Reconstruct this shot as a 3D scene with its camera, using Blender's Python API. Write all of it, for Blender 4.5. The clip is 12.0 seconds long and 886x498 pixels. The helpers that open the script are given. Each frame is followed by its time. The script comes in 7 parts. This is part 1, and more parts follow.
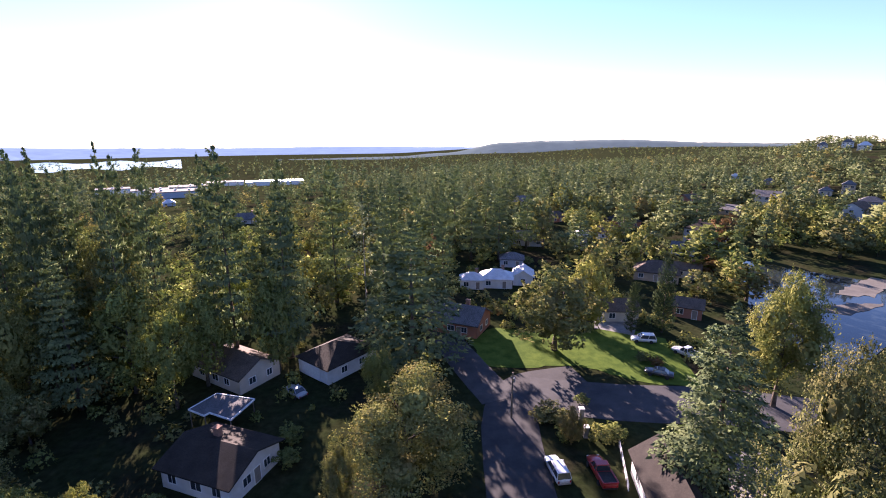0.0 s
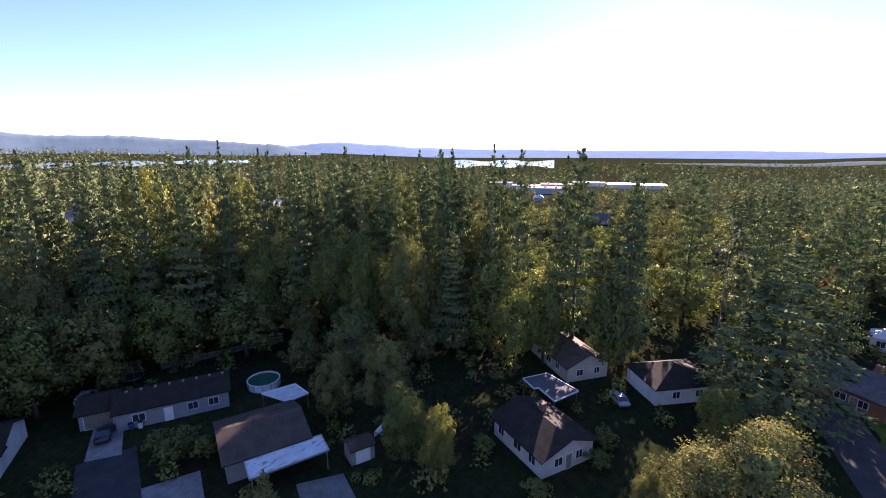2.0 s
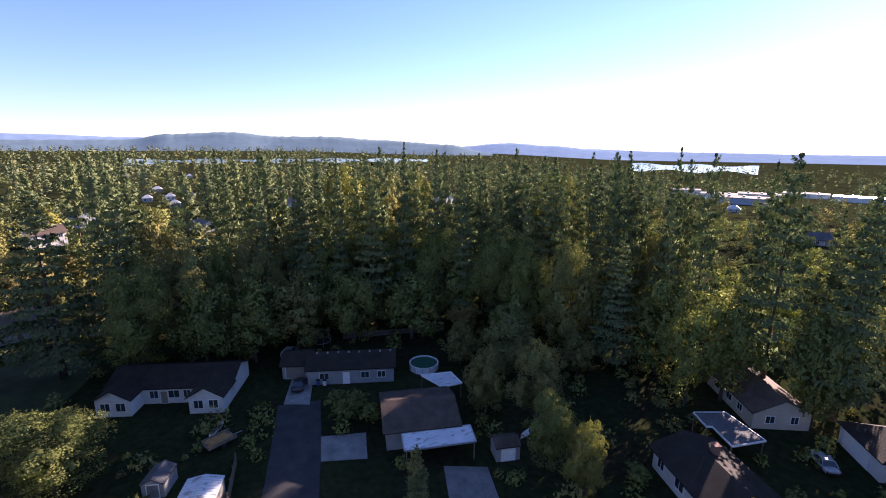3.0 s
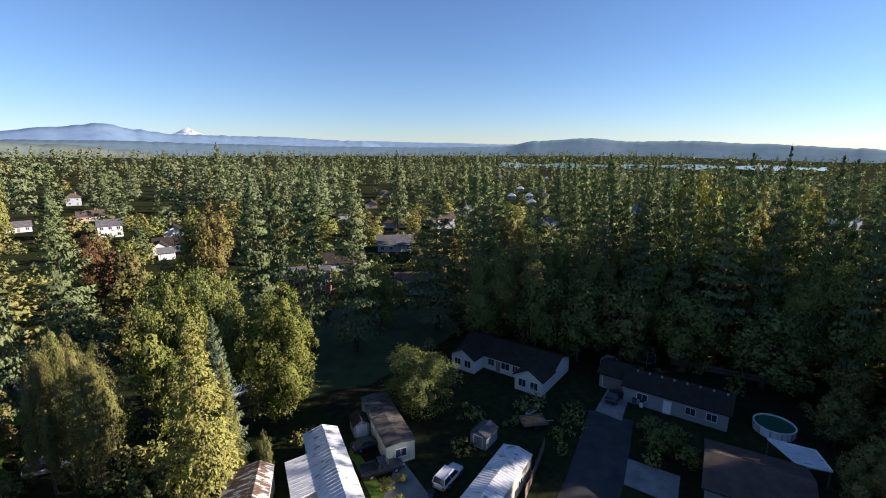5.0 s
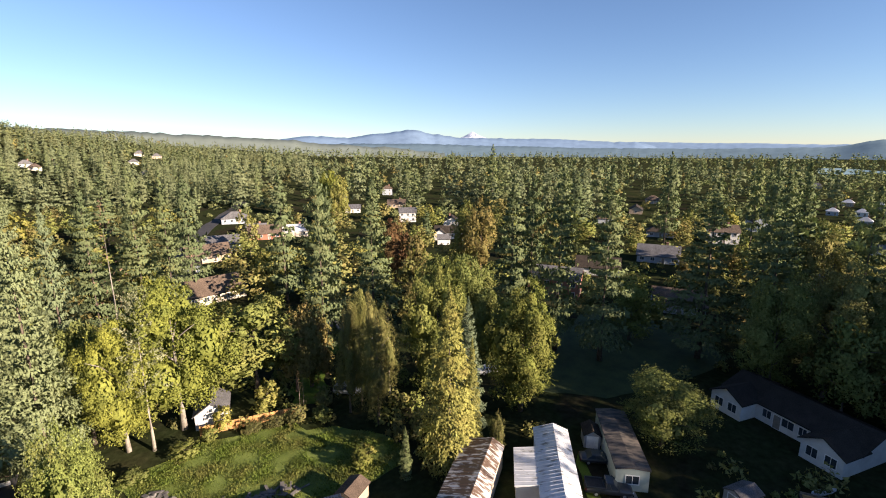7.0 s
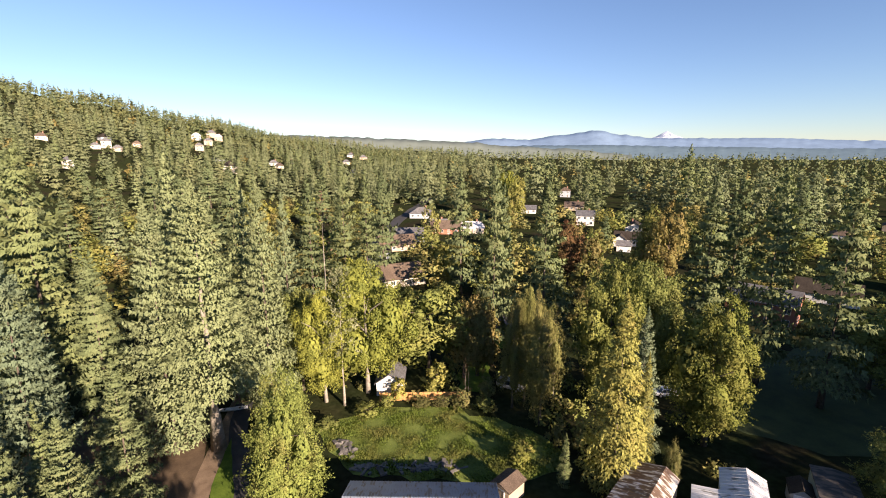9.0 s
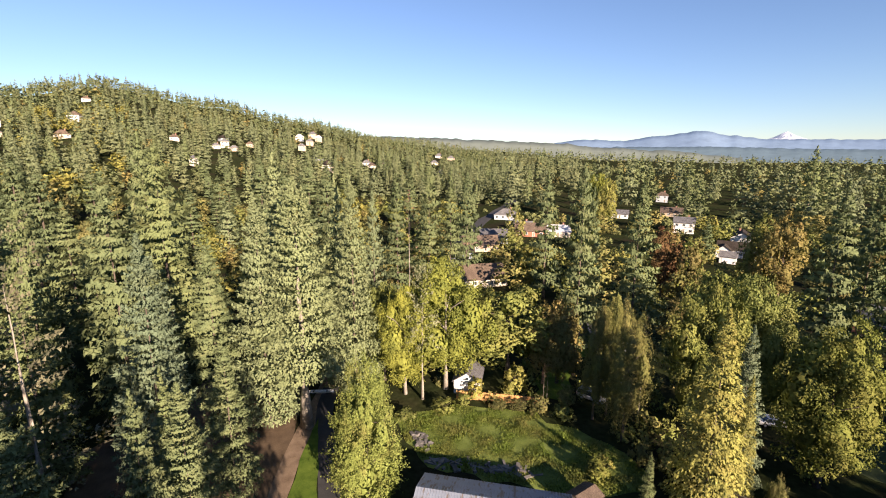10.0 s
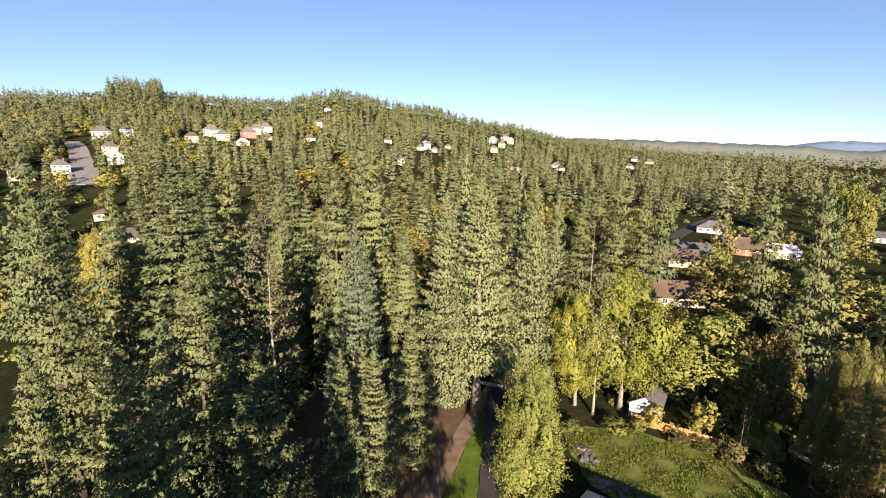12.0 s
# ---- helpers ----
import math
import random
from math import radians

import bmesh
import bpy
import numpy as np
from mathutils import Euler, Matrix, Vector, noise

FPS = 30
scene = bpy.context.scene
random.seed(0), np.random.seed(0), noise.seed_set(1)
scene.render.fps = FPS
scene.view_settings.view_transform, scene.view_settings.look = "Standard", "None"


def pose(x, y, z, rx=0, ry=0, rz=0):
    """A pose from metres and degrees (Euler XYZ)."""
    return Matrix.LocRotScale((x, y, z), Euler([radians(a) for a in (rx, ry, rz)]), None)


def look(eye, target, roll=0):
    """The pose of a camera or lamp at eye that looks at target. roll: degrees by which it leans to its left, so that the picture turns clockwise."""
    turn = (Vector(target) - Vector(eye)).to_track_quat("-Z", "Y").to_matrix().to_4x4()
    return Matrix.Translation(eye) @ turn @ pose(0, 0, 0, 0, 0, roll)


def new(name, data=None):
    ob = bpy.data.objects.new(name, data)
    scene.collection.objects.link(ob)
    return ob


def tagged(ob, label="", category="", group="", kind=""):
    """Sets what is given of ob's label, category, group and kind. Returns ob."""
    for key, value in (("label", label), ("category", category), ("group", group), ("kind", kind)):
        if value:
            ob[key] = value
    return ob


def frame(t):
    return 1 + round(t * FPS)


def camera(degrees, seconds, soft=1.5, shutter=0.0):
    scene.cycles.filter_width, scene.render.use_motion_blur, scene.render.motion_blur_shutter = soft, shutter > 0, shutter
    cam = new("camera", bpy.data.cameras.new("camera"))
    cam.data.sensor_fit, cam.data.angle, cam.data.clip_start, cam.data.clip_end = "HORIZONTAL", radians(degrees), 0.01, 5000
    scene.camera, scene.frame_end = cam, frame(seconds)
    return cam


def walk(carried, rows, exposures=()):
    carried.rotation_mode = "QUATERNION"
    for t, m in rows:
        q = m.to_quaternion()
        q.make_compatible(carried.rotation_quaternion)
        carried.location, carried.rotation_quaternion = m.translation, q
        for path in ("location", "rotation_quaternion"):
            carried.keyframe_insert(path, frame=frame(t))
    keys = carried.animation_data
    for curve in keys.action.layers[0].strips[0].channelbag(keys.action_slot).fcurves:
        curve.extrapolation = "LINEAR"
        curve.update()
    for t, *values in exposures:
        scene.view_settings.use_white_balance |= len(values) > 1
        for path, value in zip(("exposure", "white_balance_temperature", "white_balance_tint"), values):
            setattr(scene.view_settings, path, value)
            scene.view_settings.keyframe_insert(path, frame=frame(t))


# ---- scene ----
cam = camera(88.8, 12.0, soft=1.05)


def aim(t, x, y, z, turn, down, roll):
    """A row of the flight: seconds, place, bearing to the left of north, tilt below level, roll."""
    return t, pose(x, y, z, 90 - down, 0, turn) @ pose(0, 0, 0, 0, 0, roll)


PATH = [
    aim(0, -0.00, 0.00, 40.00, 0.00, 13.48, -0.27),
    aim(0.5, -0.02, -0.10, 40.00, 10.72, 13.41, -0.12),
    aim(1, -0.07, -0.20, 39.98, 21.80, 13.28, -0.12),
    aim(1.5, -0.11, -0.26, 39.94, 32.16, 13.09, -0.20),
    aim(2, -0.03, -0.36, 39.98, 43.18, 13.00, -0.05),
    aim(2.5, 0.05, -0.58, 40.08, 53.42, 12.94, 0.15),
    aim(3, 0.17, -0.66, 40.20, 64.05, 12.94, 0.34),
    aim(3.2, 0.18, -0.65, 40.25, 68.42, 12.86, 0.34),
    aim(4.8, -0.06, -0.63, 40.37, 101.84, 12.43, -0.12),
    aim(5, -0.08, -0.60, 40.40, 105.92, 12.42, -0.04),
    aim(5.5, -0.03, -0.35, 40.45, 116.74, 12.39, 0.07),
    aim(6, -0.02, -0.15, 40.49, 126.64, 12.34, -0.01),
    aim(6.5, -0.11, -0.06, 40.44, 132.77, 12.26, -0.08),
    aim(7, -0.15, -0.05, 40.37, 138.24, 12.21, -0.03),
    aim(7.2, -0.12, -0.04, 40.33, 140.30, 12.15, 0.00),
    aim(8.8, 0.13, -0.03, 39.77, 158.14, 11.97, -0.18),
    aim(9, 0.15, -0.03, 39.70, 160.27, 11.94, -0.17),
    aim(9.5, 0.20, 0.05, 39.63, 165.57, 11.85, -0.01),
    aim(10, 0.26, 0.19, 39.63, 170.96, 11.81, 0.19),
    aim(10.5, 0.38, 0.42, 39.65, 176.57, 11.77, 0.37),
    aim(11, 0.41, 0.65, 39.70, 182.38, 11.75, 0.63),
    aim(11.5, 0.37, 0.82, 39.73, 188.54, 11.75, 0.70),
    aim(12, 0.35, 0.89, 39.77, 194.03, 11.77, 0.80),
]
walk(cam, PATH, exposures=[(0, 2.35, 6200, 42), (2.5, 2.2, 6300, 42), (5.0, 1.38, 6050, 20), (6.5, 1.58, 6600, 20), (9.0, 1.62, 7000, 24), (12.0, 1.56, 7050, 24)])

# ---- world and sun ----
SUN_TURN, SUN_UP = 19.0, 17.0   # degrees left of north, above the level
sun_way = Vector((-math.sin(radians(SUN_TURN)) * math.cos(radians(SUN_UP)), math.cos(radians(SUN_TURN)) * math.cos(radians(SUN_UP)), math.sin(radians(SUN_UP))))
world = bpy.data.worlds.new("world")
scene.world = world
world.use_nodes = True
wn = world.node_tree.nodes
sky = wn.new("ShaderNodeTexSky")
sky.sky_type = "NISHITA"
sky.sun_disc = False
sky.sun_elevation = radians(SUN_UP)
sky.sun_rotation = radians(-SUN_TURN)
sky.altitude = 60
sky.air_density, sky.dust_density, sky.ozone_density = 0.92, 0.04, 4.2
world.node_tree.links.new(sky.outputs[0], wn["Background"].inputs[0])
wn["Background"].inputs[1].default_value = 0.060
sun = new("sun", bpy.data.lights.new("sun", "SUN"))
sun.data.energy, sun.data.angle, sun.data.color = 5.0, radians(0.55), (1.0, 0.87, 0.68)
sun.matrix_world = look(sun_way * 100, (0, 0, 0))


# ---- materials ----
def material(name, rough=0.8, metal=0.0, spec=0.3):
    m = bpy.data.materials.new(name)
    m.use_nodes = True
    bsdf = m.node_tree.nodes["Principled BSDF"]
    bsdf.inputs["Roughness"].default_value = rough
    bsdf.inputs["Metallic"].default_value = metal
    bsdf.inputs["Specular IOR Level"].default_value = spec
    return m, m.node_tree.nodes, m.node_tree.links, bsdf


def ramp(nodes, links, source, stops):
    r = nodes.new("ShaderNodeValToRGB")
    while len(r.color_ramp.elements) < len(stops):
        r.color_ramp.elements.new(0.5)
    for e, (p, c) in zip(r.color_ramp.elements, stops):
        e.position, e.color = p, (*c, 1)
    links.new(source, r.inputs[0])
    return r.outputs[0]


def noise_tex(nodes, links, scale, detail=4.0, rough=0.6, coords="Object"):
    tc = nodes.new("ShaderNodeTexCoord")
    n = nodes.new("ShaderNodeTexNoise")
    n.inputs["Scale"].default_value, n.inputs["Detail"].default_value, n.inputs["Roughness"].default_value = scale, detail, rough
    links.new(tc.outputs[coords], n.inputs["Vector"])
    return n.outputs["Fac"]


def mix(nodes, links, fac, a, b, blend="MIX"):
    m = nodes.new("ShaderNodeMix")
    m.data_type, m.blend_type = "RGBA", blend
    for i, v in ((0, fac), (6, a), (7, b)):
        if isinstance(v, (int, float)):
            m.inputs[i].default_value = v
        elif isinstance(v, tuple):
            m.inputs[i].default_value = (*v, 1)
        else:
            links.new(v, m.inputs[i])
    return m.outputs[2]


def bump(nodes, links, bsdf, height, strength, distance=0.02):
    b = nodes.new("ShaderNodeBump")
    b.inputs["Strength"].default_value, b.inputs["Distance"].default_value = strength, distance
    links.new(height, b.inputs["Height"])
    links.new(b.outputs[0], bsdf.inputs["Normal"])


def surface(name, dark, light, scale=1.5, rough=0.8, metal=0.0, spec=0.3, fine=14.0, relief=0.25, vary=0.12):
    """A worn surface: two noises between two colours, a slight relief, and a shift of its own for each object."""
    m, n, l, bsdf = material(name, rough, metal, spec)
    big, small = noise_tex(n, l, scale), noise_tex(n, l, fine, 6)
    c1 = ramp(n, l, big, [(0.3, dark), (0.7, light)])
    c2 = ramp(n, l, small, [(0.25, (0.78, 0.78, 0.78)), (0.75, (1.15, 1.15, 1.15))])
    c = mix(n, l, 1.0, c1, c2, "MULTIPLY")
    info = n.new("ShaderNodeObjectInfo")
    v = ramp(n, l, info.outputs["Random"], [(0, (1 - vary,) * 3), (1, (1 + vary,) * 3)])
    l.new(mix(n, l, 1.0, c, v, "MULTIPLY"), bsdf.inputs["Base Color"])
    if relief:
        bump(n, l, bsdf, small, relief)
    return m


def foliage(name, dark, light, other, share=0.25, glow=0.35, patch=0.35, even=False):
    """Leaves: a colour for each spray, patches over the crown, a shift for each tree, and light that comes through."""
    m, n, l, bsdf = material(name, 0.9, 0, 0.0)
    geo, info = n.new("ShaderNodeNewGeometry"), n.new("ShaderNodeObjectInfo")
    low = 0.2 if even else 0.5
    c = ramp(n, l, geo.outputs["Random Per Island"], [(0.0, tuple(v * low + w * (1 - low) for v, w in zip(dark, light))), (0.8, light), (1.0, tuple(min(1, v * (1.08 if even else 1.25)) for v in light))])
    p = ramp(n, l, noise_tex(n, l, patch, 3), [(0.62 - share, (0, 0, 0)), (0.82 - share * 0.5, (1, 1, 1))])
    c = mix(n, l, p, c, other)
    v = ramp(n, l, info.outputs["Random"], [(0, (0.80, 0.84, 0.86)), (0.5, (1, 1, 1)), (1, (1.13, 1.10, 1.0))])
    c = mix(n, l, 1.0, c, v, "MULTIPLY")
    fine = ramp(n, l, noise_tex(n, l, 5.0, 2), [(0.3, (0.7, 0.72, 0.7)), (0.7, (1.2, 1.18, 1.15))])
    c = mix(n, l, 1.0, c, fine, "MULTIPLY")
    l.new(c, bsdf.inputs["Base Color"])
    tr = n.new("ShaderNodeBsdfTranslucent")
    l.new(mix(n, l, 1.0, c, (0.98, 1.16, 0.80), "MULTIPLY"), tr.inputs[0])
    sh = n.new("ShaderNodeMixShader")
    sh.inputs[0].default_value = glow * 0.48
    l.new(bsdf.outputs[0], sh.inputs[1]), l.new(tr.outputs[0], sh.inputs[2])
    l.new(sh.outputs[0], n["Material Output"].inputs[0])
    return m


LEAF = {
    "fir": foliage("fir_needles", (0.068, 0.094, 0.046), (0.137, 0.170, 0.084), (0.170, 0.184, 0.088), 0.15, 0.24, 0.25, True),
    "fir_pink": foliage("dry_fir_needles", (0.095, 0.096, 0.060), (0.185, 0.180, 0.112), (0.190, 0.165, 0.108), 0.25, 0.2),
    "spruce": foliage("spruce_needles", (0.094, 0.122, 0.068), (0.174, 0.212, 0.116), (0.168, 0.195, 0.110), 0.2, 0.2, 0.35, True),
    "spruce_blue": foliage("blue_spruce_needles", (0.075, 0.104, 0.066), (0.155, 0.195, 0.122), (0.155, 0.178, 0.100), 0.15, 0.2, 0.35, True),
    "cedar": foliage("cedar_sprays", (0.105, 0.114, 0.036), (0.245, 0.245, 0.080), (0.220, 0.195, 0.068), 0.15, 0.2),
    "pine": foliage("grey_pine_needles", (0.110, 0.127, 0.083), (0.237, 0.251, 0.165), (0.187, 0.209, 0.110), 0.15, 0.2),
    "cypress": foliage("cypress_sprays", (0.022, 0.036, 0.020), (0.055, 0.075, 0.036), (0.060, 0.080, 0.030), 0.1, 0.15),
    "broad_green": foliage("green_leaves", (0.083, 0.107, 0.035), (0.188, 0.215, 0.069), (0.215, 0.213, 0.073), 0.2, 0.3),
    "broad_olive": foliage("olive_leaves", (0.104, 0.112, 0.045), (0.215, 0.220, 0.084), (0.225, 0.180, 0.077), 0.2, 0.3),
    "broad_lime": foliage("yellow_green_leaves", (0.138, 0.145, 0.041), (0.287, 0.283, 0.085), (0.259, 0.224, 0.074), 0.2, 0.3),
    "broad_yellowgreen": foliage("turning_leaves", (0.094, 0.112, 0.028), (0.195, 0.216, 0.056), (0.172, 0.165, 0.050), 0.25, 0.3),
    "broad_yellow": foliage("yellow_leaves", (0.165, 0.178, 0.034), (0.305, 0.310, 0.066), (0.190, 0.215, 0.057), 0.32, 0.35),
    "broad_orange": foliage("orange_leaves", (0.130, 0.104, 0.042), (0.245, 0.185, 0.078), (0.165, 0.158, 0.060), 0.28, 0.3),
    "broad_red": foliage("red_leaves", (0.095, 0.048, 0.030), (0.190, 0.090, 0.052), (0.160, 0.110, 0.050), 0.3, 0.3),
    "broad_rust": foliage("rusty_leaves", (0.092, 0.084, 0.038), (0.205, 0.176, 0.078), (0.150, 0.160, 0.060), 0.35, 0.3),
    "maple_bright": foliage("bright_maple_leaves", (0.090, 0.122, 0.034), (0.190, 0.230, 0.072), (0.220, 0.200, 0.080), 0.12, 0.35),
    "poplar": foliage("poplar_leaves", (0.090, 0.106, 0.041), (0.207, 0.214, 0.081), (0.230, 0.213, 0.076), 0.2, 0.3),
    "woods": foliage("far_conifer_needles", (0.078, 0.104, 0.066), (0.146, 0.176, 0.106), (0.168, 0.182, 0.100), 0.2, 0.3, 0.02, True),
    "woods_green": foliage("far_green_leaves", (0.088, 0.112, 0.056), (0.166, 0.192, 0.090), (0.180, 0.180, 0.085), 0.2, 0.35, 0.02, True),
    "woods_yellow": foliage("far_yellow_leaves", (0.165, 0.156, 0.061), (0.264, 0.242, 0.094), (0.231, 0.187, 0.086), 0.25, 0.35, 0.02, True),
}
BARK = surface("bark", (0.055, 0.042, 0.032), (0.150, 0.120, 0.095), 3, 0.95, fine=22, relief=0.6)
BARK_PALE = surface("pale_bark", (0.18, 0.155, 0.125), (0.36, 0.33, 0.28), 2, 0.9, fine=20, relief=0.5)
DRY_TWIG = surface("dry_twigs", (0.13, 0.075, 0.050), (0.26, 0.165, 0.115), 2, 0.95, fine=20, relief=0)


def ground_mix():
    m, n, l, bsdf = material("ground", 1.0, 0, 0.0)
    a = noise_tex(n, l, 0.05, 5)
    b = noise_tex(n, l, 0.9, 6)
    c1 = ramp(n, l, a, [(0.35, (0.028, 0.024, 0.016)), (0.5, (0.024, 0.032, 0.013)), (0.68, (0.042, 0.040, 0.020))])
    c2 = ramp(n, l, b, [(0.3, (0.6, 0.6, 0.6)), (0.7, (1.3, 1.3, 1.3))])
    l.new(mix(n, l, 1.0, c1, c2, "MULTIPLY"), bsdf.inputs["Base Color"])
    bump(n, l, bsdf, b, 0.6, 0.2)
    return m


GROUND = ground_mix()
GRASS = surface("lawn_grass", (0.048, 0.088, 0.014), (0.112, 0.165, 0.028), 0.5, 1.0, spec=0.04, fine=9, relief=0.9)
MEADOW = surface("meadow_grass", (0.080, 0.115, 0.024), (0.170, 0.215, 0.050), 0.35, 0.95, fine=6, relief=0.7)
ASPHALT = surface("asphalt", (0.036, 0.036, 0.039), (0.066, 0.065, 0.065), 0.4, 0.9, fine=8, relief=0.2)
CONCRETE = surface("concrete", (0.15, 0.147, 0.14), (0.26, 0.255, 0.24), 0.6, 0.9, fine=7, relief=0.2)
DIRT = surface("dirt_track", (0.130, 0.090, 0.060), (0.240, 0.175, 0.120), 0.5, 0.95, fine=7, relief=0.4)
MUD = surface("mud_flat", (0.075, 0.070, 0.060), (0.15, 0.138, 0.118), 0.15, 0.9, fine=2, relief=0.3)


# ---- building helpers ----
def link(name, mesh, mat, parent=None, label=""):
    ob = new(name, mesh)
    if mat is not None and not mesh.materials:
        mesh.materials.append(mat)
    if parent is not None:
        ob.parent = parent
    if label:
        ob["label"] = label
    return ob


def part(name, bm, mat, parent=None, label="", smooth=False):
    """Links a bmesh as one mesh object under a thing or a part."""
    me = bpy.data.meshes.new(name)
    bmesh.ops.recalc_face_normals(bm, faces=bm.faces)
    bm.to_mesh(me)
    bm.free()
    if smooth:
        me.polygons.foreach_set("use_smooth", [True] * len(me.polygons))
    return link(name, me, mat, parent, label)


def thing(name, x, y, z, turn, label, category, group=""):
    ob = new(name)
    ob.empty_display_size = 0.3
    ob.matrix_basis = pose(x, y, z, 0, 0, turn)
    return tagged(ob, label, category, group)


def quads(name, verts, per=4, soft=0.6, outs=None):
    """A mesh of loose faces of `per` corners each, from an array of corners; its shading leans towards the outward directions."""
    f = np.asarray(verts, dtype=np.float32).reshape(-1, per, 3)
    n = len(f)
    normals = None
    if outs is not None:
        flat_n = np.cross(f[:, 1] - f[:, 0], f[:, 2] - f[:, 0])
        flat_n /= np.maximum(np.linalg.norm(flat_n, axis=1, keepdims=True), 1e-6)
        out = outs / np.maximum(np.linalg.norm(outs, axis=1, keepdims=True), 1e-6)
        turned = (flat_n * out).sum(1) < 0
        f = np.where(turned[:, None, None], f[:, ::-1], f)
        flat_n = np.where(turned[:, None], -flat_n, flat_n)
        normals = flat_n * (1 - soft) + out * soft
        normals /= np.maximum(np.linalg.norm(normals, axis=1, keepdims=True), 1e-6)
    v = f.reshape(-1, 3)
    me = bpy.data.meshes.new(name)
    me.vertices.add(len(v))
    me.vertices.foreach_set("co", v.ravel())
    me.loops.add(len(v))
    me.loops.foreach_set("vertex_index", np.arange(len(v), dtype=np.int32))
    me.polygons.add(n)
    me.polygons.foreach_set("loop_start", np.arange(0, len(v), per, dtype=np.int32))
    me.polygons.foreach_set("loop_total", np.full(n, per, dtype=np.int32))
    me.update(calc_edges=True)
    if normals is not None:
        me.normals_split_custom_set(np.repeat(normals, per, axis=0).tolist())
    return me


def box(bm, x0, x1, y0, y1, z0, z1):
    v = [bm.verts.new(p) for p in ((x0, y0, z0), (x1, y0, z0), (x1, y1, z0), (x0, y1, z0), (x0, y0, z1), (x1, y0, z1), (x1, y1, z1), (x0, y1, z1))]
    for f in ((0, 3, 2, 1), (4, 5, 6, 7), (0, 1, 5, 4), (1, 2, 6, 5), (2, 3, 7, 6), (3, 0, 4, 7)):
        bm.faces.new([v[i] for i in f])


def slab(bm, corners, thick):
    """A plate under the given corners."""
    top = [bm.verts.new(c) for c in corners]
    low = [bm.verts.new((c[0], c[1], c[2] - thick)) for c in corners]
    bm.faces.new(top), bm.faces.new(low[::-1])
    for i in range(len(top)):
        j = (i + 1) % len(top)
        bm.faces.new((top[i], low[i], low[j], top[j]))


def tube(bm, points, radii, sides=7):
    """A tapered tube along points."""
    rings = []
    for i, p in enumerate(points):
        a, b = Vector(points[max(0, i - 1)]), Vector(points[min(len(points) - 1, i + 1)])
        q = (b - a).to_track_quat("Z", "Y")
        rings.append([bm.verts.new(Vector(p) + q @ Vector((radii[i] * math.cos(2 * math.pi * k / sides), radii[i] * math.sin(2 * math.pi * k / sides), 0))) for k in range(sides)])
    for r0, r1 in zip(rings, rings[1:]):
        for k in range(sides):
            bm.faces.new((r0[k], r0[(k + 1) % sides], r1[(k + 1) % sides], r1[k]))
    bm.faces.new(rings[0][::-1]), bm.faces.new(rings[-1])


# ---- the ground: one sheet to the horizon ----
def lerp_table(a, table):
    for (a0, v0), (a1, v1) in zip(table, table[1:]):
        if a <= a1:
            u = max(0.0, min(1.0, (a - a0) / (a1 - a0)))
            u = u * u * (3 - 2 * u)
            return v0 + (v1 - v0) * u
    return table[-1][1]


# crest of the wooded hill: bearing, height in metres; bearing, distance of the crest
CREST = [(-60, 44), (-40, 36), (-34, 18), (-22, 0), (-8, -30), (8, -66), (40, -70), (62, -24), (85, 0), (110, 0), (135, 8), (150, 22), (165, 48), (178, 62), (188, 88),
         (197, 108), (206, 132), (214, 110), (225, 116), (236, 102), (260, 90), (300, 44)]
CREST_AT = [(-60, 620), (-20, 900), (0, 1400), (120, 1500), (150, 1400), (165, 1100), (180, 850), (195, 800), (300, 800)]


def ground_height(x, y):
    d = math.hypot(x, y)
    if d < 180:
        return 0.0
    a = math.degrees(math.atan2(-x, y))
    a = a + 360 if a < -60 else a
    top, at = lerp_table(a, CREST), lerp_table(a, CREST_AT)
    u = min(1.0, (d - 180) / (at - 180))
    h = top * u ** 1.15
    if d > at and top > 0:
        h = top * max(0.25, 1 - 0.5 * (d - at) / at)
    if d > 200:
        h += (noise.noise(Vector((x / 160, y / 160, 0))) - 0.2) * min(7.0, (d - 200) / 60) * max(0.0, min(1.0, h / 20))
    return h


def build_ground():
    rings = [0.0] + [6 * 1.09 ** k for k in range(78)]
    rings = [r for r in rings if r < 4900] + [4900]
    seg = 240
    verts, faces = [(0, 0, 0)], []
    for r in rings[1:]:
        for k in range(seg):
            a = 2 * math.pi * k / seg
            x, y = r * math.cos(a), r * math.sin(a)
            verts.append((x, y, ground_height(x, y)))
    for k in range(seg):
        faces.append((0, 1 + k, 1 + (k + 1) % seg))
    for i in range(len(rings) - 2):
        b0, b1 = 1 + i * seg, 1 + (i + 1) * seg
        for k in range(seg):
            faces.append((b0 + k, b1 + k, b1 + (k + 1) % seg, b0 + (k + 1) % seg))
    me = bpy.data.meshes.new("ground")
    me.from_pydata(verts, [], faces)
    me.polygons.foreach_set("use_smooth", [True] * len(me.polygons))
    return tagged(link("ground", me, GROUND), "grass, bare earth and leaf litter under the trees", "ground", kind="structure")


build_ground()


# ---- trees ----
rng = np.random.default_rng(5)


def kites(base, along, side, at=0.45):
    """Leaf sprays: pointed blades from base, with their length and half width as vectors."""
    m = base + along * (0.06 + 0.25 * (at - 0.4))
    return np.stack([m - side * 1.15, m + side * 1.15, base + along], axis=1)


def unit(v):
    return v / np.maximum(np.linalg.norm(v, axis=-1, keepdims=True), 1e-6)


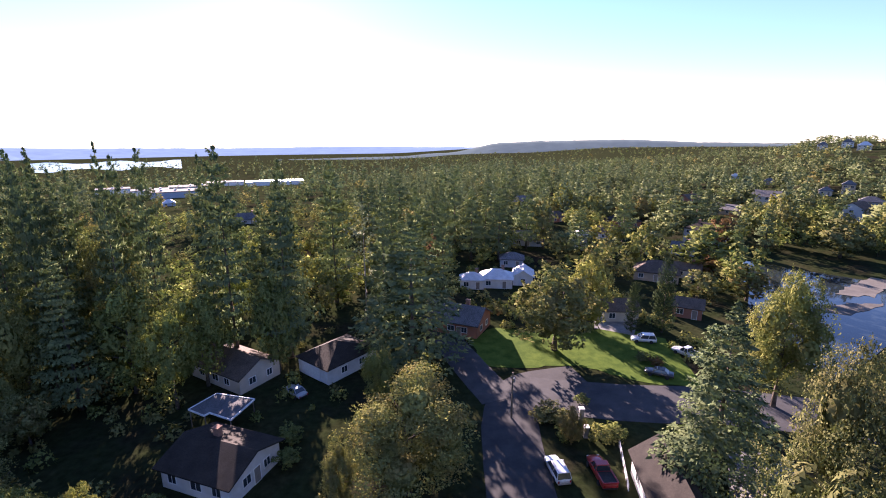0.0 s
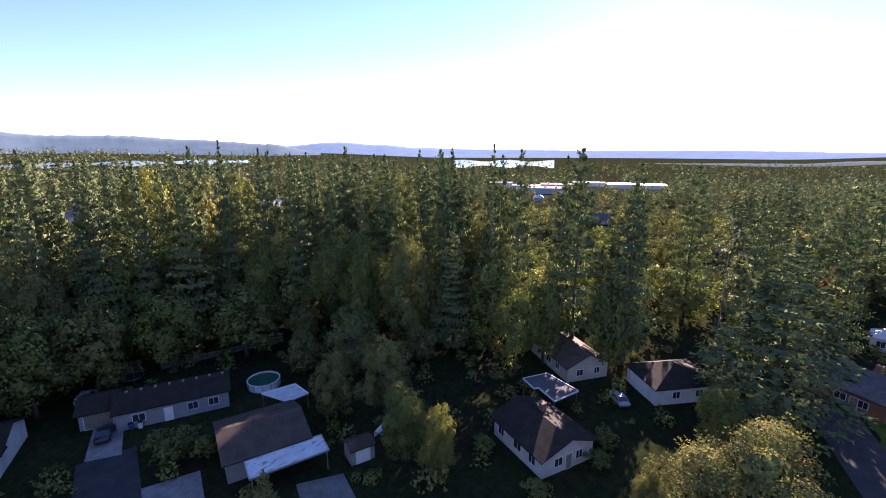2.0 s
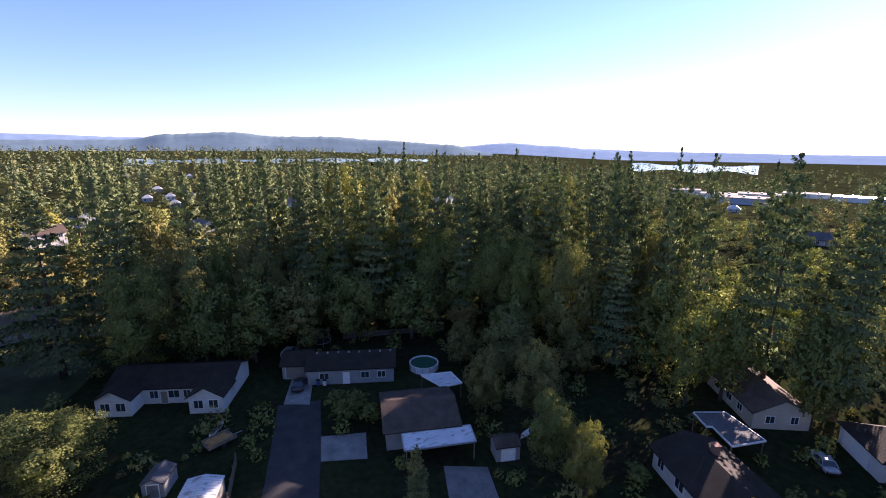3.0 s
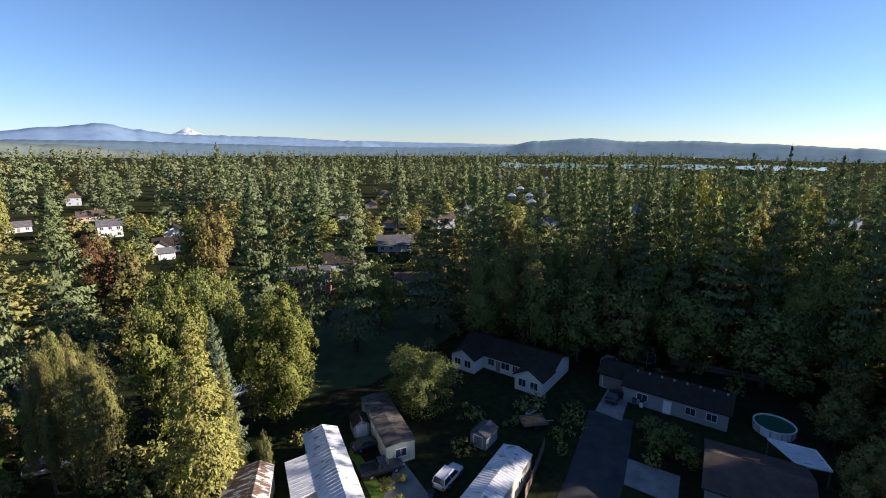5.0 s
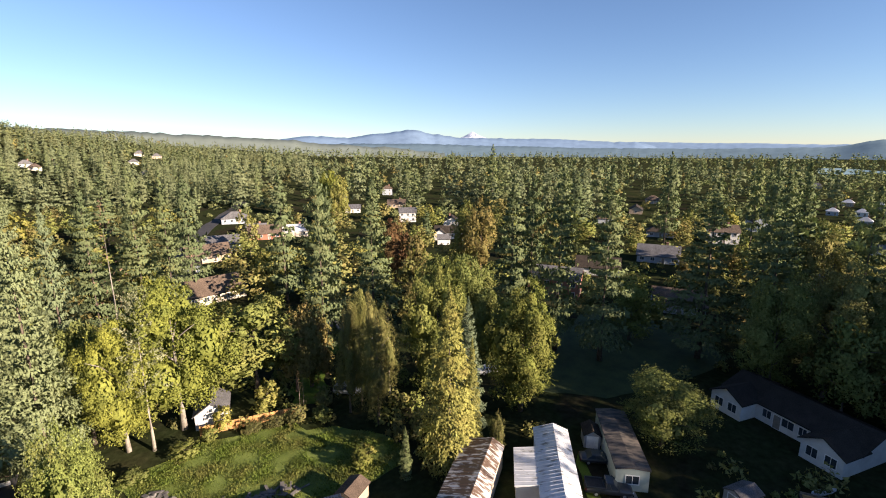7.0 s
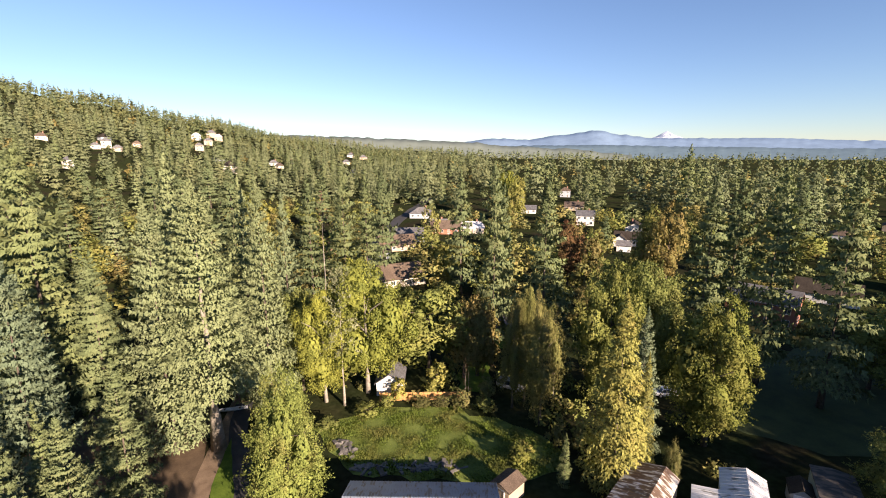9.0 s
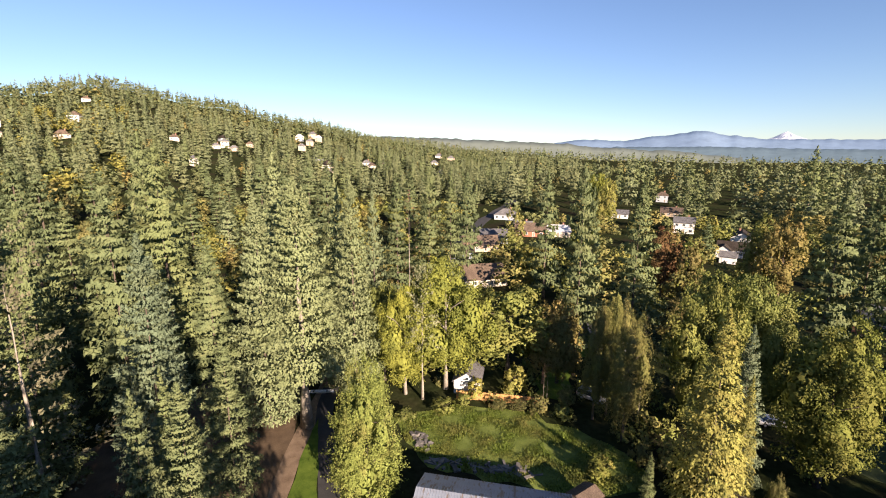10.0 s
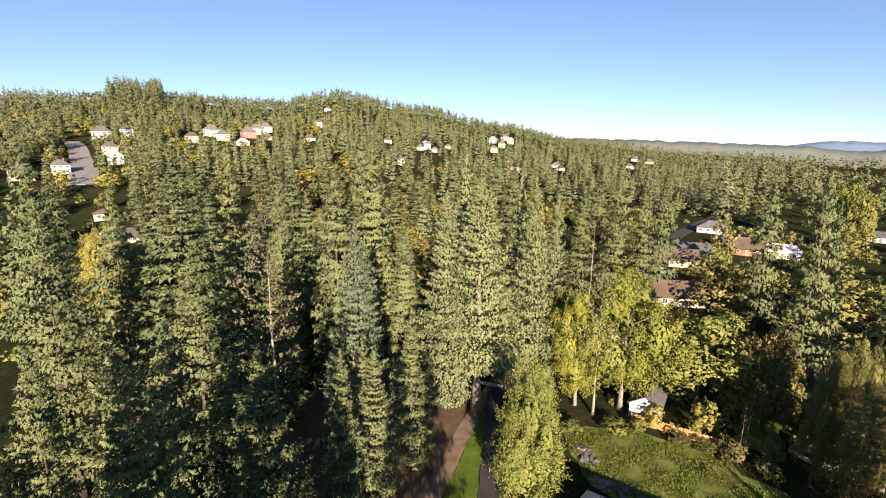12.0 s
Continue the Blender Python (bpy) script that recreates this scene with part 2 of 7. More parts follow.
def conifer_crown(h, r, boughs, tufts, low=0.1, ragged=0.3, droop=0.16, sharp=0.7, tuft=0.45, up=0.10, lift=40, blunt=0.05, wide=0.34, fringe=0.25, core_share=0.3, uneven=0.2, slim=0.30, form=0.5, drapes=0, size=0.95):
    """Boughs in loose whorls on a cone; each is a brush of short tufts, a plume with its tip turned up. Gives corners and outward directions."""
    whorl = max(3, boughs // 22)
    u = (np.arange(boughs) // whorl * whorl + rng.normal(whorl / 2, whorl * 0.3, boughs)) / boughs
    u = np.clip(1 - (1 - np.clip(u, 0, 0.995)) ** 1.2, 0, 0.975)
    z = h * (low + (0.985 - low) * u)
    turn = np.arange(boughs) * 2.39996 + rng.normal(0, 0.3, boughs)
    phase = rng.random(3) * 6.283
    lop = 1 + uneven * (np.sin(turn + phase[0] + 5 * u) * 0.6 + np.sin(2 * turn + phase[1] - 9 * u) * 0.5 + np.sin(17 * u + phase[2]) * 0.35)
    length = r * ((1 - u) ** sharp * (1 - blunt) + blunt) * lop * (1 - ragged * rng.random(boughs) ** 1.2) * np.minimum(1, 0.7 + u * 2.5) * np.minimum(1, 0.22 + 6 * (1 - u))
    slope = np.tan(np.radians(-6 + (lift + 6) * u + rng.normal(0, 7, boughs)))
    share = 0.3 + 0.7 * (length / length.max()) ** 1.2
    per = np.maximum(3, np.round(tufts * share)).astype(int)
    k = np.repeat(np.arange(boughs), per)
    n = len(k)
    L = length[k]
    s = np.where(rng.random(n) < core_share, rng.uniform(0.04, 0.3, n), 0.30 + 0.70 * rng.random(n) ** 0.8)
    steep = slope[k] - 2 * droop * s + 4 * up * s ** 3
    ax = np.stack([np.cos(turn[k]), np.sin(turn[k]), np.zeros(n)], -1)
    side = np.stack([-ax[:, 1], ax[:, 0], np.zeros(n)], -1)
    lead = unit(ax + np.array([0, 0, 1.0]) * steep[:, None])
    over = np.cross(lead, side)
    over *= np.sign(over[:, 2:3])
    turn_round = rng.normal(1.57, 1.15, n)
    rd = side * np.cos(turn_round)[:, None] + over * (np.sin(turn_round) * 0.8)[:, None]
    rho = (wide * L + 0.08) * np.sin(np.pi * np.clip((s - 0.16) / 0.89, 0.12, 1)) ** 0.6 * (0.62 + 0.5 * np.abs(np.sin(s * 9 + k * 1.7))) * rng.random(n) ** 0.35
    p = ax * (s * L)[:, None] + rd * rho[:, None]
    p[:, 2] += z[k] + L * (slope[k] * s - droop * s ** 2 + up * s ** 4) - rng.random(n) ** 2 * fringe * 0.4 * L
    d = unit(lead * 0.75 + rd * 0.6 + rng.normal(0, 0.28, (n, 3)) - np.array([0, 0, 1.0]) * fringe)
    t = tuft * rng.uniform(0.65, 1.35, n) * (0.5 + 0.55 * np.minimum(1, 2.6 * (1 - u[k])))
    w = unit(np.cross(d, rd + ax * 0.2 + rng.normal(0, 0.35, (n, 3))))
    body = kites(p - d * t[:, None] * 0.3, d * t[:, None], w * (t * slim)[:, None], 0.42)
    away = rd * (1.1 - form) + ax * form + np.array([0, 0, 0.1 + 0.2 * form])
    c = 14 if boughs > 50 else 4
    tz, ta = h * (1 - 0.07 * rng.random(c) ** 1.2), rng.random(c) * 6.283
    td = np.stack([np.cos(ta) * 0.6, np.sin(ta) * 0.6, 0.8 + rng.random(c)], -1) * (0.12 + 0.38 * (1 - tz / h) / 0.07)[:, None]
    tip = kites(np.stack([0 * tz, 0 * tz, tz - 0.6], -1), td, np.stack([-np.sin(ta), np.cos(ta), 0 * ta], -1) * 0.08)
    if not drapes:
        return np.concatenate([body, tip]), np.concatenate([away, td])
    # needles that hang in curtains under the boughs and hide the trunk
    k = rng.choice(boughs, drapes, p=(length + 0.12 * r) / (length + 0.12 * r).sum())
    s, off = rng.uniform(0.4, 1.0, drapes) ** 0.7, rng.normal(0, 0.42, drapes)
    ax, L = np.stack([np.cos(turn[k] + off), np.sin(turn[k] + off), 0 * off], -1), length[k] * (1 - 0.25 * np.abs(off))
    t = tuft * size * rng.uniform(0.7, 1.35, drapes) * (0.4 + 0.6 * np.minimum(1, 2.6 * (1 - u[k])))
    p = ax * (s * L)[:, None]
    p[:, 2] += z[k] + L * (slope[k] * s - droop * s ** 2) + t * rng.uniform(0.0, 0.5, drapes)
    d = unit(ax * rng.uniform(0.2, 0.8, drapes)[:, None] - np.array([0, 0, 0.9]) + rng.normal(0, 0.25, (drapes, 3)))
    w = unit(np.cross(d, ax + rng.normal(0, 0.3, (drapes, 3))))
    hung = kites(p, d * t[:, None], w * (t * 0.30)[:, None])
    return np.concatenate([body, tip, hung]), np.concatenate([away, td, ax + np.array([0, 0, 0.25]) + d * 0.3])


def broad_crown(h, r, leaves, clumps=120, low=0.15, size=0.22, masses=8, taper=0.25, clump=0.17, spread=0.58, sprout=1.0, form=0.35):
    """Leaves on many small clumps, which sit on the outside of a few large uneven masses, with dark gaps between. Gives corners and outward directions."""
    mid, half = h * (1 + low) / 2, h * (1 - low) / 2
    scale = np.array([r, r, half])
    i = np.arange(masses)
    zz = 1 - 2 * (i + 0.5) / masses
    a = i * 2.39996 + rng.random(masses) * 0.9
    rr = np.sqrt(1 - zz ** 2) * spread * rng.uniform(0.7, 1.15, masses)
    big = np.stack([rr * np.cos(a), rr * np.sin(a), zz * spread * rng.uniform(0.9, 1.15, masses)], -1)
    rad = rng.uniform(0.30, 0.48, masses)
    # clump centres on the outside of the masses
    pick = rng.integers(0, masses, clumps * 5)
    n = unit(rng.normal(0, 1, (clumps * 5, 3)))
    c = big[pick] + n * (rad[pick] * rng.uniform(0.82, 1.06, clumps * 5))[:, None]
    gap = np.linalg.norm(c[:, None] - big[None], axis=2) / rad[None]
    c = c[gap.min(axis=1) > 0.8][:clumps]
    clumps = len(c)
    cn = unit(c + np.array([0, 0, 0.15]))
    cr = rng.uniform(0.6, 1.35, clumps) * clump
    pick = rng.integers(0, clumps, leaves)
    n = unit(rng.normal(0, 1, (leaves, 3)) + cn[pick] * 0.55 + np.array([0, 0, 0.35]))
    shell = rng.uniform(0.3, 1.0, leaves) ** 0.45 + np.maximum(0, rng.normal(0, 0.14, leaves))
    p = (c[pick] + n * (cr[pick] * shell)[:, None] * np.array([1.15, 1.15, 0.8])) * scale + np.array([0, 0, mid])
    p[:, 2] = np.clip(p[:, 2], h * low * 0.6, h * 1.02)
    d = unit(rng.normal(0, 1, (leaves, 3)) + n * 0.7 + np.array([0, 0, -0.3]))
    w = unit(np.cross(d, n + rng.normal(0, 0.5, (leaves, 3))))
    t = size * rng.uniform(0.55, 1.3, leaves)
    made = [kites(p - d * t[:, None] * 0.5, d * t[:, None], w * (t * 0.36)[:, None], 0.5)]
    outs = [n * (1.1 - form) + cn[pick] * form]
    # young shoots that stand out of the crown
    k = int(max(8, leaves // 260) * sprout)
    pick = rng.integers(0, clumps, k)
    lead = unit(cn[pick] + np.array([0, 0, 0.5]) + rng.normal(0, 0.25, (k, 3)))
    j = np.repeat(np.arange(k), 14)
    q = rng.random(len(j))
    p = c[pick][j] * scale + np.array([0, 0, mid]) + lead[j] * ((cr[pick][j] * 0.8 + q * 0.20) * r)[:, None] + rng.normal(0, 0.025 * r, (len(j), 3)) * (1.1 - q)[:, None]
    d = unit(lead[j] + rng.normal(0, 0.7, (len(j), 3)))
    w = unit(np.cross(d, rng.normal(0, 1, (len(j), 3))))
    t = size * rng.uniform(0.5, 1.0, len(j))
    made.append(kites(p, d * t[:, None], w * (t * 0.34)[:, None], 0.5))
    outs.append(lead[j])
    # the shaded inside: larger overlapping sprays deeper in the masses
    m = max(6, leaves // 6)
    pick = rng.integers(0, masses, m)
    n = unit(rng.normal(0, 1, (m, 3)))
    p = (big[pick] + n * (rad[pick] * rng.uniform(0.45, 0.72, m))[:, None]) * scale + np.array([0, 0, mid])
    d = unit(np.cross(n, rng.normal(0, 1, (m, 3))))
    w = unit(np.cross(d, n))
    t = (r * 0.06 + size * 0.9) * rng.uniform(0.7, 1.3, m)
    made.append(kites(p - d * t[:, None] * 0.5, d * t[:, None], w * (t * 0.42)[:, None], 0.5))
    outs.append(n)
    made, outs = np.concatenate(made), np.concatenate(outs)
    narrow = 1 + taper * 0.45 - taper * made.mean(axis=1)[:, 2] / h
    made[:, :, :2] *= narrow[:, None, None]
    return made, outs


def trunk_mesh(name, h, thick, top=0.95, limbs=0, r=4.0, lean=0.0):
    bm = bmesh.new()
    pts = [(math.sin(i * 1.7) * 0.06 * thick + lean * i / 6, math.cos(i * 2.3) * 0.06 * thick, h * top * i / 6 - 0.25 * (i == 0)) for i in range(7)]
    tube(bm, pts, [thick * (1 - 0.96 * i / 6) if i else thick * 1.3 for i in range(7)])
    for i in range(limbs):
        a, z0 = i * 2.4, h * (0.26 + 0.42 * i / max(1, limbs))
        ln = r * random.uniform(0.5, 0.8)
        rise = h * random.uniform(0.10, 0.24)
        tr = thick * (1 - z0 / h) * 0.55
        tube(bm, [(0, 0, z0), (ln * 0.45 * math.cos(a), ln * 0.45 * math.sin(a), z0 + rise * 0.6), (ln * math.cos(a + 0.2), ln * math.sin(a + 0.2), z0 + rise)], [tr, tr * 0.7, tr * 0.22], 5)
    me = bpy.data.meshes.new(name)
    bmesh.ops.recalc_face_normals(bm, faces=bm.faces)
    bm.to_mesh(me)
    bm.free()
    me.polygons.foreach_set("use_smooth", [True] * len(me.polygons))
    return me


# crowns and trunks are made once for each kind and detail, at 30 x 5 m or 15 x 5 m, and scaled
SHAPES = {}


def shapes(kind, level):
    """The (trunk, crown, height, radius) of a kind; several variants."""
    key = (kind, level)
    if key in SHAPES:
        return SHAPES[key]
    made = []
    for i in range({"fir": 4, "spruce": 2, "broad_green": 3, "broad_olive": 3}.get(kind, 2) if level == 0 else 2):
        if kind in ("fir", "fir_pink", "fir_young", "pine", "spruce", "spruce_tall", "spruce_blue", "cedar", "cypress", "dead"):
            h, r = 30.0, 6.0
            inner = (0.16, 0.20, 0.28)[level]
            n, t, sz = ((125, 58, 0.43), (104, 20, 0.60), (70, 10, 0.80))[level]
            form = (0.5, 0.75, 0.9)[level]
            if kind in ("spruce", "spruce_blue"):
                q, o = conifer_crown(h, r, int(n * 1.6), t, 0.04, 0.12, 0.05, 0.95, sz * 0.9, 0.06, 48, 0.04, 0.17, 0.08, inner + 0.05, 0.12, form=form, drapes=(8200, 4200, 1700)[level], size=(0.82, 0.82, 1.02)[level])
            elif kind == "spruce_tall":
                q, o = conifer_crown(h, r, int(n * 1.7), t, 0.24, 0.10, 0.06, 0.82, sz * 0.9, 0.06, 46, 0.04, 0.17, 0.08, inner + 0.08, 0.12, form=form, drapes=(8200, 4200, 1700)[level], size=(0.82, 0.82, 1.02)[level])
            elif kind == "cedar":
                q, o = conifer_crown(h, r, int(n * 2.0), int(t * 0.9), 0.02, 0.16, 0.20, 0.98, sz * 1.1, 0.03, 34, 0.04, 0.13, 0.62, inner, 0.08, 0.19, form=form, drapes=(8200, 4200, 1700)[level], size=(0.82, 0.82, 1.02)[level])
            elif kind == "cypress":
                q, o = conifer_crown(h, r, n, t, 0.02, 0.1, -0.5, 0.5, sz, 0.0, 60, 0.1, 0.2, 0.0, inner + 0.2, 0.08, form=form, drapes=(8200, 4200, 1700)[level], size=(0.82, 0.82, 1.02)[level])
            elif kind == "pine":
                q, o = conifer_crown(h, r, int(n * 0.5), t, 0.40, 0.4, 0.05, 0.5, sz, 0.12, 40, 0.2, 0.20, 0.05, 0.1, 0.25, form=form, drapes=0)
            elif kind == "dead":
                q, o = conifer_crown(h, r, int(n * 0.6), max(5, t // 6), 0.22, 0.3, 0.1, 0.7, sz * 0.7, 0.1, 25, 0.1, 0.07, 0.05, 0.03, form=form, drapes=0)
            elif kind == "fir_pink":
                q, o = conifer_crown(h, r, int(n * 0.6), int(t * 0.8), 0.22, 0.45, 0.06, 0.55, sz * 0.85, 0.12, 50, 0.10, 0.17, 0.05, 0.04, 0.3, form=form, drapes=0)
            else:
                v = i % 4
                q, o = conifer_crown(h, r, n, t, 0.05 if kind == "fir_young" else (0.10, 0.15, 0.08, 0.12)[v], (0.42, 0.34, 0.28)[level], (0.16, 0.10, 0.22, 0.14)[v], (0.88, 0.76, 0.96, 0.82)[v], sz, (0.08, 0.12, 0.06, 0.10)[v], (44, 50, 40, 46)[v], (0.03, 0.05, 0.03, 0.04)[v], (0.17, 0.19, 0.15, 0.18)[v], (0.16, 0.08, 0.28, 0.14)[v], inner, ((0.24, 0.32, 0.18, 0.28)[v] * (1 - 0.25 * level)), form=form, drapes=(8200, 4200, 1700)[level], size=(0.82, 0.82, 1.02)[level])
            tk = trunk_mesh("trunk", h, 0.62 if kind == "spruce_tall" else 0.36, 0.82)
        else:
            h, r = 15.0, 5.0
            nl, sz, cl = ((21000, 0.21, 150), (5200, 0.42, 110), (900, 0.95, 60))[level]
            if kind == "poplar":
                q, o = broad_crown(h, r, nl, cl, 0.04, sz, 11, 0.35, 0.16, 0.56, 1.5)
            elif kind == "maple_bright":
                q, o = broad_crown(h, r, int(nl * 1.2), int(cl * 1.3), 0.03, sz * 0.95, 12, 0.75, 0.15, 0.60, 2.5)
            elif kind == "broad_rust":
                q, o = broad_crown(h, r, int(nl * 1.5), int(cl * 1.4), 0.06, sz * 0.62, 9, 0.35, 0.14, 0.60, 2.0)
            else:
                q, o = broad_crown(h, r, nl, cl, (0.10, 0.05, 0.14)[i % 3], sz, (8, 10, 7)[i % 3], (0.3, 0.45, 0.15)[i % 3], (0.17, 0.15, 0.19)[i % 3], (0.60, 0.58, 0.62)[i % 3], 1.0, (0.35, 0.5, 0.7)[level])
            tk = trunk_mesh("trunk", h, 0.30, 0.8, 7, r)
        cr = quads("crown", q, 3, (0.5, 0.68, 0.78)[level], o)
        cr.materials.append(DRY_TWIG if kind == "dead" else LEAF[{"fir_young": "fir", "spruce_tall": "spruce"}.get(kind, kind)])
        tk.materials.append(BARK_PALE if kind in ("broad_yellow", "spruce_tall", "pine", "fir_pink", "dead") else BARK)
        made.append((tk, cr, h, r))
    SHAPES[key] = made
    return made


TREE_WORDS = {
    "fir": ("douglas_fir", "tall dark green fir tree with ragged drooping branches"),
    "fir_pink": ("dry_fir", "thin brownish fir tree with bare pale trunk showing"),
    "fir_young": ("young_fir", "small young green fir tree in a yard"),
    "spruce": ("spruce_tree", "dense light green spruce tree with sunlit upswept boughs"),
    "spruce_tall": ("spruce_tree", "tall sunlit spruce tree with a bare lower trunk"),
    "spruce_blue": ("blue_spruce", "blue-grey green spruce tree with pointed crown"),
    "cedar": ("cedar_tree", "yellow-green cedar tree with hanging feathery sprays"),
    "pine": ("pine_tree", "grey-green pine tree on a tall pale trunk"),
    "cypress": ("cypress_tree", "dark narrow columnar cypress tree beside houses"),
    "dead": ("dead_tree", "dead reddish brown conifer with bare twigs"),
    "broad_green": ("broadleaf_tree", "green broadleaf tree with a full rounded crown"),
    "broad_olive": ("broadleaf_tree", "olive green broadleaf tree turning brown in autumn"),
    "broad_lime": ("broadleaf_tree", "yellow-green broadleaf tree lit by the sun"),
    "broad_yellowgreen": ("broadleaf_tree", "broadleaf tree with leaves turning from green to yellow"),
    "broad_yellow": ("maple_tree", "bright yellow autumn maple tree with pale trunk"),
    "broad_orange": ("broadleaf_tree", "orange-brown autumn tree with thinning leaves"),
    "broad_red": ("broadleaf_tree", "small red-leaved autumn tree near houses"),
    "broad_rust": ("broadleaf_tree", "rusty brown half-bare tree beside a yard"),
    "maple_bright": ("maple_tree", "bright green leafy maple tree beside the dirt lane"),
    "poplar": ("poplar_tree", "tall narrow green poplar tree"),
}
TREES = []
FAR = {}         # joined trees of the blocks farther off: kind -> corners of sprays, and of trunks
count = {}


def far_tree(kind, x, y, h, r):
    """Adds a tree to the joined ones of its kind."""
    if kind in ("fir", "spruce"):
        r *= 1.6
    tk, cr, h0, r0 = shapes(kind, 2)[random.randrange(2)]
    v = np.empty(len(cr.vertices) * 3, dtype=np.float32)
    cr.vertices.foreach_get("co", v)
    v = v.reshape(-1, 3) * (r / r0, r / r0, h / h0)
    a = random.random() * 6.283
    c, s = math.cos(a), math.sin(a)
    z = ground_height(x, y)
    v = np.stack([v[:, 0] * c - v[:, 1] * s + x, v[:, 0] * s + v[:, 1] * c + y, v[:, 2] + z], -1)
    mid = v.reshape(-1, 3, 3).mean(axis=1)
    if h0 > 20:
        away = mid - np.stack([np.full(len(mid), x), np.full(len(mid), y), mid[:, 2] - 0.12 * r], -1)
    else:
        away = mid - np.array([x, y, z + h * 0.45])
    FAR.setdefault(kind, []).append((v, away + np.array([0, 0, 0.15 * r])))
    ring = np.array([(math.cos(k * math.pi / 2), math.sin(k * math.pi / 2)) for k in range(5)]) * 0.02 * h
    for k in range(4):
        q = [(x + ring[k][0], y + ring[k][1], z - 0.3), (x + ring[k + 1][0], y + ring[k + 1][1], z - 0.3), (x + ring[k + 1][0] * 0.3, y + ring[k + 1][1] * 0.3, z + h * 0.7), (x + ring[k][0] * 0.3, y + ring[k][1] * 0.3, z + h * 0.7)]
        FAR.setdefault("trunks", []).append((np.array(q[:3] + [q[0], q[2], q[3]]), np.array([q[0], q[0]]) - np.array([x, y, z])))
    TREES.append((x, y, r))


def tree(kind, x, y, h, r):
    d = math.hypot(x, y)
    level = 0 if d < 72 else 1 if d < 125 else 2
    if level and h > 20 and (kind.startswith("broad") or kind == "poplar"):
        level -= 1
    v = shapes(kind, level)
    if kind in ("fir", "spruce", "spruce_blue", "fir_pink"):
        r *= 1.5
    elif kind == "pine":
        r *= 1.4
    elif kind.startswith("broad") or kind == "maple_bright":
        r = max(r * 1.12, h * (0.15 if kind == "broad_rust" else 0.25))
    count[kind] = count.get(kind, 0) + 1
    tk, cr, h0, r0 = v[count[kind] % len(v)]
    name, label = TREE_WORDS[kind]
    ob = new(name)
    ob.empty_display_size = 0.5
    ob.matrix_basis = pose(x, y, ground_height(x, y), 0, 0, (count[kind] * 137.5) % 360) @ Matrix.Diagonal((r / r0, r / r0, h / h0, 1))
    tagged(ob, label, "tree", "trees of the neighbourhood")
    link("trunk", tk, None, ob)
    link("crown", cr, None, ob)
    TREES.append((x, y, r))


tree("fir", 26.4, -19.3, 28.1, 3.9)
tree("fir", 46.6, -46.2, 41.2, 7.9)
tree("fir", 51.9, -33.5, 35.8, 5.1)
tree("fir_pink", 33.1, -44.5, 34.1, 4.3)
tree("fir", 35.1, -35.1, 30.7, 5.0)
tree("fir", 24.8, -30.8, 23.4, 3.9)
tree("fir", 20.0, -41.8, 20.9, 2.3)
tree("fir", 36.3, -20.9, 26.7, 3.3)
tree("fir", 59.0, -47.4, 35.0, 5.2)
tree("fir", 77.2, -49.6, 40.9, 5.4)
tree("spruce_blue", 24.5, -50.4, 32.5, 4.3)
tree("spruce", 16.0, -64.0, 35.6, 4.7)
tree("spruce", 15.7, -76.4, 41.1, 5.6)
tree("spruce", 6.3, -77.7, 37.2, 4.4)
tree("fir", 34.9, -65.3, 38.5, 5.6)
tree("fir", 34.1, -79.0, 41.5, 6.3)
tree("fir", 16.6, -48.5, 21.3, 2.7)
tree("fir", 17.0, -38.0, 21.2, 2.8)
tree("broad_olive", 21.7, 81.5, 17.2, 7.9)
tree("broad_lime", 31.7, 92.7, 16.9, 4.8)
tree("fir", 29.6, 42.8, 24.9, 6.0)
tree("fir", -6.0, 98.0, 31.0, 4.0)
tree("fir", -12.0, 88.0, 33.0, 4.0)
tree("fir", 0.0, 102.0, 29.0, 3.6)
tree("broad_lime", 50.6, 62.0, 21.8, 4.4)
tree("broad_rust", 27.9, 25.8, 28.9, 5.7)
tree("broad_olive", -4.3, 44.8, 15.8, 6.6)
tree("broad_olive", -11.6, 42.5, 8.5, 2.1)
tree("fir", -5.6, 75.8, 27.4, 9.1)
tree("pine", -16.8, 93.5, 27.4, 4.4)
tree("fir", -27.0, 108.7, 36.4, 5.3)
tree("fir", -13.8, 119.2, 31.3, 5.2)
tree("fir", -37.3, 75.3, 40.3, 5.3)
tree("fir", -43.3, 81.2, 38.9, 3.5)
tree("fir", -28.9, 78.9, 34.4, 5.1)
tree("fir", -34.8, 85.2, 31.8, 3.2)
tree("fir", -51.0, 76.6, 40.0, 3.5)
tree("fir", -53.0, 70.3, 41.2, 3.0)
tree("fir", -58.6, 81.0, 38.7, 3.0)
tree("fir", -63.7, 70.5, 39.7, 3.0)
tree("fir", -61.8, 65.5, 39.4, 2.4)
tree("cypress", 46.5, 89.7, 15.8, 3.2)
tree("cypress", 40.1, 89.7, 11.2, 2.2)
tree("broad_green", 80.8, 130.7, 16.6, 9.5)
tree("broad_red", 79.2, 127.8, 7.4, 3.7)
tree("broad_orange", 77.0, 108.8, 9.1, 4.6)
tree("broad_lime", 61.6, 167.2, 11.1, 6.3)
tree("broad_red", 107.6, 210.3, 7.5, 6.6)
tree("broad_olive", 64.4, 108.8, 8.7, 4.2)
tree("fir", 4.5, 169.9, 31.7, 4.7)
tree("fir", 9.6, 149.7, 25.3, 4.7)
tree("fir", -3.4, 150.0, 25.3, 5.6)
tree("fir", 18.8, 148.8, 25.3, 4.6)
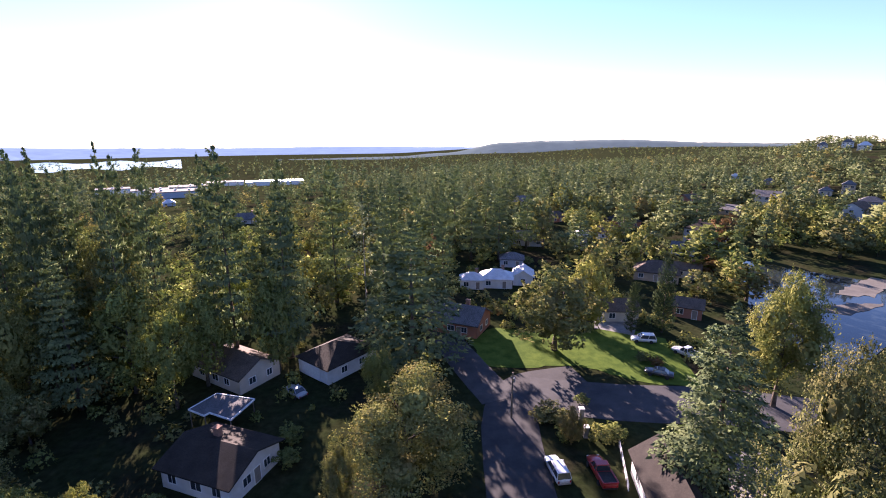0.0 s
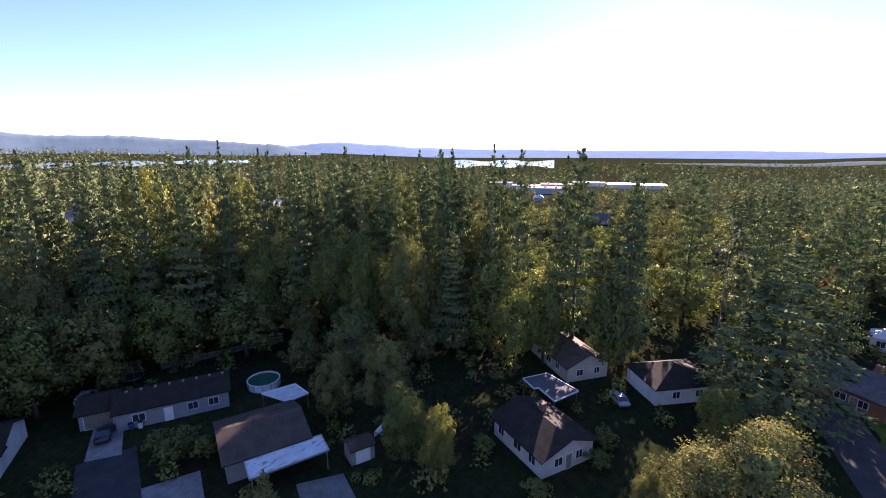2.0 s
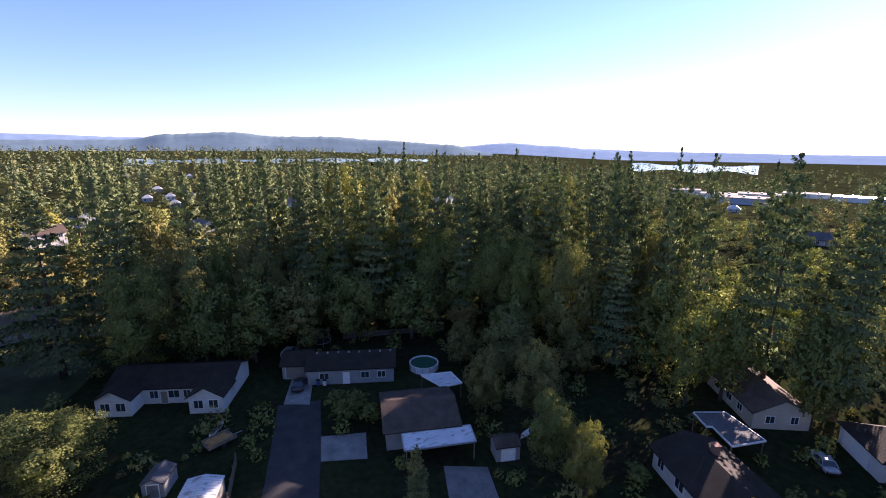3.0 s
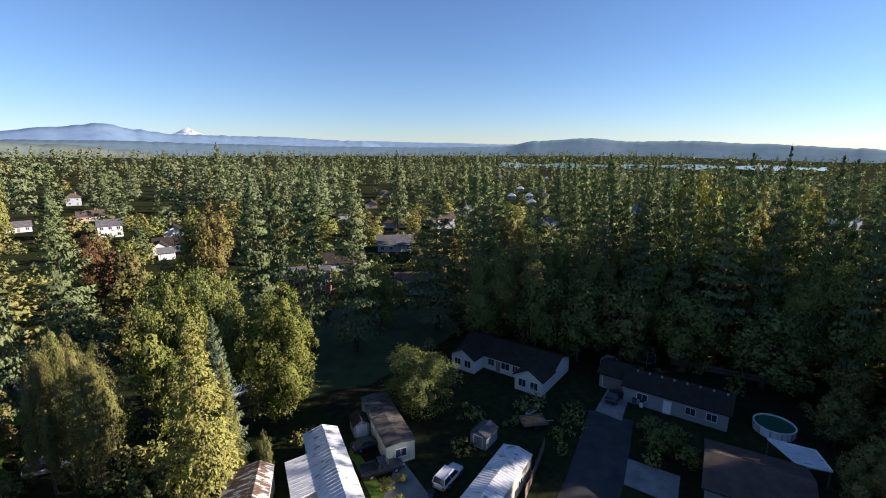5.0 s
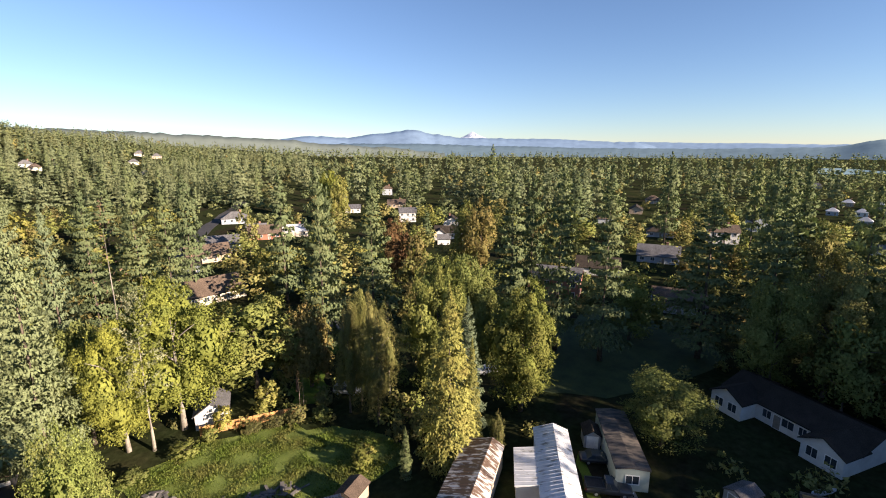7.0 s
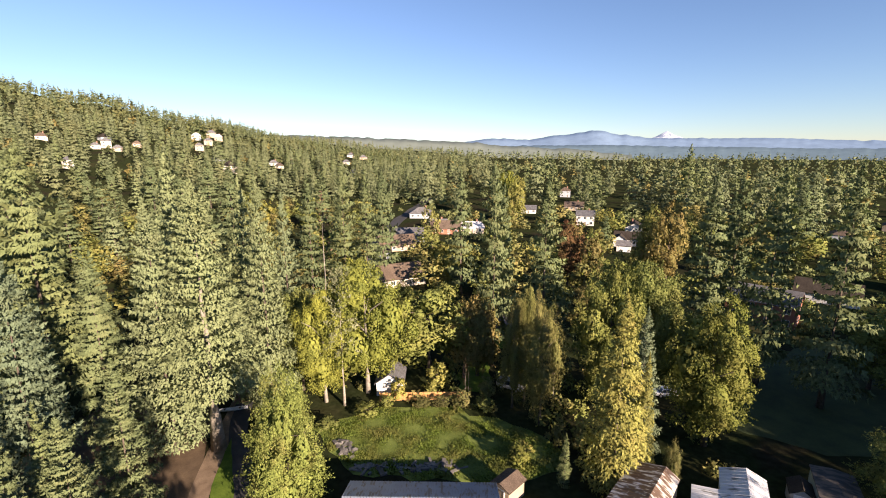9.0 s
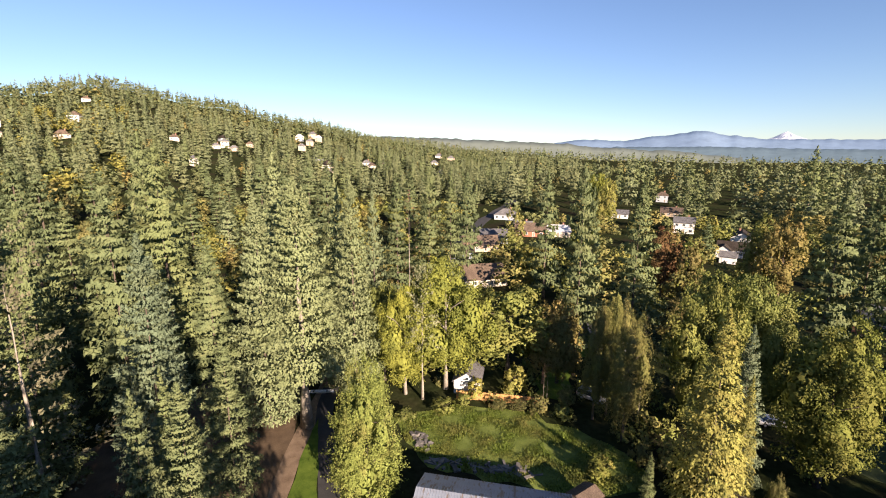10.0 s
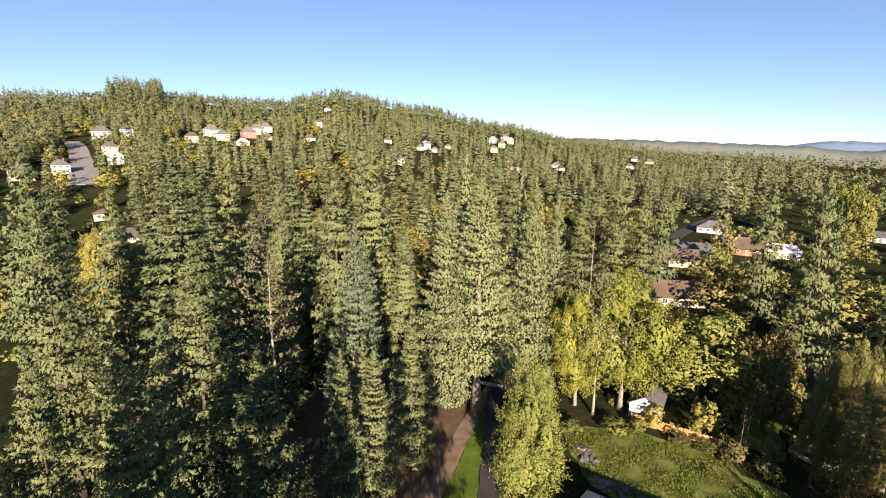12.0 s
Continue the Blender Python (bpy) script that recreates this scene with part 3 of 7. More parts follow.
tree("fir", 15.2, 159.3, 21.4, 5.0)
tree("fir", 31.5, 167.1, 22.5, 4.7)
tree("broad_lime", 67.4, 251.1, 19.3, 4.7)
tree("fir", 50.2, 162.4, 17.8, 5.1)
tree("broad_olive", 127.5, 166.9, 19.1, 5.2)
tree("broad_lime", 143.5, 177.1, 7.8, 5.6)
tree("broad_lime", 138.2, 183.9, 16.4, 5.7)
tree("broad_olive", 134.3, 148.2, 13.8, 7.5)
tree("broad_olive", 37.6, 165.8, 19.5, 5.2)
tree("broad_lime", 61.7, 136.7, 15.1, 4.3)
tree("fir", 67.7, 166.8, 23.4, 4.7)
tree("broad_red", 102.2, 160.2, 14.7, 5.0)
tree("fir", 113.4, 200.1, 20.5, 5.6)
tree("broad_orange", 17.2, 53.3, 5.7, 1.5)
tree("poplar", -62.3, 56.6, 24.2, 5.6)
tree("broad_lime", -72.5, 76.8, 14.3, 3.6)
tree("broad_orange", -68.2, 80.0, 4.7, 3.2)
tree("fir", -98.3, 53.6, 36.2, 7.5)
tree("fir", -116.7, 67.8, 39.1, 4.4)
tree("fir", -90.8, 65.4, 36.5, 8.9)
tree("fir", -117.1, 76.7, 38.4, 4.3)
tree("fir", -102.1, 80.4, 38.2, 4.5)
tree("broad_olive", -180.1, 60.5, 29.2, 9.1)
tree("broad_lime", -171.1, 70.3, 30.0, 6.1)
tree("broad_green", -160.1, 40.0, 32.7, 5.5)
tree("broad_lime", -92.2, 76.7, 33.9, 3.5)
tree("fir", -97.3, 93.4, 39.6, 4.8)
tree("fir", -86.0, 90.5, 39.6, 4.5)
tree("fir", -90.5, 100.0, 40.2, 4.0)
tree("broad_olive", -61.4, 78.7, 24.9, 3.8)
tree("fir", -96.2, -18.6, 36.2, 5.5)
tree("fir", -117.9, -1.6, 40.0, 4.5)
tree("fir", -129.9, 2.2, 39.1, 3.7)
tree("fir", -109.9, -0.3, 38.5, 4.0)
tree("fir", -149.5, 10.2, 39.7, 4.4)
tree("fir", -138.2, 21.0, 37.0, 6.3)
tree("broad_lime", -165.3, 38.7, 33.2, 4.0)
tree("broad_olive", -161.9, 50.9, 29.9, 7.6)
tree("broad_lime", -152.3, 62.7, 31.0, 5.0)
tree("fir", -172.6, 50.0, 37.3, 4.2)
tree("fir", -179.6, 61.1, 37.2, 4.5)
tree("fir", -102.8, 20.2, 27.0, 3.7)
tree("fir", -100.8, 43.3, 29.1, 4.1)
tree("broad_olive", -89.5, -8.7, 24.1, 5.0)
tree("broad_green", -94.9, -3.6, 21.9, 5.0)
tree("broad_olive", -95.8, 3.1, 22.6, 5.8)
tree("broad_olive", -99.3, 10.4, 22.9, 6.3)
tree("broad_green", -98.2, 17.8, 23.0, 6.5)
tree("broad_green", -100.1, 27.2, 23.7, 6.9)
tree("broad_green", -98.2, 36.4, 23.9, 6.5)
tree("broad_green", -88.3, 41.6, 23.5, 6.2)
tree("broad_green", -79.8, 50.8, 23.4, 6.0)
tree("broad_green", -71.7, 53.7, 22.0, 5.1)
tree("broad_green", -83.7, -5.8, 18.9, 4.9)
tree("broad_green", -85.9, 2.0, 17.1, 5.3)
tree("broad_olive", -87.2, 10.1, 16.5, 5.2)
tree("broad_green", -87.2, 21.3, 15.9, 6.1)
tree("broad_green", -83.5, 32.8, 15.1, 6.3)
tree("broad_green", -86.7, -15.4, 21.5, 5.1)
tree("broad_green", -50.2, 66.7, 19.2, 5.6)
tree("broad_green", -39.6, 68.8, 18.5, 4.1)
tree("broad_olive", -48.1, 38.4, 12.5, 4.1)
tree("broad_olive", -53.3, 32.8, 10.9, 3.0)
tree("broad_lime", -33.1, 34.0, 10.2, 1.6)
tree("broad_green", -38.9, 33.8, 10.3, 3.2)
tree("fir_young", -36.9, 14.6, 11.0, 2.5)
tree("broad_green", -41.0, 62.1, 17.3, 3.1)
tree("fir", -33.6, 93.5, 37.3, 3.9)
tree("broad_green", -29.3, 73.8, 18.6, 3.4)
tree("broad_green", -9.7, 61.0, 10.8, 1.9)
tree("poplar", -58.8, -178.4, 18.2, 4.3)
tree("fir", -46.9, -116.2, 36.6, 4.5)
tree("fir", -35.5, -72.0, 38.6, 3.6)
tree("fir", -44.4, -69.3, 35.2, 4.9)
tree("fir", -42.5, -81.9, 34.4, 2.8)
tree("fir", -69.8, -57.1, 37.0, 4.6)
tree("fir", -75.3, -49.6, 38.3, 4.4)
tree("fir", -78.0, -41.1, 39.1, 4.8)
tree("fir", -77.0, -57.7, 35.9, 3.5)
tree("fir", -93.8, -28.7, 35.9, 5.9)
tree("fir", -199.8, -79.9, 41.1, 4.6)
tree("fir", -170.2, -41.0, 40.0, 3.6)
tree("fir", -161.4, -34.6, 38.7, 3.9)
tree("fir", -176.7, -34.6, 39.5, 3.1)
tree("broad_olive", -109.2, -13.9, 27.4, 3.8)
tree("broad_lime", -145.7, 35.5, 32.6, 3.8)
tree("broad_orange", -109.0, 14.8, 24.5, 2.5)
tree("broad_green", -51.1, -51.0, 24.0, 5.3)
tree("broad_green", -46.2, -53.0, 24.4, 2.5)
tree("broad_yellowgreen", -52.5, -40.3, 21.9, 5.5)
tree("cedar", -36.1, -39.1, 25.0, 5.4)
tree("spruce_blue", -41.3, -41.0, 21.9, 2.3)
tree("cedar", -40.3, -39.2, 16.8, 2.2)
tree("broad_rust", -33.8, -52.3, 20.8, 2.9)
tree("broad_rust", -32.2, -57.9, 19.1, 2.2)
tree("poplar", -34.8, -58.7, 20.6, 2.3)
tree("broad_green", -60.4, -21.6, 11.2, 5.3)
tree("fir_young", -29.9, -40.4, 7.3, 1.3)
tree("broad_rust", -41.3, -35.2, 6.9, 1.0)
tree("broad_green", -23.4, -73.2, 18.4, 7.6)
tree("broad_orange", -31.2, -69.4, 15.5, 2.3)
tree("broad_orange", -28.7, -69.6, 15.7, 1.6)
tree("broad_orange", -31.4, -69.5, 14.9, 1.6)
tree("broad_orange", -80.8, -102.1, 17.5, 3.4)
tree("broad_red", -78.7, -110.0, 20.2, 3.8)
tree("broad_lime", -105.3, -107.1, 22.0, 4.1)
tree("broad_orange", -106.0, -100.0, 25.5, 3.4)
tree("broad_yellow", -121.1, -230.4, 32.3, 4.0)
tree("broad_lime", -120.6, -219.3, 26.8, 3.9)
tree("fir", -237.8, -214.4, 45.4, 4.7)
tree("broad_yellow", -11.5, -70.5, 24.8, 6.4)
tree("broad_yellow", -4.5, -69.8, 19.8, 3.1)
tree("pine", -7.2, -67.7, 22.9, 2.7)
tree("broad_green", -1.2, -75.0, 18.8, 4.2)
tree("maple_bright", 1.5, -45.6, 18.4, 4.0)
tree("spruce", 3.5, -69.9, 37.7, 3.9)
tree("spruce", 0.1, -82.0, 34.2, 3.4)
tree("fir", -5.8, -109.8, 36.1, 4.0)
tree("fir", -14.9, -119.0, 37.2, 4.4)
tree("dead", -7.9, -99.6, 32.8, 4.2)
tree("fir", -21.5, -123.1, 37.1, 3.8)
tree("fir", -29.1, -136.9, 35.0, 4.3)
tree("fir", 17.8, -32.5, 23.9, 2.2)
tree("fir", 40.4, -88.6, 44.4, 4.7)
tree("fir", 55.9, -67.3, 42.5, 4.4)
tree("fir", 42.5, -61.2, 34.6, 3.5)
tree("fir", 54.8, -57.7, 36.2, 3.5)
tree("broad_lime", 99.0, -75.9, 23.4, 4.7)
tree("fir", 100.6, -81.9, 32.9, 2.6)
tree("dead", -25.4, -61.0, 8.5, 0.9)
tree("dead", -26.6, -62.4, 7.6, 0.8)
tree("dead", -39.8, -57.9, 17.0, 1.2)
tree("fir", -106.5, -17.8, 39.4, 5.1)
tree("fir", -103.6, 7.3, 38.5, 5.8)
tree("fir", -76.9, 63.2, 38.9, 5.8)
tree("fir", -95.7, -7.1, 35.9, 4.6)
tree("fir", -96.8, 14.3, 35.3, 5.3)
tree("fir", -91.8, 27.2, 34.1, 5.1)

# tall unseen firs added below and beside the flight to shade woods and meadow
for sx, sy, sh in ((4.5, 5.0, 31), (9.5, -1.0, 38), (13.0, 6.0, 36), (14.5, -4.0, 38), (4.0, -7.0, 31), (10.0, -9.0, 27), (18.0, 1.0, 38), (1.0, -11.5, 28), (21.0, -6.5, 38), (27.0, -4.0, 37), (24.0, 5.0, 38), (33.5, -7.0, 36)):
    tree("fir", sx, sy, sh, 3.0)
# the belt of tall firs north of the yards, which keeps them in shade
for i in range(26):
    a, dd = radians(37 + 2.05 * i + random.uniform(-0.6, 0.6)), 97 + 9 * (i % 2) + random.uniform(-2, 2)
    tree("fir", -dd * math.sin(a), dd * math.cos(a), random.uniform(37.0, 42.0) if 8 < i < 18 else random.uniform(34.0, 39.0), 3.1)
tree("spruce_tall", 10.6, -62.6, 37.5, 8.0)


# ---- house materials ----
def shingles(name, dark, light, courses=5.0):
    m, n, l, bsdf = material(name, 0.9, 0, 0.2)
    tc, br = n.new("ShaderNodeTexCoord"), n.new("ShaderNodeTexBrick")
    l.new(tc.outputs["Object"], br.inputs["Vector"])
    br.inputs["Scale"].default_value = courses
    br.inputs["Mortar Size"].default_value = 0.02
    br.inputs["Color1"].default_value, br.inputs["Color2"].default_value, br.inputs["Mortar"].default_value = (*dark, 1), (*light, 1), (*[v * 0.5 for v in dark], 1)
    big = ramp(n, l, noise_tex(n, l, 0.6, 5), [(0.3, (0.7, 0.7, 0.7)), (0.7, (1.2, 1.2, 1.2))])
    info = n.new("ShaderNodeObjectInfo")
    v = ramp(n, l, info.outputs["Random"], [(0, (0.82, 0.82, 0.85)), (1, (1.15, 1.12, 1.08))])
    c = mix(n, l, 1.0, mix(n, l, 1.0, br.outputs["Color"], big, "MULTIPLY"), v, "MULTIPLY")
    l.new(c, bsdf.inputs["Base Color"])
    bump(n, l, bsdf, br.outputs["Fac"], 0.3)
    return m


def siding(name, colour, rows=5.0):
    """Painted lap boards, slightly dirty."""
    m, n, l, bsdf = material(name, 0.65, 0, 0.3)
    tc, wv = n.new("ShaderNodeTexCoord"), n.new("ShaderNodeTexWave")
    wv.wave_type, wv.bands_direction, wv.wave_profile = "BANDS", "Z", "SAW"
    wv.inputs["Scale"].default_value = rows * 0.31
    l.new(tc.outputs["Object"], wv.inputs["Vector"])
    dirt = ramp(n, l, noise_tex(n, l, 0.8, 5), [(0.3, (0.86, 0.85, 0.82)), (0.65, (1.04, 1.04, 1.04))])
    l.new(mix(n, l, 1.0, colour, dirt, "MULTIPLY"), bsdf.inputs["Base Color"])
    bump(n, l, bsdf, wv.outputs["Fac"], 0.5)
    return m


def rusty(name, base, rust, amount, rough=0.45, stretch=1.0):
    """Painted sheet metal with rust or moss in streaks."""
    m, n, l, bsdf = material(name, rough, 0.0, 0.5)
    tc, mp, nz = n.new("ShaderNodeTexCoord"), n.new("ShaderNodeMapping"), n.new("ShaderNodeTexNoise")
    mp.inputs["Scale"].default_value = (1.6, 0.5 * stretch, 0.5)
    nz.inputs["Scale"].default_value, nz.inputs["Detail"].default_value = 1.3, 7
    l.new(tc.outputs["Object"], mp.inputs[0]), l.new(mp.outputs[0], nz.inputs["Vector"])
    f = ramp(n, l, nz.outputs["Fac"], [(0.62 - amount, (0, 0, 0)), (0.70 - amount, (1, 1, 1))])
    tone = ramp(n, l, noise_tex(n, l, 0.5, 5), [(0.3, (0.82, 0.82, 0.82)), (0.7, (1.08, 1.08, 1.08))])
    l.new(mix(n, l, 1.0, mix(n, l, f, base, rust), tone, "MULTIPLY"), bsdf.inputs["Base Color"])
    return m


MAT = {
    "roof_brown": shingles("brown_shingles", (0.105, 0.078, 0.060), (0.165, 0.125, 0.095)),
    "roof_grey": shingles("grey_shingles", (0.115, 0.115, 0.120), (0.185, 0.185, 0.190)),
    "roof_dark": shingles("dark_shingles", (0.034, 0.027, 0.022), (0.056, 0.046, 0.037)),
    "roof_light": surface("pale_metal_roof", (0.42, 0.43, 0.44), (0.62, 0.62, 0.62), 0.7, 0.5, 0.0, 0.5),
    "roof_white": rusty("white_metal_roof", (0.66, 0.68, 0.70), (0.25, 0.25, 0.24), 0.06, 0.4),
    "roof_rust": rusty("rusty_white_metal_roof", (0.62, 0.60, 0.56), (0.13, 0.085, 0.060), 0.20, 0.5),
    "roof_moss": rusty("mossy_flat_roof", (0.115, 0.098, 0.084), (0.048, 0.046, 0.044), 0.14, 0.8),
    "roof_barn": rusty("corrugated_barn_roof", (0.23, 0.265, 0.325), (0.17, 0.14, 0.12), 0.10, 0.5),
    "wall_white": siding("white_siding", (0.62, 0.62, 0.60)),
    "wall_tan": siding("tan_siding", (0.42, 0.33, 0.24)),
    "wall_beige": siding("beige_siding", (0.56, 0.50, 0.41)),
    "wall_blue": siding("grey_blue_siding", (0.34, 0.38, 0.43)),
    "wall_red": siding("red_brown_siding", (0.33, 0.14, 0.09)),
    "wall_green": siding("pale_green_siding", (0.42, 0.48, 0.42)),
    "wall_grey": siding("grey_siding", (0.30, 0.31, 0.32)),
}
TRIM = surface("white_trim", (0.70, 0.70, 0.68), (0.82, 0.82, 0.80), 2, 0.6, relief=0)
DOOR_PAINT = surface("door_paint", (0.20, 0.17, 0.14), (0.28, 0.24, 0.20), 2, 0.5, relief=0)
BRICK = surface("chimney_brick", (0.20, 0.11, 0.08), (0.32, 0.18, 0.13), 4, 0.9)
GLASS, _n, _l, _b = material("window_glass", 0.06, 0.0, 0.8)
_b.inputs["Base Color"].default_value = (0.035, 0.045, 0.055, 1)
GALV = surface("galvanised_metal", (0.38, 0.39, 0.40), (0.52, 0.53, 0.54), 2, 0.45, 0.6, 0.5, relief=0)
WOOD = surface("weathered_wood", (0.13, 0.10, 0.075), (0.26, 0.21, 0.16), 2, 0.9)
CEDAR_BOARD = surface("new_cedar_boards", (0.38, 0.20, 0.075), (0.56, 0.32, 0.13), 1.5, 0.8)
PLASTIC_WHITE = surface("white_plastic", (0.66, 0.67, 0.68), (0.80, 0.80, 0.80), 2, 0.4, relief=0)
RUBBER = surface("rubber", (0.018, 0.018, 0.019), (0.035, 0.035, 0.036), 4, 0.8, relief=0)

PLACES = []      # x, y, radius, height of what trees must keep clear of
ROADS, YARDS = [], []   # lines with widths, and outlines, that bushes must keep clear of


def opening(parent, name, W, D, side, u, z, w, h, mat=GLASS, pane=True, label=""):
    """A framed window or a door on a side (s, n, e, w) of a W x D body; u along the side from its middle."""
    fr, t = bmesh.new(), 0.09
    for x0, x1, z0, z1 in ((-w / 2 - t, -w / 2, z - t, z + h + t), (w / 2, w / 2 + t, z - t, z + h + t), (-w / 2, w / 2, z + h, z + h + t), (-w / 2, w / 2, z - t, z)):
        box(fr, x0, x1, -0.07, 0.02, z0, z1)
    if pane and w > 0.9:
        box(fr, -0.03, 0.03, -0.05, 0.02, z, z + h)
    g = bmesh.new()
    box(g, -w / 2, w / 2, -0.03, 0.02, z, z + h)
    turn, px, py = {"s": (0, u, -D / 2), "n": (180, u, D / 2), "e": (90, W / 2, u), "w": (-90, -W / 2, u)}[side]
    m = pose(px, py, 0, 0, 0, turn)
    if pane:
        o = part(name, fr, TRIM, parent)
        o.matrix_local = m
        part("pane", g, mat, o)
    else:
        o = part(name, g, mat, parent, label)
        o.matrix_local = m
        part("door_frame", fr, TRIM, o)
    return o


def gable_roof(bm, W, D, eave, rise, over, thick=0.16, ridge=0.0):
    """Two slopes; ridge along x at y = ridge."""
    a, b = W / 2 + over, D / 2 + over
    drop = rise * over / (D / 2)
    for s in (-1, 1):
        e = (-a, s * b, eave - drop + thick), (a, s * b, eave - drop + thick)
        slab(bm, [e[0], e[1], (a, ridge, eave + rise + thick), (-a, ridge, eave + rise + thick)] if s < 0 else [e[1], e[0], (-a, ridge, eave + rise + thick), (a, ridge, eave + rise + thick)], thick)


def hip_roof(bm, W, D, eave, rise, over, thick=0.16):
    a, b = W / 2 + over, D / 2 + over
    r = max(0.3, a - b)
    z0, z1 = eave + 0.02, eave + rise + thick
    c = [(-a, -b, z0), (a, -b, z0), (a, b, z0), (-a, b, z0)]
    lo = [bm.verts.new((x, y, z - thick)) for x, y, z in c]
    up = [bm.verts.new(p) for p in c]
    p, q = bm.verts.new((-r, 0, z1)), bm.verts.new((r, 0, z1))
    for f in ((up[0], up[1], q, p), (up[1], up[2], q), (up[2], up[3], p, q), (up[3], up[0], p)):
        bm.faces.new(f)
    for i in range(4):
        j = (i + 1) % 4
        bm.faces.new((lo[i], lo[j], up[j], up[i]))
    bm.faces.new(lo[::-1])


def walls(bm, W, D, eave, rise=0.0, ridge=0.0, z0=-0.3):
    a, b = W / 2, D / 2
    f = [bm.verts.new(p) for p in ((-a, -b, z0), (a, -b, z0), (a, b, z0), (-a, b, z0), (-a, -b, eave), (a, -b, eave), (a, b, eave), (-a, b, eave))]
    bm.faces.new((f[0], f[1], f[5], f[4])), bm.faces.new((f[2], f[3], f[7], f[6])), bm.faces.new((f[3], f[2], f[1], f[0]))
    if rise:
        g, k = bm.verts.new((a, ridge, eave + rise)), bm.verts.new((-a, ridge, eave + rise))
        bm.faces.new((f[1], f[2], f[6], g, f[5])), bm.faces.new((f[3], f[0], f[4], k, f[7]))
        bm.faces.new((f[4], f[5], g, k)), bm.faces.new((f[6], f[7], k, g))
    else:
        bm.faces.new((f[1], f[2], f[6], f[5])), bm.faces.new((f[3], f[0], f[4], f[7])), bm.faces.new(f[4:])


def house(x, y, turn, W, D, eave, rise, wall, roof, label, windows=(), doors=(), hip=False, over=0.45, chimney=None, name="house", category="house", vents=0, ridge=0.0):
    z = ground_height(x, y)
    ob = thing(name, x, y, z, turn, label, category, "houses of the neighbourhood" if category == "house" else "")
    bm = bmesh.new()
    walls(bm, W, D, eave, 0 if hip else rise, ridge, -0.3 if math.hypot(x, y) < 180 else -3.0)
    part("wall", bm, MAT[wall], ob)
    bm = bmesh.new()
    (hip_roof(bm, W, D, eave, rise, over) if hip else gable_roof(bm, W, D, eave, rise, over, ridge=ridge))
    top = part("roof", bm, MAT[roof], ob)
    for s, u, zz, w, h in windows:
        opening(ob, "window", W, D, s, u, zz, w, h)
    for s, u, w, h, m in doors:
        opening(ob, "door", W, D, s, u, 0.05, w, h, m, False)
    if chimney:
        bm = bmesh.new()
        cx, cy = chimney
        box(bm, cx - 0.4, cx + 0.4, cy - 0.35, cy + 0.35, eave, eave + rise + 0.9)
        box(bm, cx - 0.47, cx + 0.47, cy - 0.42, cy + 0.42, eave + rise + 0.9, eave + rise + 1.0)
        part("chimney", bm, BRICK, top)
    for i in range(vents):
        bm = bmesh.new()
        vx = -W / 2 + W * (i + 0.7) / vents
        zt = eave + rise * 0.9 + 0.1
        box(bm, vx - 0.16, vx + 0.16, -0.5, -0.22, zt, zt + 0.28)
        part("roof_vent", bm, GALV, top)
    PLACES.append((x, y, max(W, D) * 0.62, eave + rise))
    return ob


def ribs(ob, W, D, eave, rise, over, step, mat, ridge=0.0, thick=0.16):
    """Standing seams across both slopes of a metal roof."""
    a, b = W / 2 + over, D / 2 + over
    for s in (-1, 1):
        ln = math.hypot(b - s * ridge, rise + rise * over / (D / 2))
        bm = bmesh.new()
        box(bm, -0.025, 0.025, 0, ln, 0, 0.028)
        first = part("seam", bm, mat, ob)
        n = int(2 * a / step)
        tilt = math.degrees(math.atan2(rise + rise * over / (D / 2), b - s * ridge))
        for i in range(n + 1):
            o = first if i == 0 else link("seam", first.data, None, ob)
            px = -a + 0.05 + (2 * a - 0.1) * i / n
            o.matrix_local = pose(px, s * b, eave - rise * over / (D / 2) + thick, 0, 0, 0 if s < 0 else 180) @ pose(0, 0, 0, tilt, 0, 0)


WALL_WORDS = {"wall_white": "white", "wall_tan": "tan", "wall_beige": "beige", "wall_blue": "grey-blue", "wall_red": "red-brown"}
ROOF_WORDS = {"roof_brown": "brown shingle", "roof_grey": "grey shingle", "roof_dark": "dark shingle", "roof_light": "pale metal"}


def small_house(x, y, turn, W, D, storeys, wall, roof):
    """A house among the trees, seen from afar."""
    W = max(6.0, min(W, 20.0))
    if wall == "wall_white" and math.hypot(x, y) > 330:
        wall = ("wall_white", "wall_tan", "wall_blue", "wall_tan", "wall_beige")[int(abs(x) + abs(y)) % 5]
    eave = 2.7 * storeys
    win, n = [], max(2, int(W / 3))
    for st in range(storeys):
        for s in ("s", "n"):
            win += [(s, -W / 2 + W * (i + 0.5) / n, 0.9 + 2.7 * st, 1.3, 1.2) for i in range(n) if st or i != n // 2]
        win += [("e", 0, 0.9 + 2.7 * st, 1.2, 1.1), ("w", 0, 0.9 + 2.7 * st, 1.2, 1.1)]
    label = f"{WALL_WORDS[wall]} {'two-storey ' if storeys > 1 else ''}house with a {ROOF_WORDS[roof]} roof among trees"
    house(x, y, turn, W, D, eave, D * (0.42 if math.hypot(x, y) > 330 else 0.30), wall, roof, label, win, [("s", -W / 2 + W * (n // 2 + 0.5) / n, 1.0, 2.05, DOOR_PAINT)], hip=(int(x * 7 + y * 3) % 3 == 0 or math.hypot(x, y) > 330), chimney=(W * 0.2, D * 0.12) if int(x + y) % 2 else None)


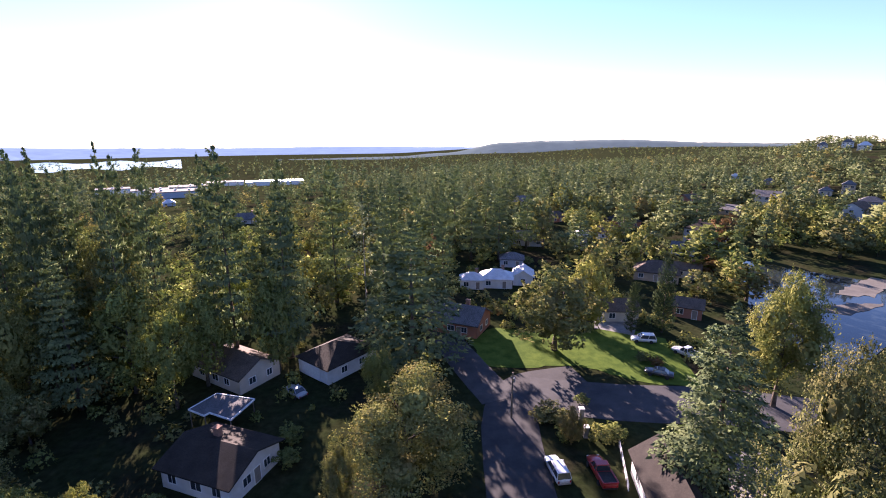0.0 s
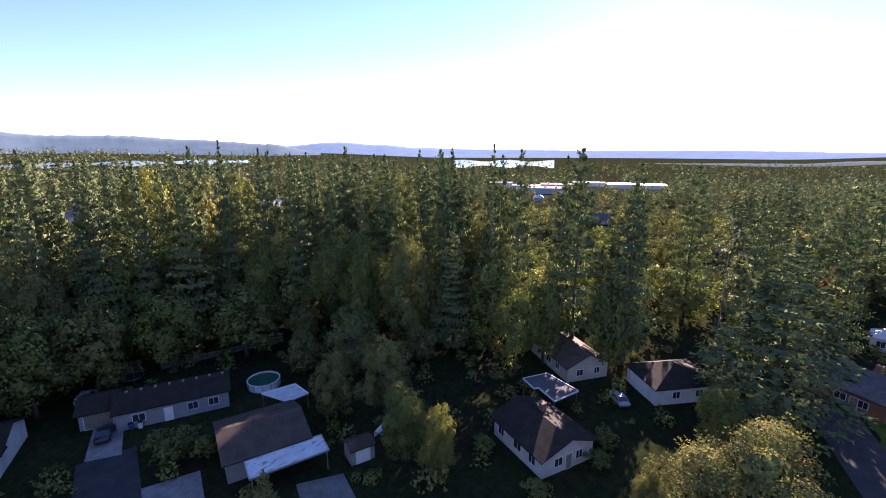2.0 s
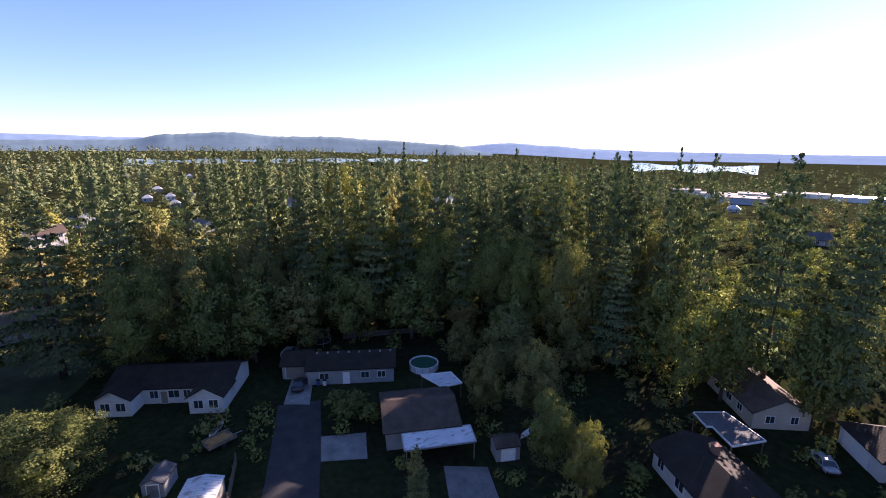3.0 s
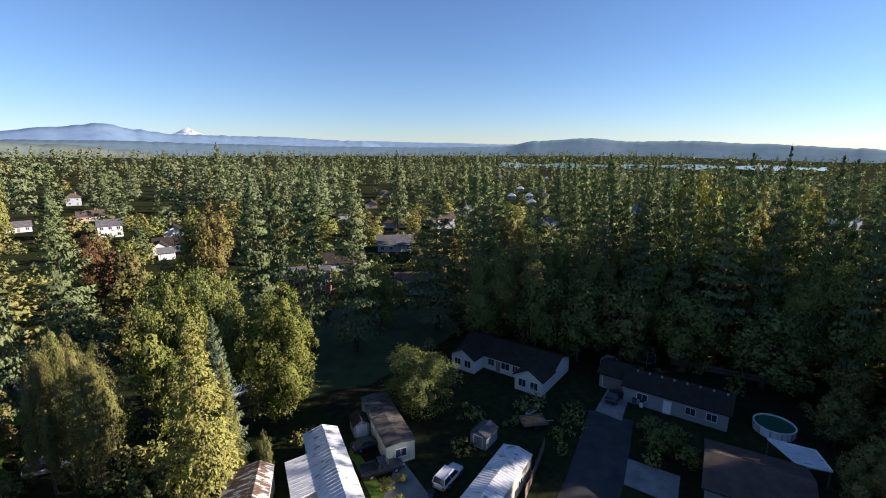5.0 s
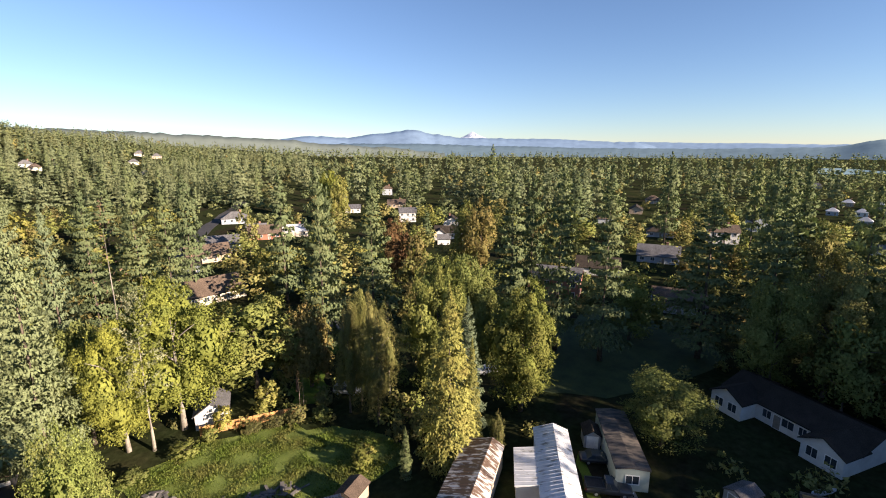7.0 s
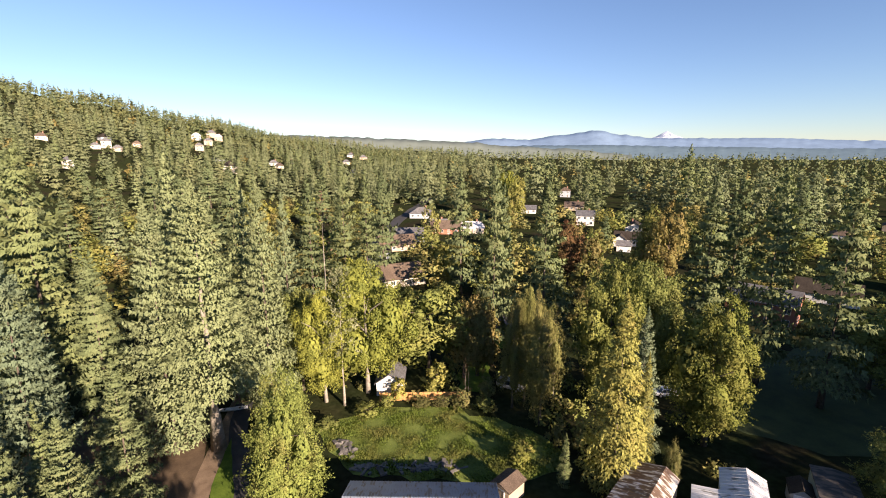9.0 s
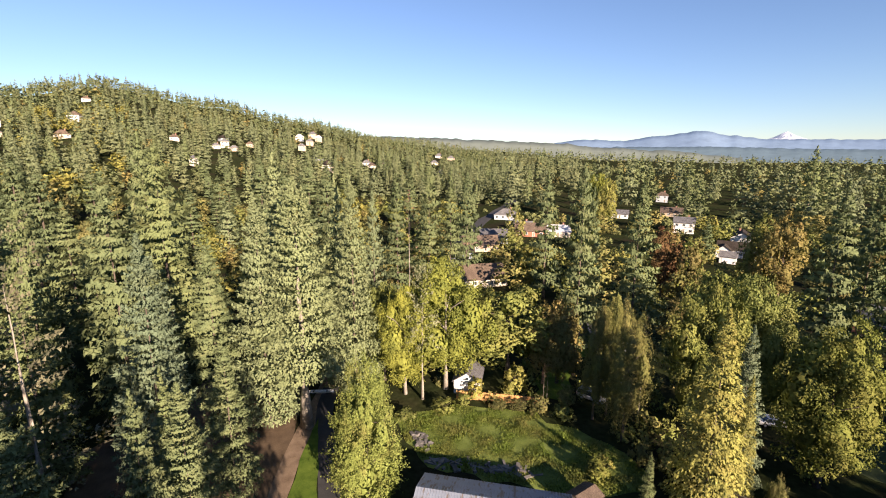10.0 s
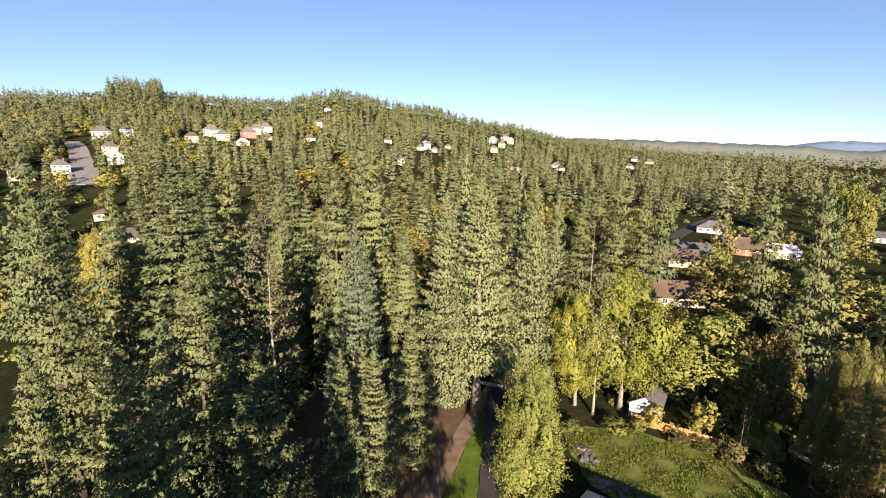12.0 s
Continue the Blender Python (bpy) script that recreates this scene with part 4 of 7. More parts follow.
small_house(15.1, 122.8, -7, 8.8, 6.6, 1, "wall_white", "roof_light")
small_house(23.1, 125.5, 80, 7.4, 5.5, 1, "wall_white", "roof_light")
small_house(8.1, 121.3, -4, 6.4, 5.0, 1, "wall_white", "roof_light")
small_house(51.8, 167.3, 73, 6.9, 5.2, 2, "wall_white", "roof_light")
small_house(33.8, 174.9, -11, 11.2, 8.4, 1, "wall_blue", "roof_grey")
small_house(22.5, 143.6, -9, 7.4, 5.6, 1, "wall_blue", "roof_grey")
small_house(63.2, 128.8, -26, 11.8, 8.8, 1, "wall_tan", "roof_brown")
small_house(73.0, 130.0, -29, 6.8, 5.1, 1, "wall_beige", "roof_brown")
small_house(86.1, 157.7, -29, 7.3, 5.5, 1, "wall_blue", "roof_grey")
small_house(40.1, 98.4, -2, 7.9, 5.9, 1, "wall_beige", "roof_brown")
small_house(57.1, 99.5, -30, 5.3, 5.0, 1, "wall_red", "roof_brown")
small_house(249.0, 388.8, -33, 4.8, 5.0, 1, "wall_white", "roof_light")
small_house(241.3, 336.7, -36, 5.1, 5.0, 1, "wall_white", "roof_grey")
small_house(235.3, 263.0, -42, 5.4, 5.0, 2, "wall_white", "roof_grey")
small_house(214.5, 225.6, -44, 10.2, 7.7, 1, "wall_blue", "roof_grey")
small_house(222.3, 263.0, -40, 4.3, 5.0, 1, "wall_beige", "roof_grey")
small_house(443.0, 486.1, -42, 11.7, 8.8, 2, "wall_white", "roof_light")
small_house(459.4, 525.8, -41, 10.6, 7.9, 2, "wall_white", "roof_grey")
small_house(435.6, 531.4, -39, 9.3, 7.0, 2, "wall_beige", "roof_grey")
small_house(-297.6, 487.6, 31, 15.1, 11.0, 1, "wall_blue", "roof_light")
small_house(-223.7, 368.6, 31, 8.9, 6.7, 1, "wall_white", "roof_light")
small_house(-106.0, 243.4, 24, 12.3, 9.2, 1, "wall_blue", "roof_grey")
small_house(-315.3, 113.7, 70, 5.5, 5.0, 2, "wall_white", "roof_grey")
small_house(-382.1, 96.3, 76, 5.9, 5.0, 1, "wall_blue", "roof_grey")
small_house(-378.4, -49.0, 97, 6.1, 5.0, 1, "wall_white", "roof_light")
small_house(-384.5, -35.5, 95, 5.5, 5.0, 1, "wall_white", "roof_light")
small_house(-338.1, -29.2, 95, 4.1, 5.0, 1, "wall_white", "roof_light")
small_house(-643.4, -100.4, 99, 9.4, 7.0, 1, "wall_white", "roof_grey")
small_house(-379.8, 135.5, 70, 5.4, 5.0, 2, "wall_white", "roof_grey")
small_house(-390.7, 93.6, 77, 6.3, 5.0, 1, "wall_blue", "roof_grey")
small_house(-624.6, -34.7, 93, 4.9, 5.0, 1, "wall_white", "roof_light")
small_house(-232.5, -334.7, 145, 8.5, 6.4, 2, "wall_white", "roof_brown")
small_house(-189.8, -262.1, 144, 12.5, 9.4, 1, "wall_tan", "roof_brown")
small_house(-158.7, -208.4, 143, 9.4, 8.0, 2, "wall_white", "roof_grey")
small_house(-168.3, -181.2, 227, 12.0, 8.6, 1, "wall_white", "roof_dark")
house(-145.6, -155.0, 136, 18.0, 8.4, 3.0, 2.6, "wall_white", "roof_dark", "white craftsman house with dark roof and front gables", [("s", -1.0, 1.0, 1.4, 1.2), ("s", 2.0, 1.0, 1.4, 1.2), ("e", 0, 1.0, 1.2, 1.2)], [("s", 0.6, 1.0, 2.05, DOOR_PAINT)])
for u, w, wall in ((-6.4, 5.2, "wall_white"), (4.6, 4.4, "wall_grey"), (8.4, 3.6, "wall_white")):
    q = pose(-145.6, -155.0, 0, 0, 0, 136) @ Vector((u, -5.0, 0))
    house(q.x, q.y, 226, 5.0, w, 3.0, 1.9, wall, "roof_dark", "gabled front wing with white trim", [("w", -0.9, 1.0, 1.1, 1.3), ("w", 0.9, 1.0, 1.1, 1.3)], name="house_wing", category="house wing", over=0.35)
house(-132.4, -147.5, 136, 5.4, 6.0, 2.6, 1.5, "wall_white", "roof_grey", "white garage beside a craftsman house", [], [("s", 0, 3.6, 2.2, TRIM)], name="garage", category="garage")
small_house(-151.9, -258.4, 150, 9.7, 7.3, 1, "wall_white", "roof_grey")
small_house(-176.1, -318.6, 151, 10.6, 7.9, 1, "wall_blue", "roof_grey")
small_house(-171.3, -70.0, 112, 14.1, 10.6, 1, "wall_blue", "roof_grey")
small_house(-451.0, -50.3, 96, 6.9, 5.2, 1, "wall_white", "roof_light")
small_house(-443.5, -32.9, 94, 7.2, 5.4, 1, "wall_white", "roof_light")
small_house(-388.7, -22.4, 93, 5.3, 5.0, 1, "wall_white", "roof_grey")
small_house(-313.9, 42.0, 82, 12.9, 9.7, 1, "wall_white", "roof_grey")
small_house(-398.1, 105.1, 75, 7.4, 5.6, 1, "wall_blue", "roof_grey")
small_house(-361.9, -156.3, 113, 10.8, 8.1, 1, "wall_white", "roof_brown")
small_house(-76.5, -220.9, 161, 8.9, 6.6, 1, "wall_white", "roof_grey")
small_house(-32.4, -134.2, 186, 15.2, 11.0, 1, "wall_beige", "roof_brown")
small_house(-44.6, -183.6, 176, 14.5, 10.8, 1, "wall_tan", "roof_brown")
small_house(-54.8, -198.0, 165, 13.1, 9.8, 1, "wall_blue", "roof_grey")
small_house(-34.6, -171.0, 169, 8.9, 6.7, 1, "wall_blue", "roof_dark")
small_house(-76.3, -209.7, 160, 14.1, 10.6, 1, "wall_red", "roof_brown")
small_house(-77.3, -253.8, 163, 13.3, 10.0, 1, "wall_blue", "roof_grey")
small_house(-89.9, -207.2, 157, 11.4, 8.5, 1, "wall_beige", "roof_light")
small_house(90.3, -630.3, -172, 10.0, 7.5, 2, "wall_white", "roof_light")
small_house(73.8, -597.7, -173, 8.9, 6.6, 2, "wall_white", "roof_grey")
small_house(67.7, -643.5, -174, 8.8, 6.6, 2, "wall_white", "roof_light")
small_house(74.7, -533.5, -172, 7.9, 5.9, 2, "wall_white", "roof_grey")
small_house(77.5, -660.7, -173, 10.6, 8.0, 2, "wall_white", "roof_grey")
small_house(132.9, -457.1, -164, 7.0, 5.2, 2, "wall_beige", "roof_grey")
small_house(122.2, -446.5, -165, 6.9, 5.1, 1, "wall_white", "roof_grey")
small_house(138.3, -449.5, -163, 6.8, 5.1, 1, "wall_beige", "roof_grey")
small_house(116.7, -481.4, -166, 6.9, 5.2, 1, "wall_white", "roof_brown")
small_house(175.0, -454.9, -159, 7.7, 5.8, 1, "wall_beige", "roof_brown")
small_house(130.3, -369.1, -161, 5.6, 5.0, 2, "wall_white", "roof_grey")
small_house(4.1, -513.4, -180, 9.9, 7.5, 1, "wall_white", "roof_grey")
small_house(-1.4, -491.2, 180, 8.3, 6.2, 1, "wall_beige", "roof_brown")
small_house(-104.8, -704.5, 172, 11.2, 8.7, 1, "wall_white", "roof_grey")
small_house(-122.4, -695.9, 170, 11.2, 8.6, 1, "wall_white", "roof_grey")
small_house(-85.7, -618.4, 172, 10.0, 7.5, 1, "wall_beige", "roof_grey")
small_house(297.7, -193.5, -123, 11.4, 8.5, 2, "wall_tan", "roof_grey")
small_house(301.8, -218.6, -126, 9.3, 7.0, 2, "wall_beige", "roof_grey")
small_house(385.2, -317.1, -129, 14.0, 10.5, 2, "wall_white", "roof_grey")
small_house(331.2, -277.6, -130, 10.4, 7.8, 2, "wall_white", "roof_grey")
small_house(300.6, -255.0, -130, 9.5, 7.2, 2, "wall_white", "roof_light")
small_house(374.8, -332.3, -132, 10.0, 7.5, 2, "wall_white", "roof_brown")
small_house(317.2, -344.1, -137, 10.5, 7.9, 2, "wall_tan", "roof_brown")
small_house(329.1, -382.7, -139, 15.1, 11.0, 2, "wall_beige", "roof_grey")
small_house(308.0, -372.2, -140, 11.7, 8.8, 2, "wall_white", "roof_grey")
small_house(305.9, -406.5, -143, 15.1, 11.0, 2, "wall_red", "roof_grey")
small_house(316.4, -434.9, -144, 14.7, 11.0, 2, "wall_beige", "roof_grey")
small_house(283.4, -367.7, -142, 11.4, 8.6, 1, "wall_white", "roof_light")
small_house(324.4, -461.5, -145, 14.0, 10.5, 2, "wall_white", "roof_grey")
small_house(240.8, -412.0, -150, 11.1, 8.3, 1, "wall_beige", "roof_brown")
small_house(316.7, -594.0, -152, 8.6, 6.5, 1, "wall_white", "roof_brown")
small_house(198.5, -158.9, -129, 7.7, 5.8, 1, "wall_beige", "roof_brown")
small_house(166.7, -137.6, -100, 11.1, 8.4, 1, "wall_white", "roof_grey")
small_house(163.3, -127.7, -128, 8.4, 6.3, 1, "wall_blue", "roof_grey")


# the other houses of the blocks, along lines of lots
random.seed(41)
for i in range(46):
    la = random.choice((random.uniform(62, 178), random.uniform(-44, 4)))
    ld = random.choice((128, 160, 196, 236, 280, 320)) + random.uniform(-7, 7)
    lx, ly = -ld * math.sin(radians(la)), ld * math.cos(radians(la))
    if any((lx - hx) ** 2 + (ly - hy) ** 2 < (hr + 13) ** 2 for hx, hy, hr, _ in PLACES) or any((lx - tx) ** 2 + (ly - ty) ** 2 < (tr + 6) ** 2 for tx, ty, tr in TREES):
        continue
    small_house(lx, ly, random.choice((0, 90)) + 30 + random.uniform(-6, 6), random.uniform(10, 15), random.uniform(7.5, 9.5), random.choice((1, 1, 2)), random.choice(("wall_white", "wall_beige", "wall_blue", "wall_tan", "wall_white", "wall_red")), random.choice(("roof_grey", "roof_brown", "roof_dark", "roof_grey")))

# houses of the streets on the hillside
hill_lots = [(random.uniform(170, 236), random.uniform(400, 560)) for _ in range(16)]
UNSEEN = set()
for la, ld in hill_lots:
    lx, ly = -ld * math.sin(radians(la)), ld * math.cos(radians(la))
    if all((lx - hx) ** 2 + (ly - hy) ** 2 > (hr + 9) ** 2 for hx, hy, hr, _ in PLACES):
        UNSEEN.add((lx, ly))
        small_house(lx, ly, random.uniform(0, 180), random.uniform(8, 12), random.uniform(7, 9), random.choice((1, 2)), random.choice(("wall_white", "wall_beige", "wall_blue", "wall_tan")), random.choice(("roof_grey", "roof_brown", "roof_dark")))


# ---- roads, drives and lawns ----
def uneven(corners, amount):
    """An outline with wavering sides."""
    out = []
    for (x0, y0), (x1, y1) in zip(corners, corners[1:] + corners[:1]):
        for k in range(6):
            x, y = x0 + (x1 - x0) * k / 6, y0 + (y1 - y0) * k / 6
            out.append((x + amount * noise.noise(Vector((x / 3, y / 3, 2.0))), y + amount * noise.noise(Vector((x / 3, y / 3, 8.0)))))
    return out


def flat(name, corners, mat, label, z=0.03, thick=0.25, category="", kind="structure"):
    bm = bmesh.new()
    if name in ("lawn", "meadow", "forest_floor"):
        corners = uneven(corners, 0.35 if "strip" in label else 1.1)
    YARDS.append(list(corners))
    slab(bm, [(x, y, z) for x, y in corners], thick)
    return tagged(part(name, bm, mat), label, category or name, kind=kind)


def strip(name, line, width, mat, label, z=0.04):
    """A road or track along a line, with a slightly uneven edge."""
    ROADS.append((line, width))
    pts = [Vector((*p, 0)) for p in line]
    fine = []
    for i in range(len(pts) - 1):
        p0, p1, p2, p3 = pts[max(0, i - 1)], pts[i], pts[i + 1], pts[min(len(pts) - 1, i + 2)]
        for k in range(8):
            t = k / 8
            fine.append(0.5 * ((2 * p1) + (p2 - p0) * t + (2 * p0 - 5 * p1 + 4 * p2 - p3) * t * t + (3 * p1 - p0 - 3 * p2 + p3) * t ** 3))
    fine.append(pts[-1])
    bm = bmesh.new()
    rows = []
    for i, p in enumerate(fine):
        d = (fine[min(i + 1, len(fine) - 1)] - fine[max(0, i - 1)]).normalized()
        s = Vector((-d.y, d.x, 0)) * (width / 2 + 0.12 * noise.noise(p * 0.4))
        zz = ground_height(p.x, p.y) + z
        rows.append([bm.verts.new((p.x + s.x, p.y + s.y, zz)), bm.verts.new((p.x - s.x, p.y - s.y, zz)), bm.verts.new((p.x - s.x, p.y - s.y, zz - 0.4)), bm.verts.new((p.x + s.x, p.y + s.y, zz - 0.4))])
    for a, b in zip(rows, rows[1:]):
        for k in range(4):
            bm.faces.new((a[k], a[(k + 1) % 4], b[(k + 1) % 4], b[k]))
    bm.faces.new(rows[0]), bm.faces.new(rows[-1][::-1])
    return tagged(part(name, bm, mat), label, name, kind="structure")


strip("road", [(9, 5), (9, 30), (9, 46), (10, 60), (14, 68), (24, 71)], 8.2, ASPHALT, "dark asphalt residential street in shade")
strip("road", [(14, 66), (28, 63.5), (44, 62), (60, 58)], 10.5, ASPHALT, "dark asphalt side street in shade", 0.05)
strip("road", [(9, 64), (3, 80), (-3, 100), (-8, 130), (-10, 170)], 6.5, ASPHALT, "narrow asphalt street leading between houses", 0.06)
strip("road", [(-28, -3), (-42, 1.5), (-54, 4.5), (-68, 7.2)], 6.6, ASPHALT, "dead-end asphalt lane in shade between houses")
strip("road", [(265, -201), (295, -228), (330, -255), (368, -283), (388, -295)], 15.0, CONCRETE, "pale hillside street climbing between houses", 0.5)
for px, py in ((280, -214), (295, -228), (312, -241), (330, -255), (349, -269), (368, -283), (384, -293)):
    PLACES.append((px, py, 9.0, 0.6))
strip("road", [(-30, -160), (-40, -200), (-60, -247), (-80, -280), (-105, -330)], 9.0, ASPHALT, "dark asphalt street between low houses", 0.06)
for px, py in ((-36, -182), (-42, -206), (-54, -232), (-68, -262), (-80, -280)):
    PLACES.append((px, py, 7.0, 0.6))
flat("lawn", [(7.5, 75), (14, 74.5), (24, 75.5), (34, 69), (43, 67.6), (46, 86), (38, 93), (26, 88), (12, 92), (5, 88)], GRASS, "sunlit green lawn beside a driveway", 0.05)
flat("driveway", [(33, 92), (40, 88), (44, 96), (36, 101)], CONCRETE, "pale concrete driveway", 0.06, category="driveway")
flat("driveway", [(-79.5, 8.2), (-77, 11.2), (-66.8, 8.6), (-68.6, 4.9)], CONCRETE, "pale concrete driveway in shade", 0.07, category="driveway")
flat("driveway", [(-57.8, 8.6), (-56, 14.6), (-50.6, 13.2), (-52.6, 7.6)], CONCRETE, "pale concrete driveway in shade", 0.07, category="driveway")
flat("driveway", [(-45, 21.6), (-42.4, 26.6), (-34.5, 24.2), (-37, 18.8)], CONCRETE, "sunlit concrete pad beside a carport", 0.07, category="driveway")
flat("driveway", [(-50, -21), (-44, -14.6), (-36, -13), (-38, -19.5)], CONCRETE, "grey gravel drive between mobile homes", 0.06, category="driveway")
flat("lawn", [(-50.8, -28.6), (-48.2, -27.4), (-38.6, -18.2), (-41, -17.4)], GRASS, "strip of green grass between mobile homes", 0.05)
MEADOW_AT = len(YARDS)
flat("meadow", [(-2, -63), (-13, -65), (-24, -60.5), (-33, -50), (-33, -43.5), (-24, -42.5), (-14, -47), (-6, -51)], MEADOW, "rough sunlit meadow with tall grass and weeds", 0.04)
flat("lawn", [(-33, -74.5), (-38.6, -78), (-44, -79), (-42, -86), (-35, -85), (-31, -80)], GRASS, "sunlit green lawn behind the thin trees", 0.06)
flat("lawn", [(-26, -66), (-32, -78), (-37, -76), (-31, -63)], GRASS, "small green lawn behind a hedge", 0.05)
# shade of the tall trees is put into this field's dark grass colour
flat("meadow", [(-60, -42), (-72, -51), (-84, -55), (-104, -58), (-115, -47), (-107, -31), (-94, -24), (-77, -28), (-66, -33)], surface("shade_toned_field", (0.022, 0.036, 0.013), (0.052, 0.070, 0.022), 0.3, 0.95, fine=5, relief=0.6), "field with the tall trees' shade in its dark green colour", 0.04)
strip("dirt_lane", [(13.6, -36), (12.4, -46), (11.6, -56), (10.2, -66), (8.6, -76), (6, -92)], 2.4, DIRT, "brown dirt lane under tall conifers")
strip("dirt_lane", [(5.6, -36), (6.0, -46), (7.2, -56), (8.4, -66), (8.0, -74)], 2.6, ASPHALT, "narrow dark driveway beside a grass strip", 0.05)
flat("lawn", [(7.3, -34), (12.5, -34), (11.2, -44), (10.6, -55), (9.2, -64.5), (8.4, -57), (7.4, -45)], GRASS, "bright green grass strip between two lanes", 0.06)
flat("forest_floor", [(12, -36), (30, -34), (40, -60), (30, -80), (12, -80)], surface("needle_litter", (0.075, 0.050, 0.032), (0.150, 0.105, 0.065), 0.4, 0.95, fine=5, relief=0.5), "brown needle litter under conifers", 0.03)


# ---- pond and river ----
def water(name, tint, rough, ripple):
    m, n, l, bsdf = material(name, rough, 0, 0.5)
    bsdf.inputs["Base Color"].default_value = (*tint, 1)
    bsdf.inputs["IOR"].default_value = 1.33
    bump(n, l, bsdf, noise_tex(n, l, ripple, 4), 0.06, 0.1)
    return m


POND = water("pond_water", (0.018, 0.026, 0.030), 0.05, 0.8)
RIVER = water("river_water", (0.03, 0.045, 0.055), 0.12, 0.2)
shore = [(66, 68), (96, 88), (120, 104), (168, 132), (230, 170), (215, 215), (150, 195), (118, 190), (96, 150), (84, 118), (66, 92)]
flat("pond", shore, POND, "still pond reflecting sky and trees", 0.05, category="pond")
flat("mud_flat", uneven([(103, 113), (112, 111), (124, 119), (141, 130), (149, 138), (132, 131), (115, 121)], 2.2), MUD, "pale mud flat in the drained pond", 0.14, 0.2, "mud flat")
flat("mud_flat", uneven([(88, 101), (95, 99), (107, 104), (110, 106), (101, 106.5), (93, 105)], 1.6), MUD, "pale mud bank in the drained pond", 0.13, 0.2, "mud flat")


def reach(name, a0, a1, d0, d1, z, label):
    """A reach of the river between two bearings and two distances."""
    bm = bmesh.new()
    n = 24
    rows = []
    for i in range(n + 1):
        a = radians(a0 + (a1 - a0) * i / n)
        w = 0.06 * math.sin(i * 1.3)
        rows.append([bm.verts.new((-d * math.sin(a), d * math.cos(a), z)) for d in (d0 * (1 + w), (d0 + d1) / 2, d1 * (1 - w))])
    for p, q in zip(rows, rows[1:]):
        for k in range(2):
            bm.faces.new((p[k], p[k + 1], q[k + 1], q[k]))
    return tagged(part(name, bm, RIVER), label, "river", kind="structure")


reach("river", 14, 42, 2350, 3200, -69, "wide river shining below the sun")
reach("river", 66, 99, 1080, 1330, 1.2, "wide river in the distance")

# ---- houses near the flight ----
SIDE4 = [("s", -3.4, 1.0, 1.2, 1.1), ("s", 0.2, 1.0, 1.5, 1.1), ("s", 3.2, 1.0, 1.2, 1.1), ("e", -1.6, 1.0, 1.2, 1.1), ("e", 1.8, 1.0, 1.0, 1.1)]
house(-27.3, 48.2, -19, 10.2, 8.4, 2.9, 1.5, "wall_white", "roof_dark", "white bungalow with a dark shingle roof in shade", SIDE4, [("e", 0.1, 1.0, 2.05, DOOR_PAINT)], over=0.6, chimney=(-1.5, 1.2))
house(-19.2, 75.6, -38, 8.2, 11.0, 2.9, 2.0, "wall_white", "roof_dark", "white house with hipped dark roof and garage", [("e", -2, 1, 1.2, 1.1), ("e", 2, 1, 1.2, 1.1)], [("s", -0.6, 5.0, 2.3, TRIM)], hip=True)
house(-36.5, 72.5, -30, 13.0, 8.0, 2.8, 1.9, "wall_beige", "roof_brown", "low house with brown roof half hidden by trees", SIDE4)
house(-54.4, 22.0, 75, 9.8, 9.6, 2.9, 1.5, "wall_grey", "roof_brown", "house with a wide brown roof dappled by sun", [("w", 1, 1, 1.2, 1), ("s", -2, 1, 1.4, 1.1)], [("s", 2, 1, 2.05, DOOR_PAINT)], hip=False, over=0.5)
house(-73.6, 17.4, 70, 14.6, 6.6, 2.9, 1.5, "wall_grey", "roof_dark", "long grey ranch house with roof vents", [("s", 5.2, 1, 1.3, 1.1), ("s", 2.4, 1, 1.3, 1.1), ("s", -4.5, 1, 1.5, 1.1)], [("s", -0.8, 1, 2.05, TRIM)], vents=8)
house(-79.0, 9.0, 70, 4.6, 6.0, 2.6, 1.1, "wall_grey", "roof_dark", "grey garage joined to a ranch house", [], [("s", 0, 3.4, 2.2, DOOR_PAINT)], name="garage", category="garage")
house(-80.6, -9.6, 69, 18.6, 8.4, 2.8, 1.7, "wall_white", "roof_dark", "long white house with dark roof and front gables", [("s", -2.4, 1.0, 1.2, 1.2), ("s", 0.6, 1.0, 1.6, 1.2), ("s", 2.6, 1.0, 1.0, 1.2)], [("s", -0.9, 1.0, 2.05, DOOR_PAINT)])
for u in (-6.6, 6.8):
    q = pose(-80.6, -9.6, 0, 0, 0, 69) @ Vector((u, -5.2, 0))
    house(q.x, q.y, 159, 4.6, 5.0, 2.8, 1.45, "wall_white", "roof_dark", "white gabled wing with blue-framed windows", [("w", -1.1, 0.9, 1.3, 1.3), ("w", 1.1, 0.9, 1.3, 1.3)], name="house_wing", category="house wing", over=0.35)
house(25.4, 42.6, 82, 9.5, 6.2, 3.2, 2.4, "wall_white", "roof_dark", "house with a steep grey roof and white trim", [("n", 2, 1, 1.2, 1.1), ("e", 0, 1.2, 1.2, 1.2)])
house(35.5, 42.5, 60, 8.0, 6.0, 2.7, 1.5, "wall_white", "roof_grey", "small white house under big trees", SIDE4[:2])
house(3.2, 93.0, -25, 12.0, 8.5, 3.0, 2.4, "wall_red", "roof_grey", "red-brown house with grey gabled roof", SIDE4, [("s", 2, 1, 2.05, DOOR_PAINT)], chimney=(2, 1))

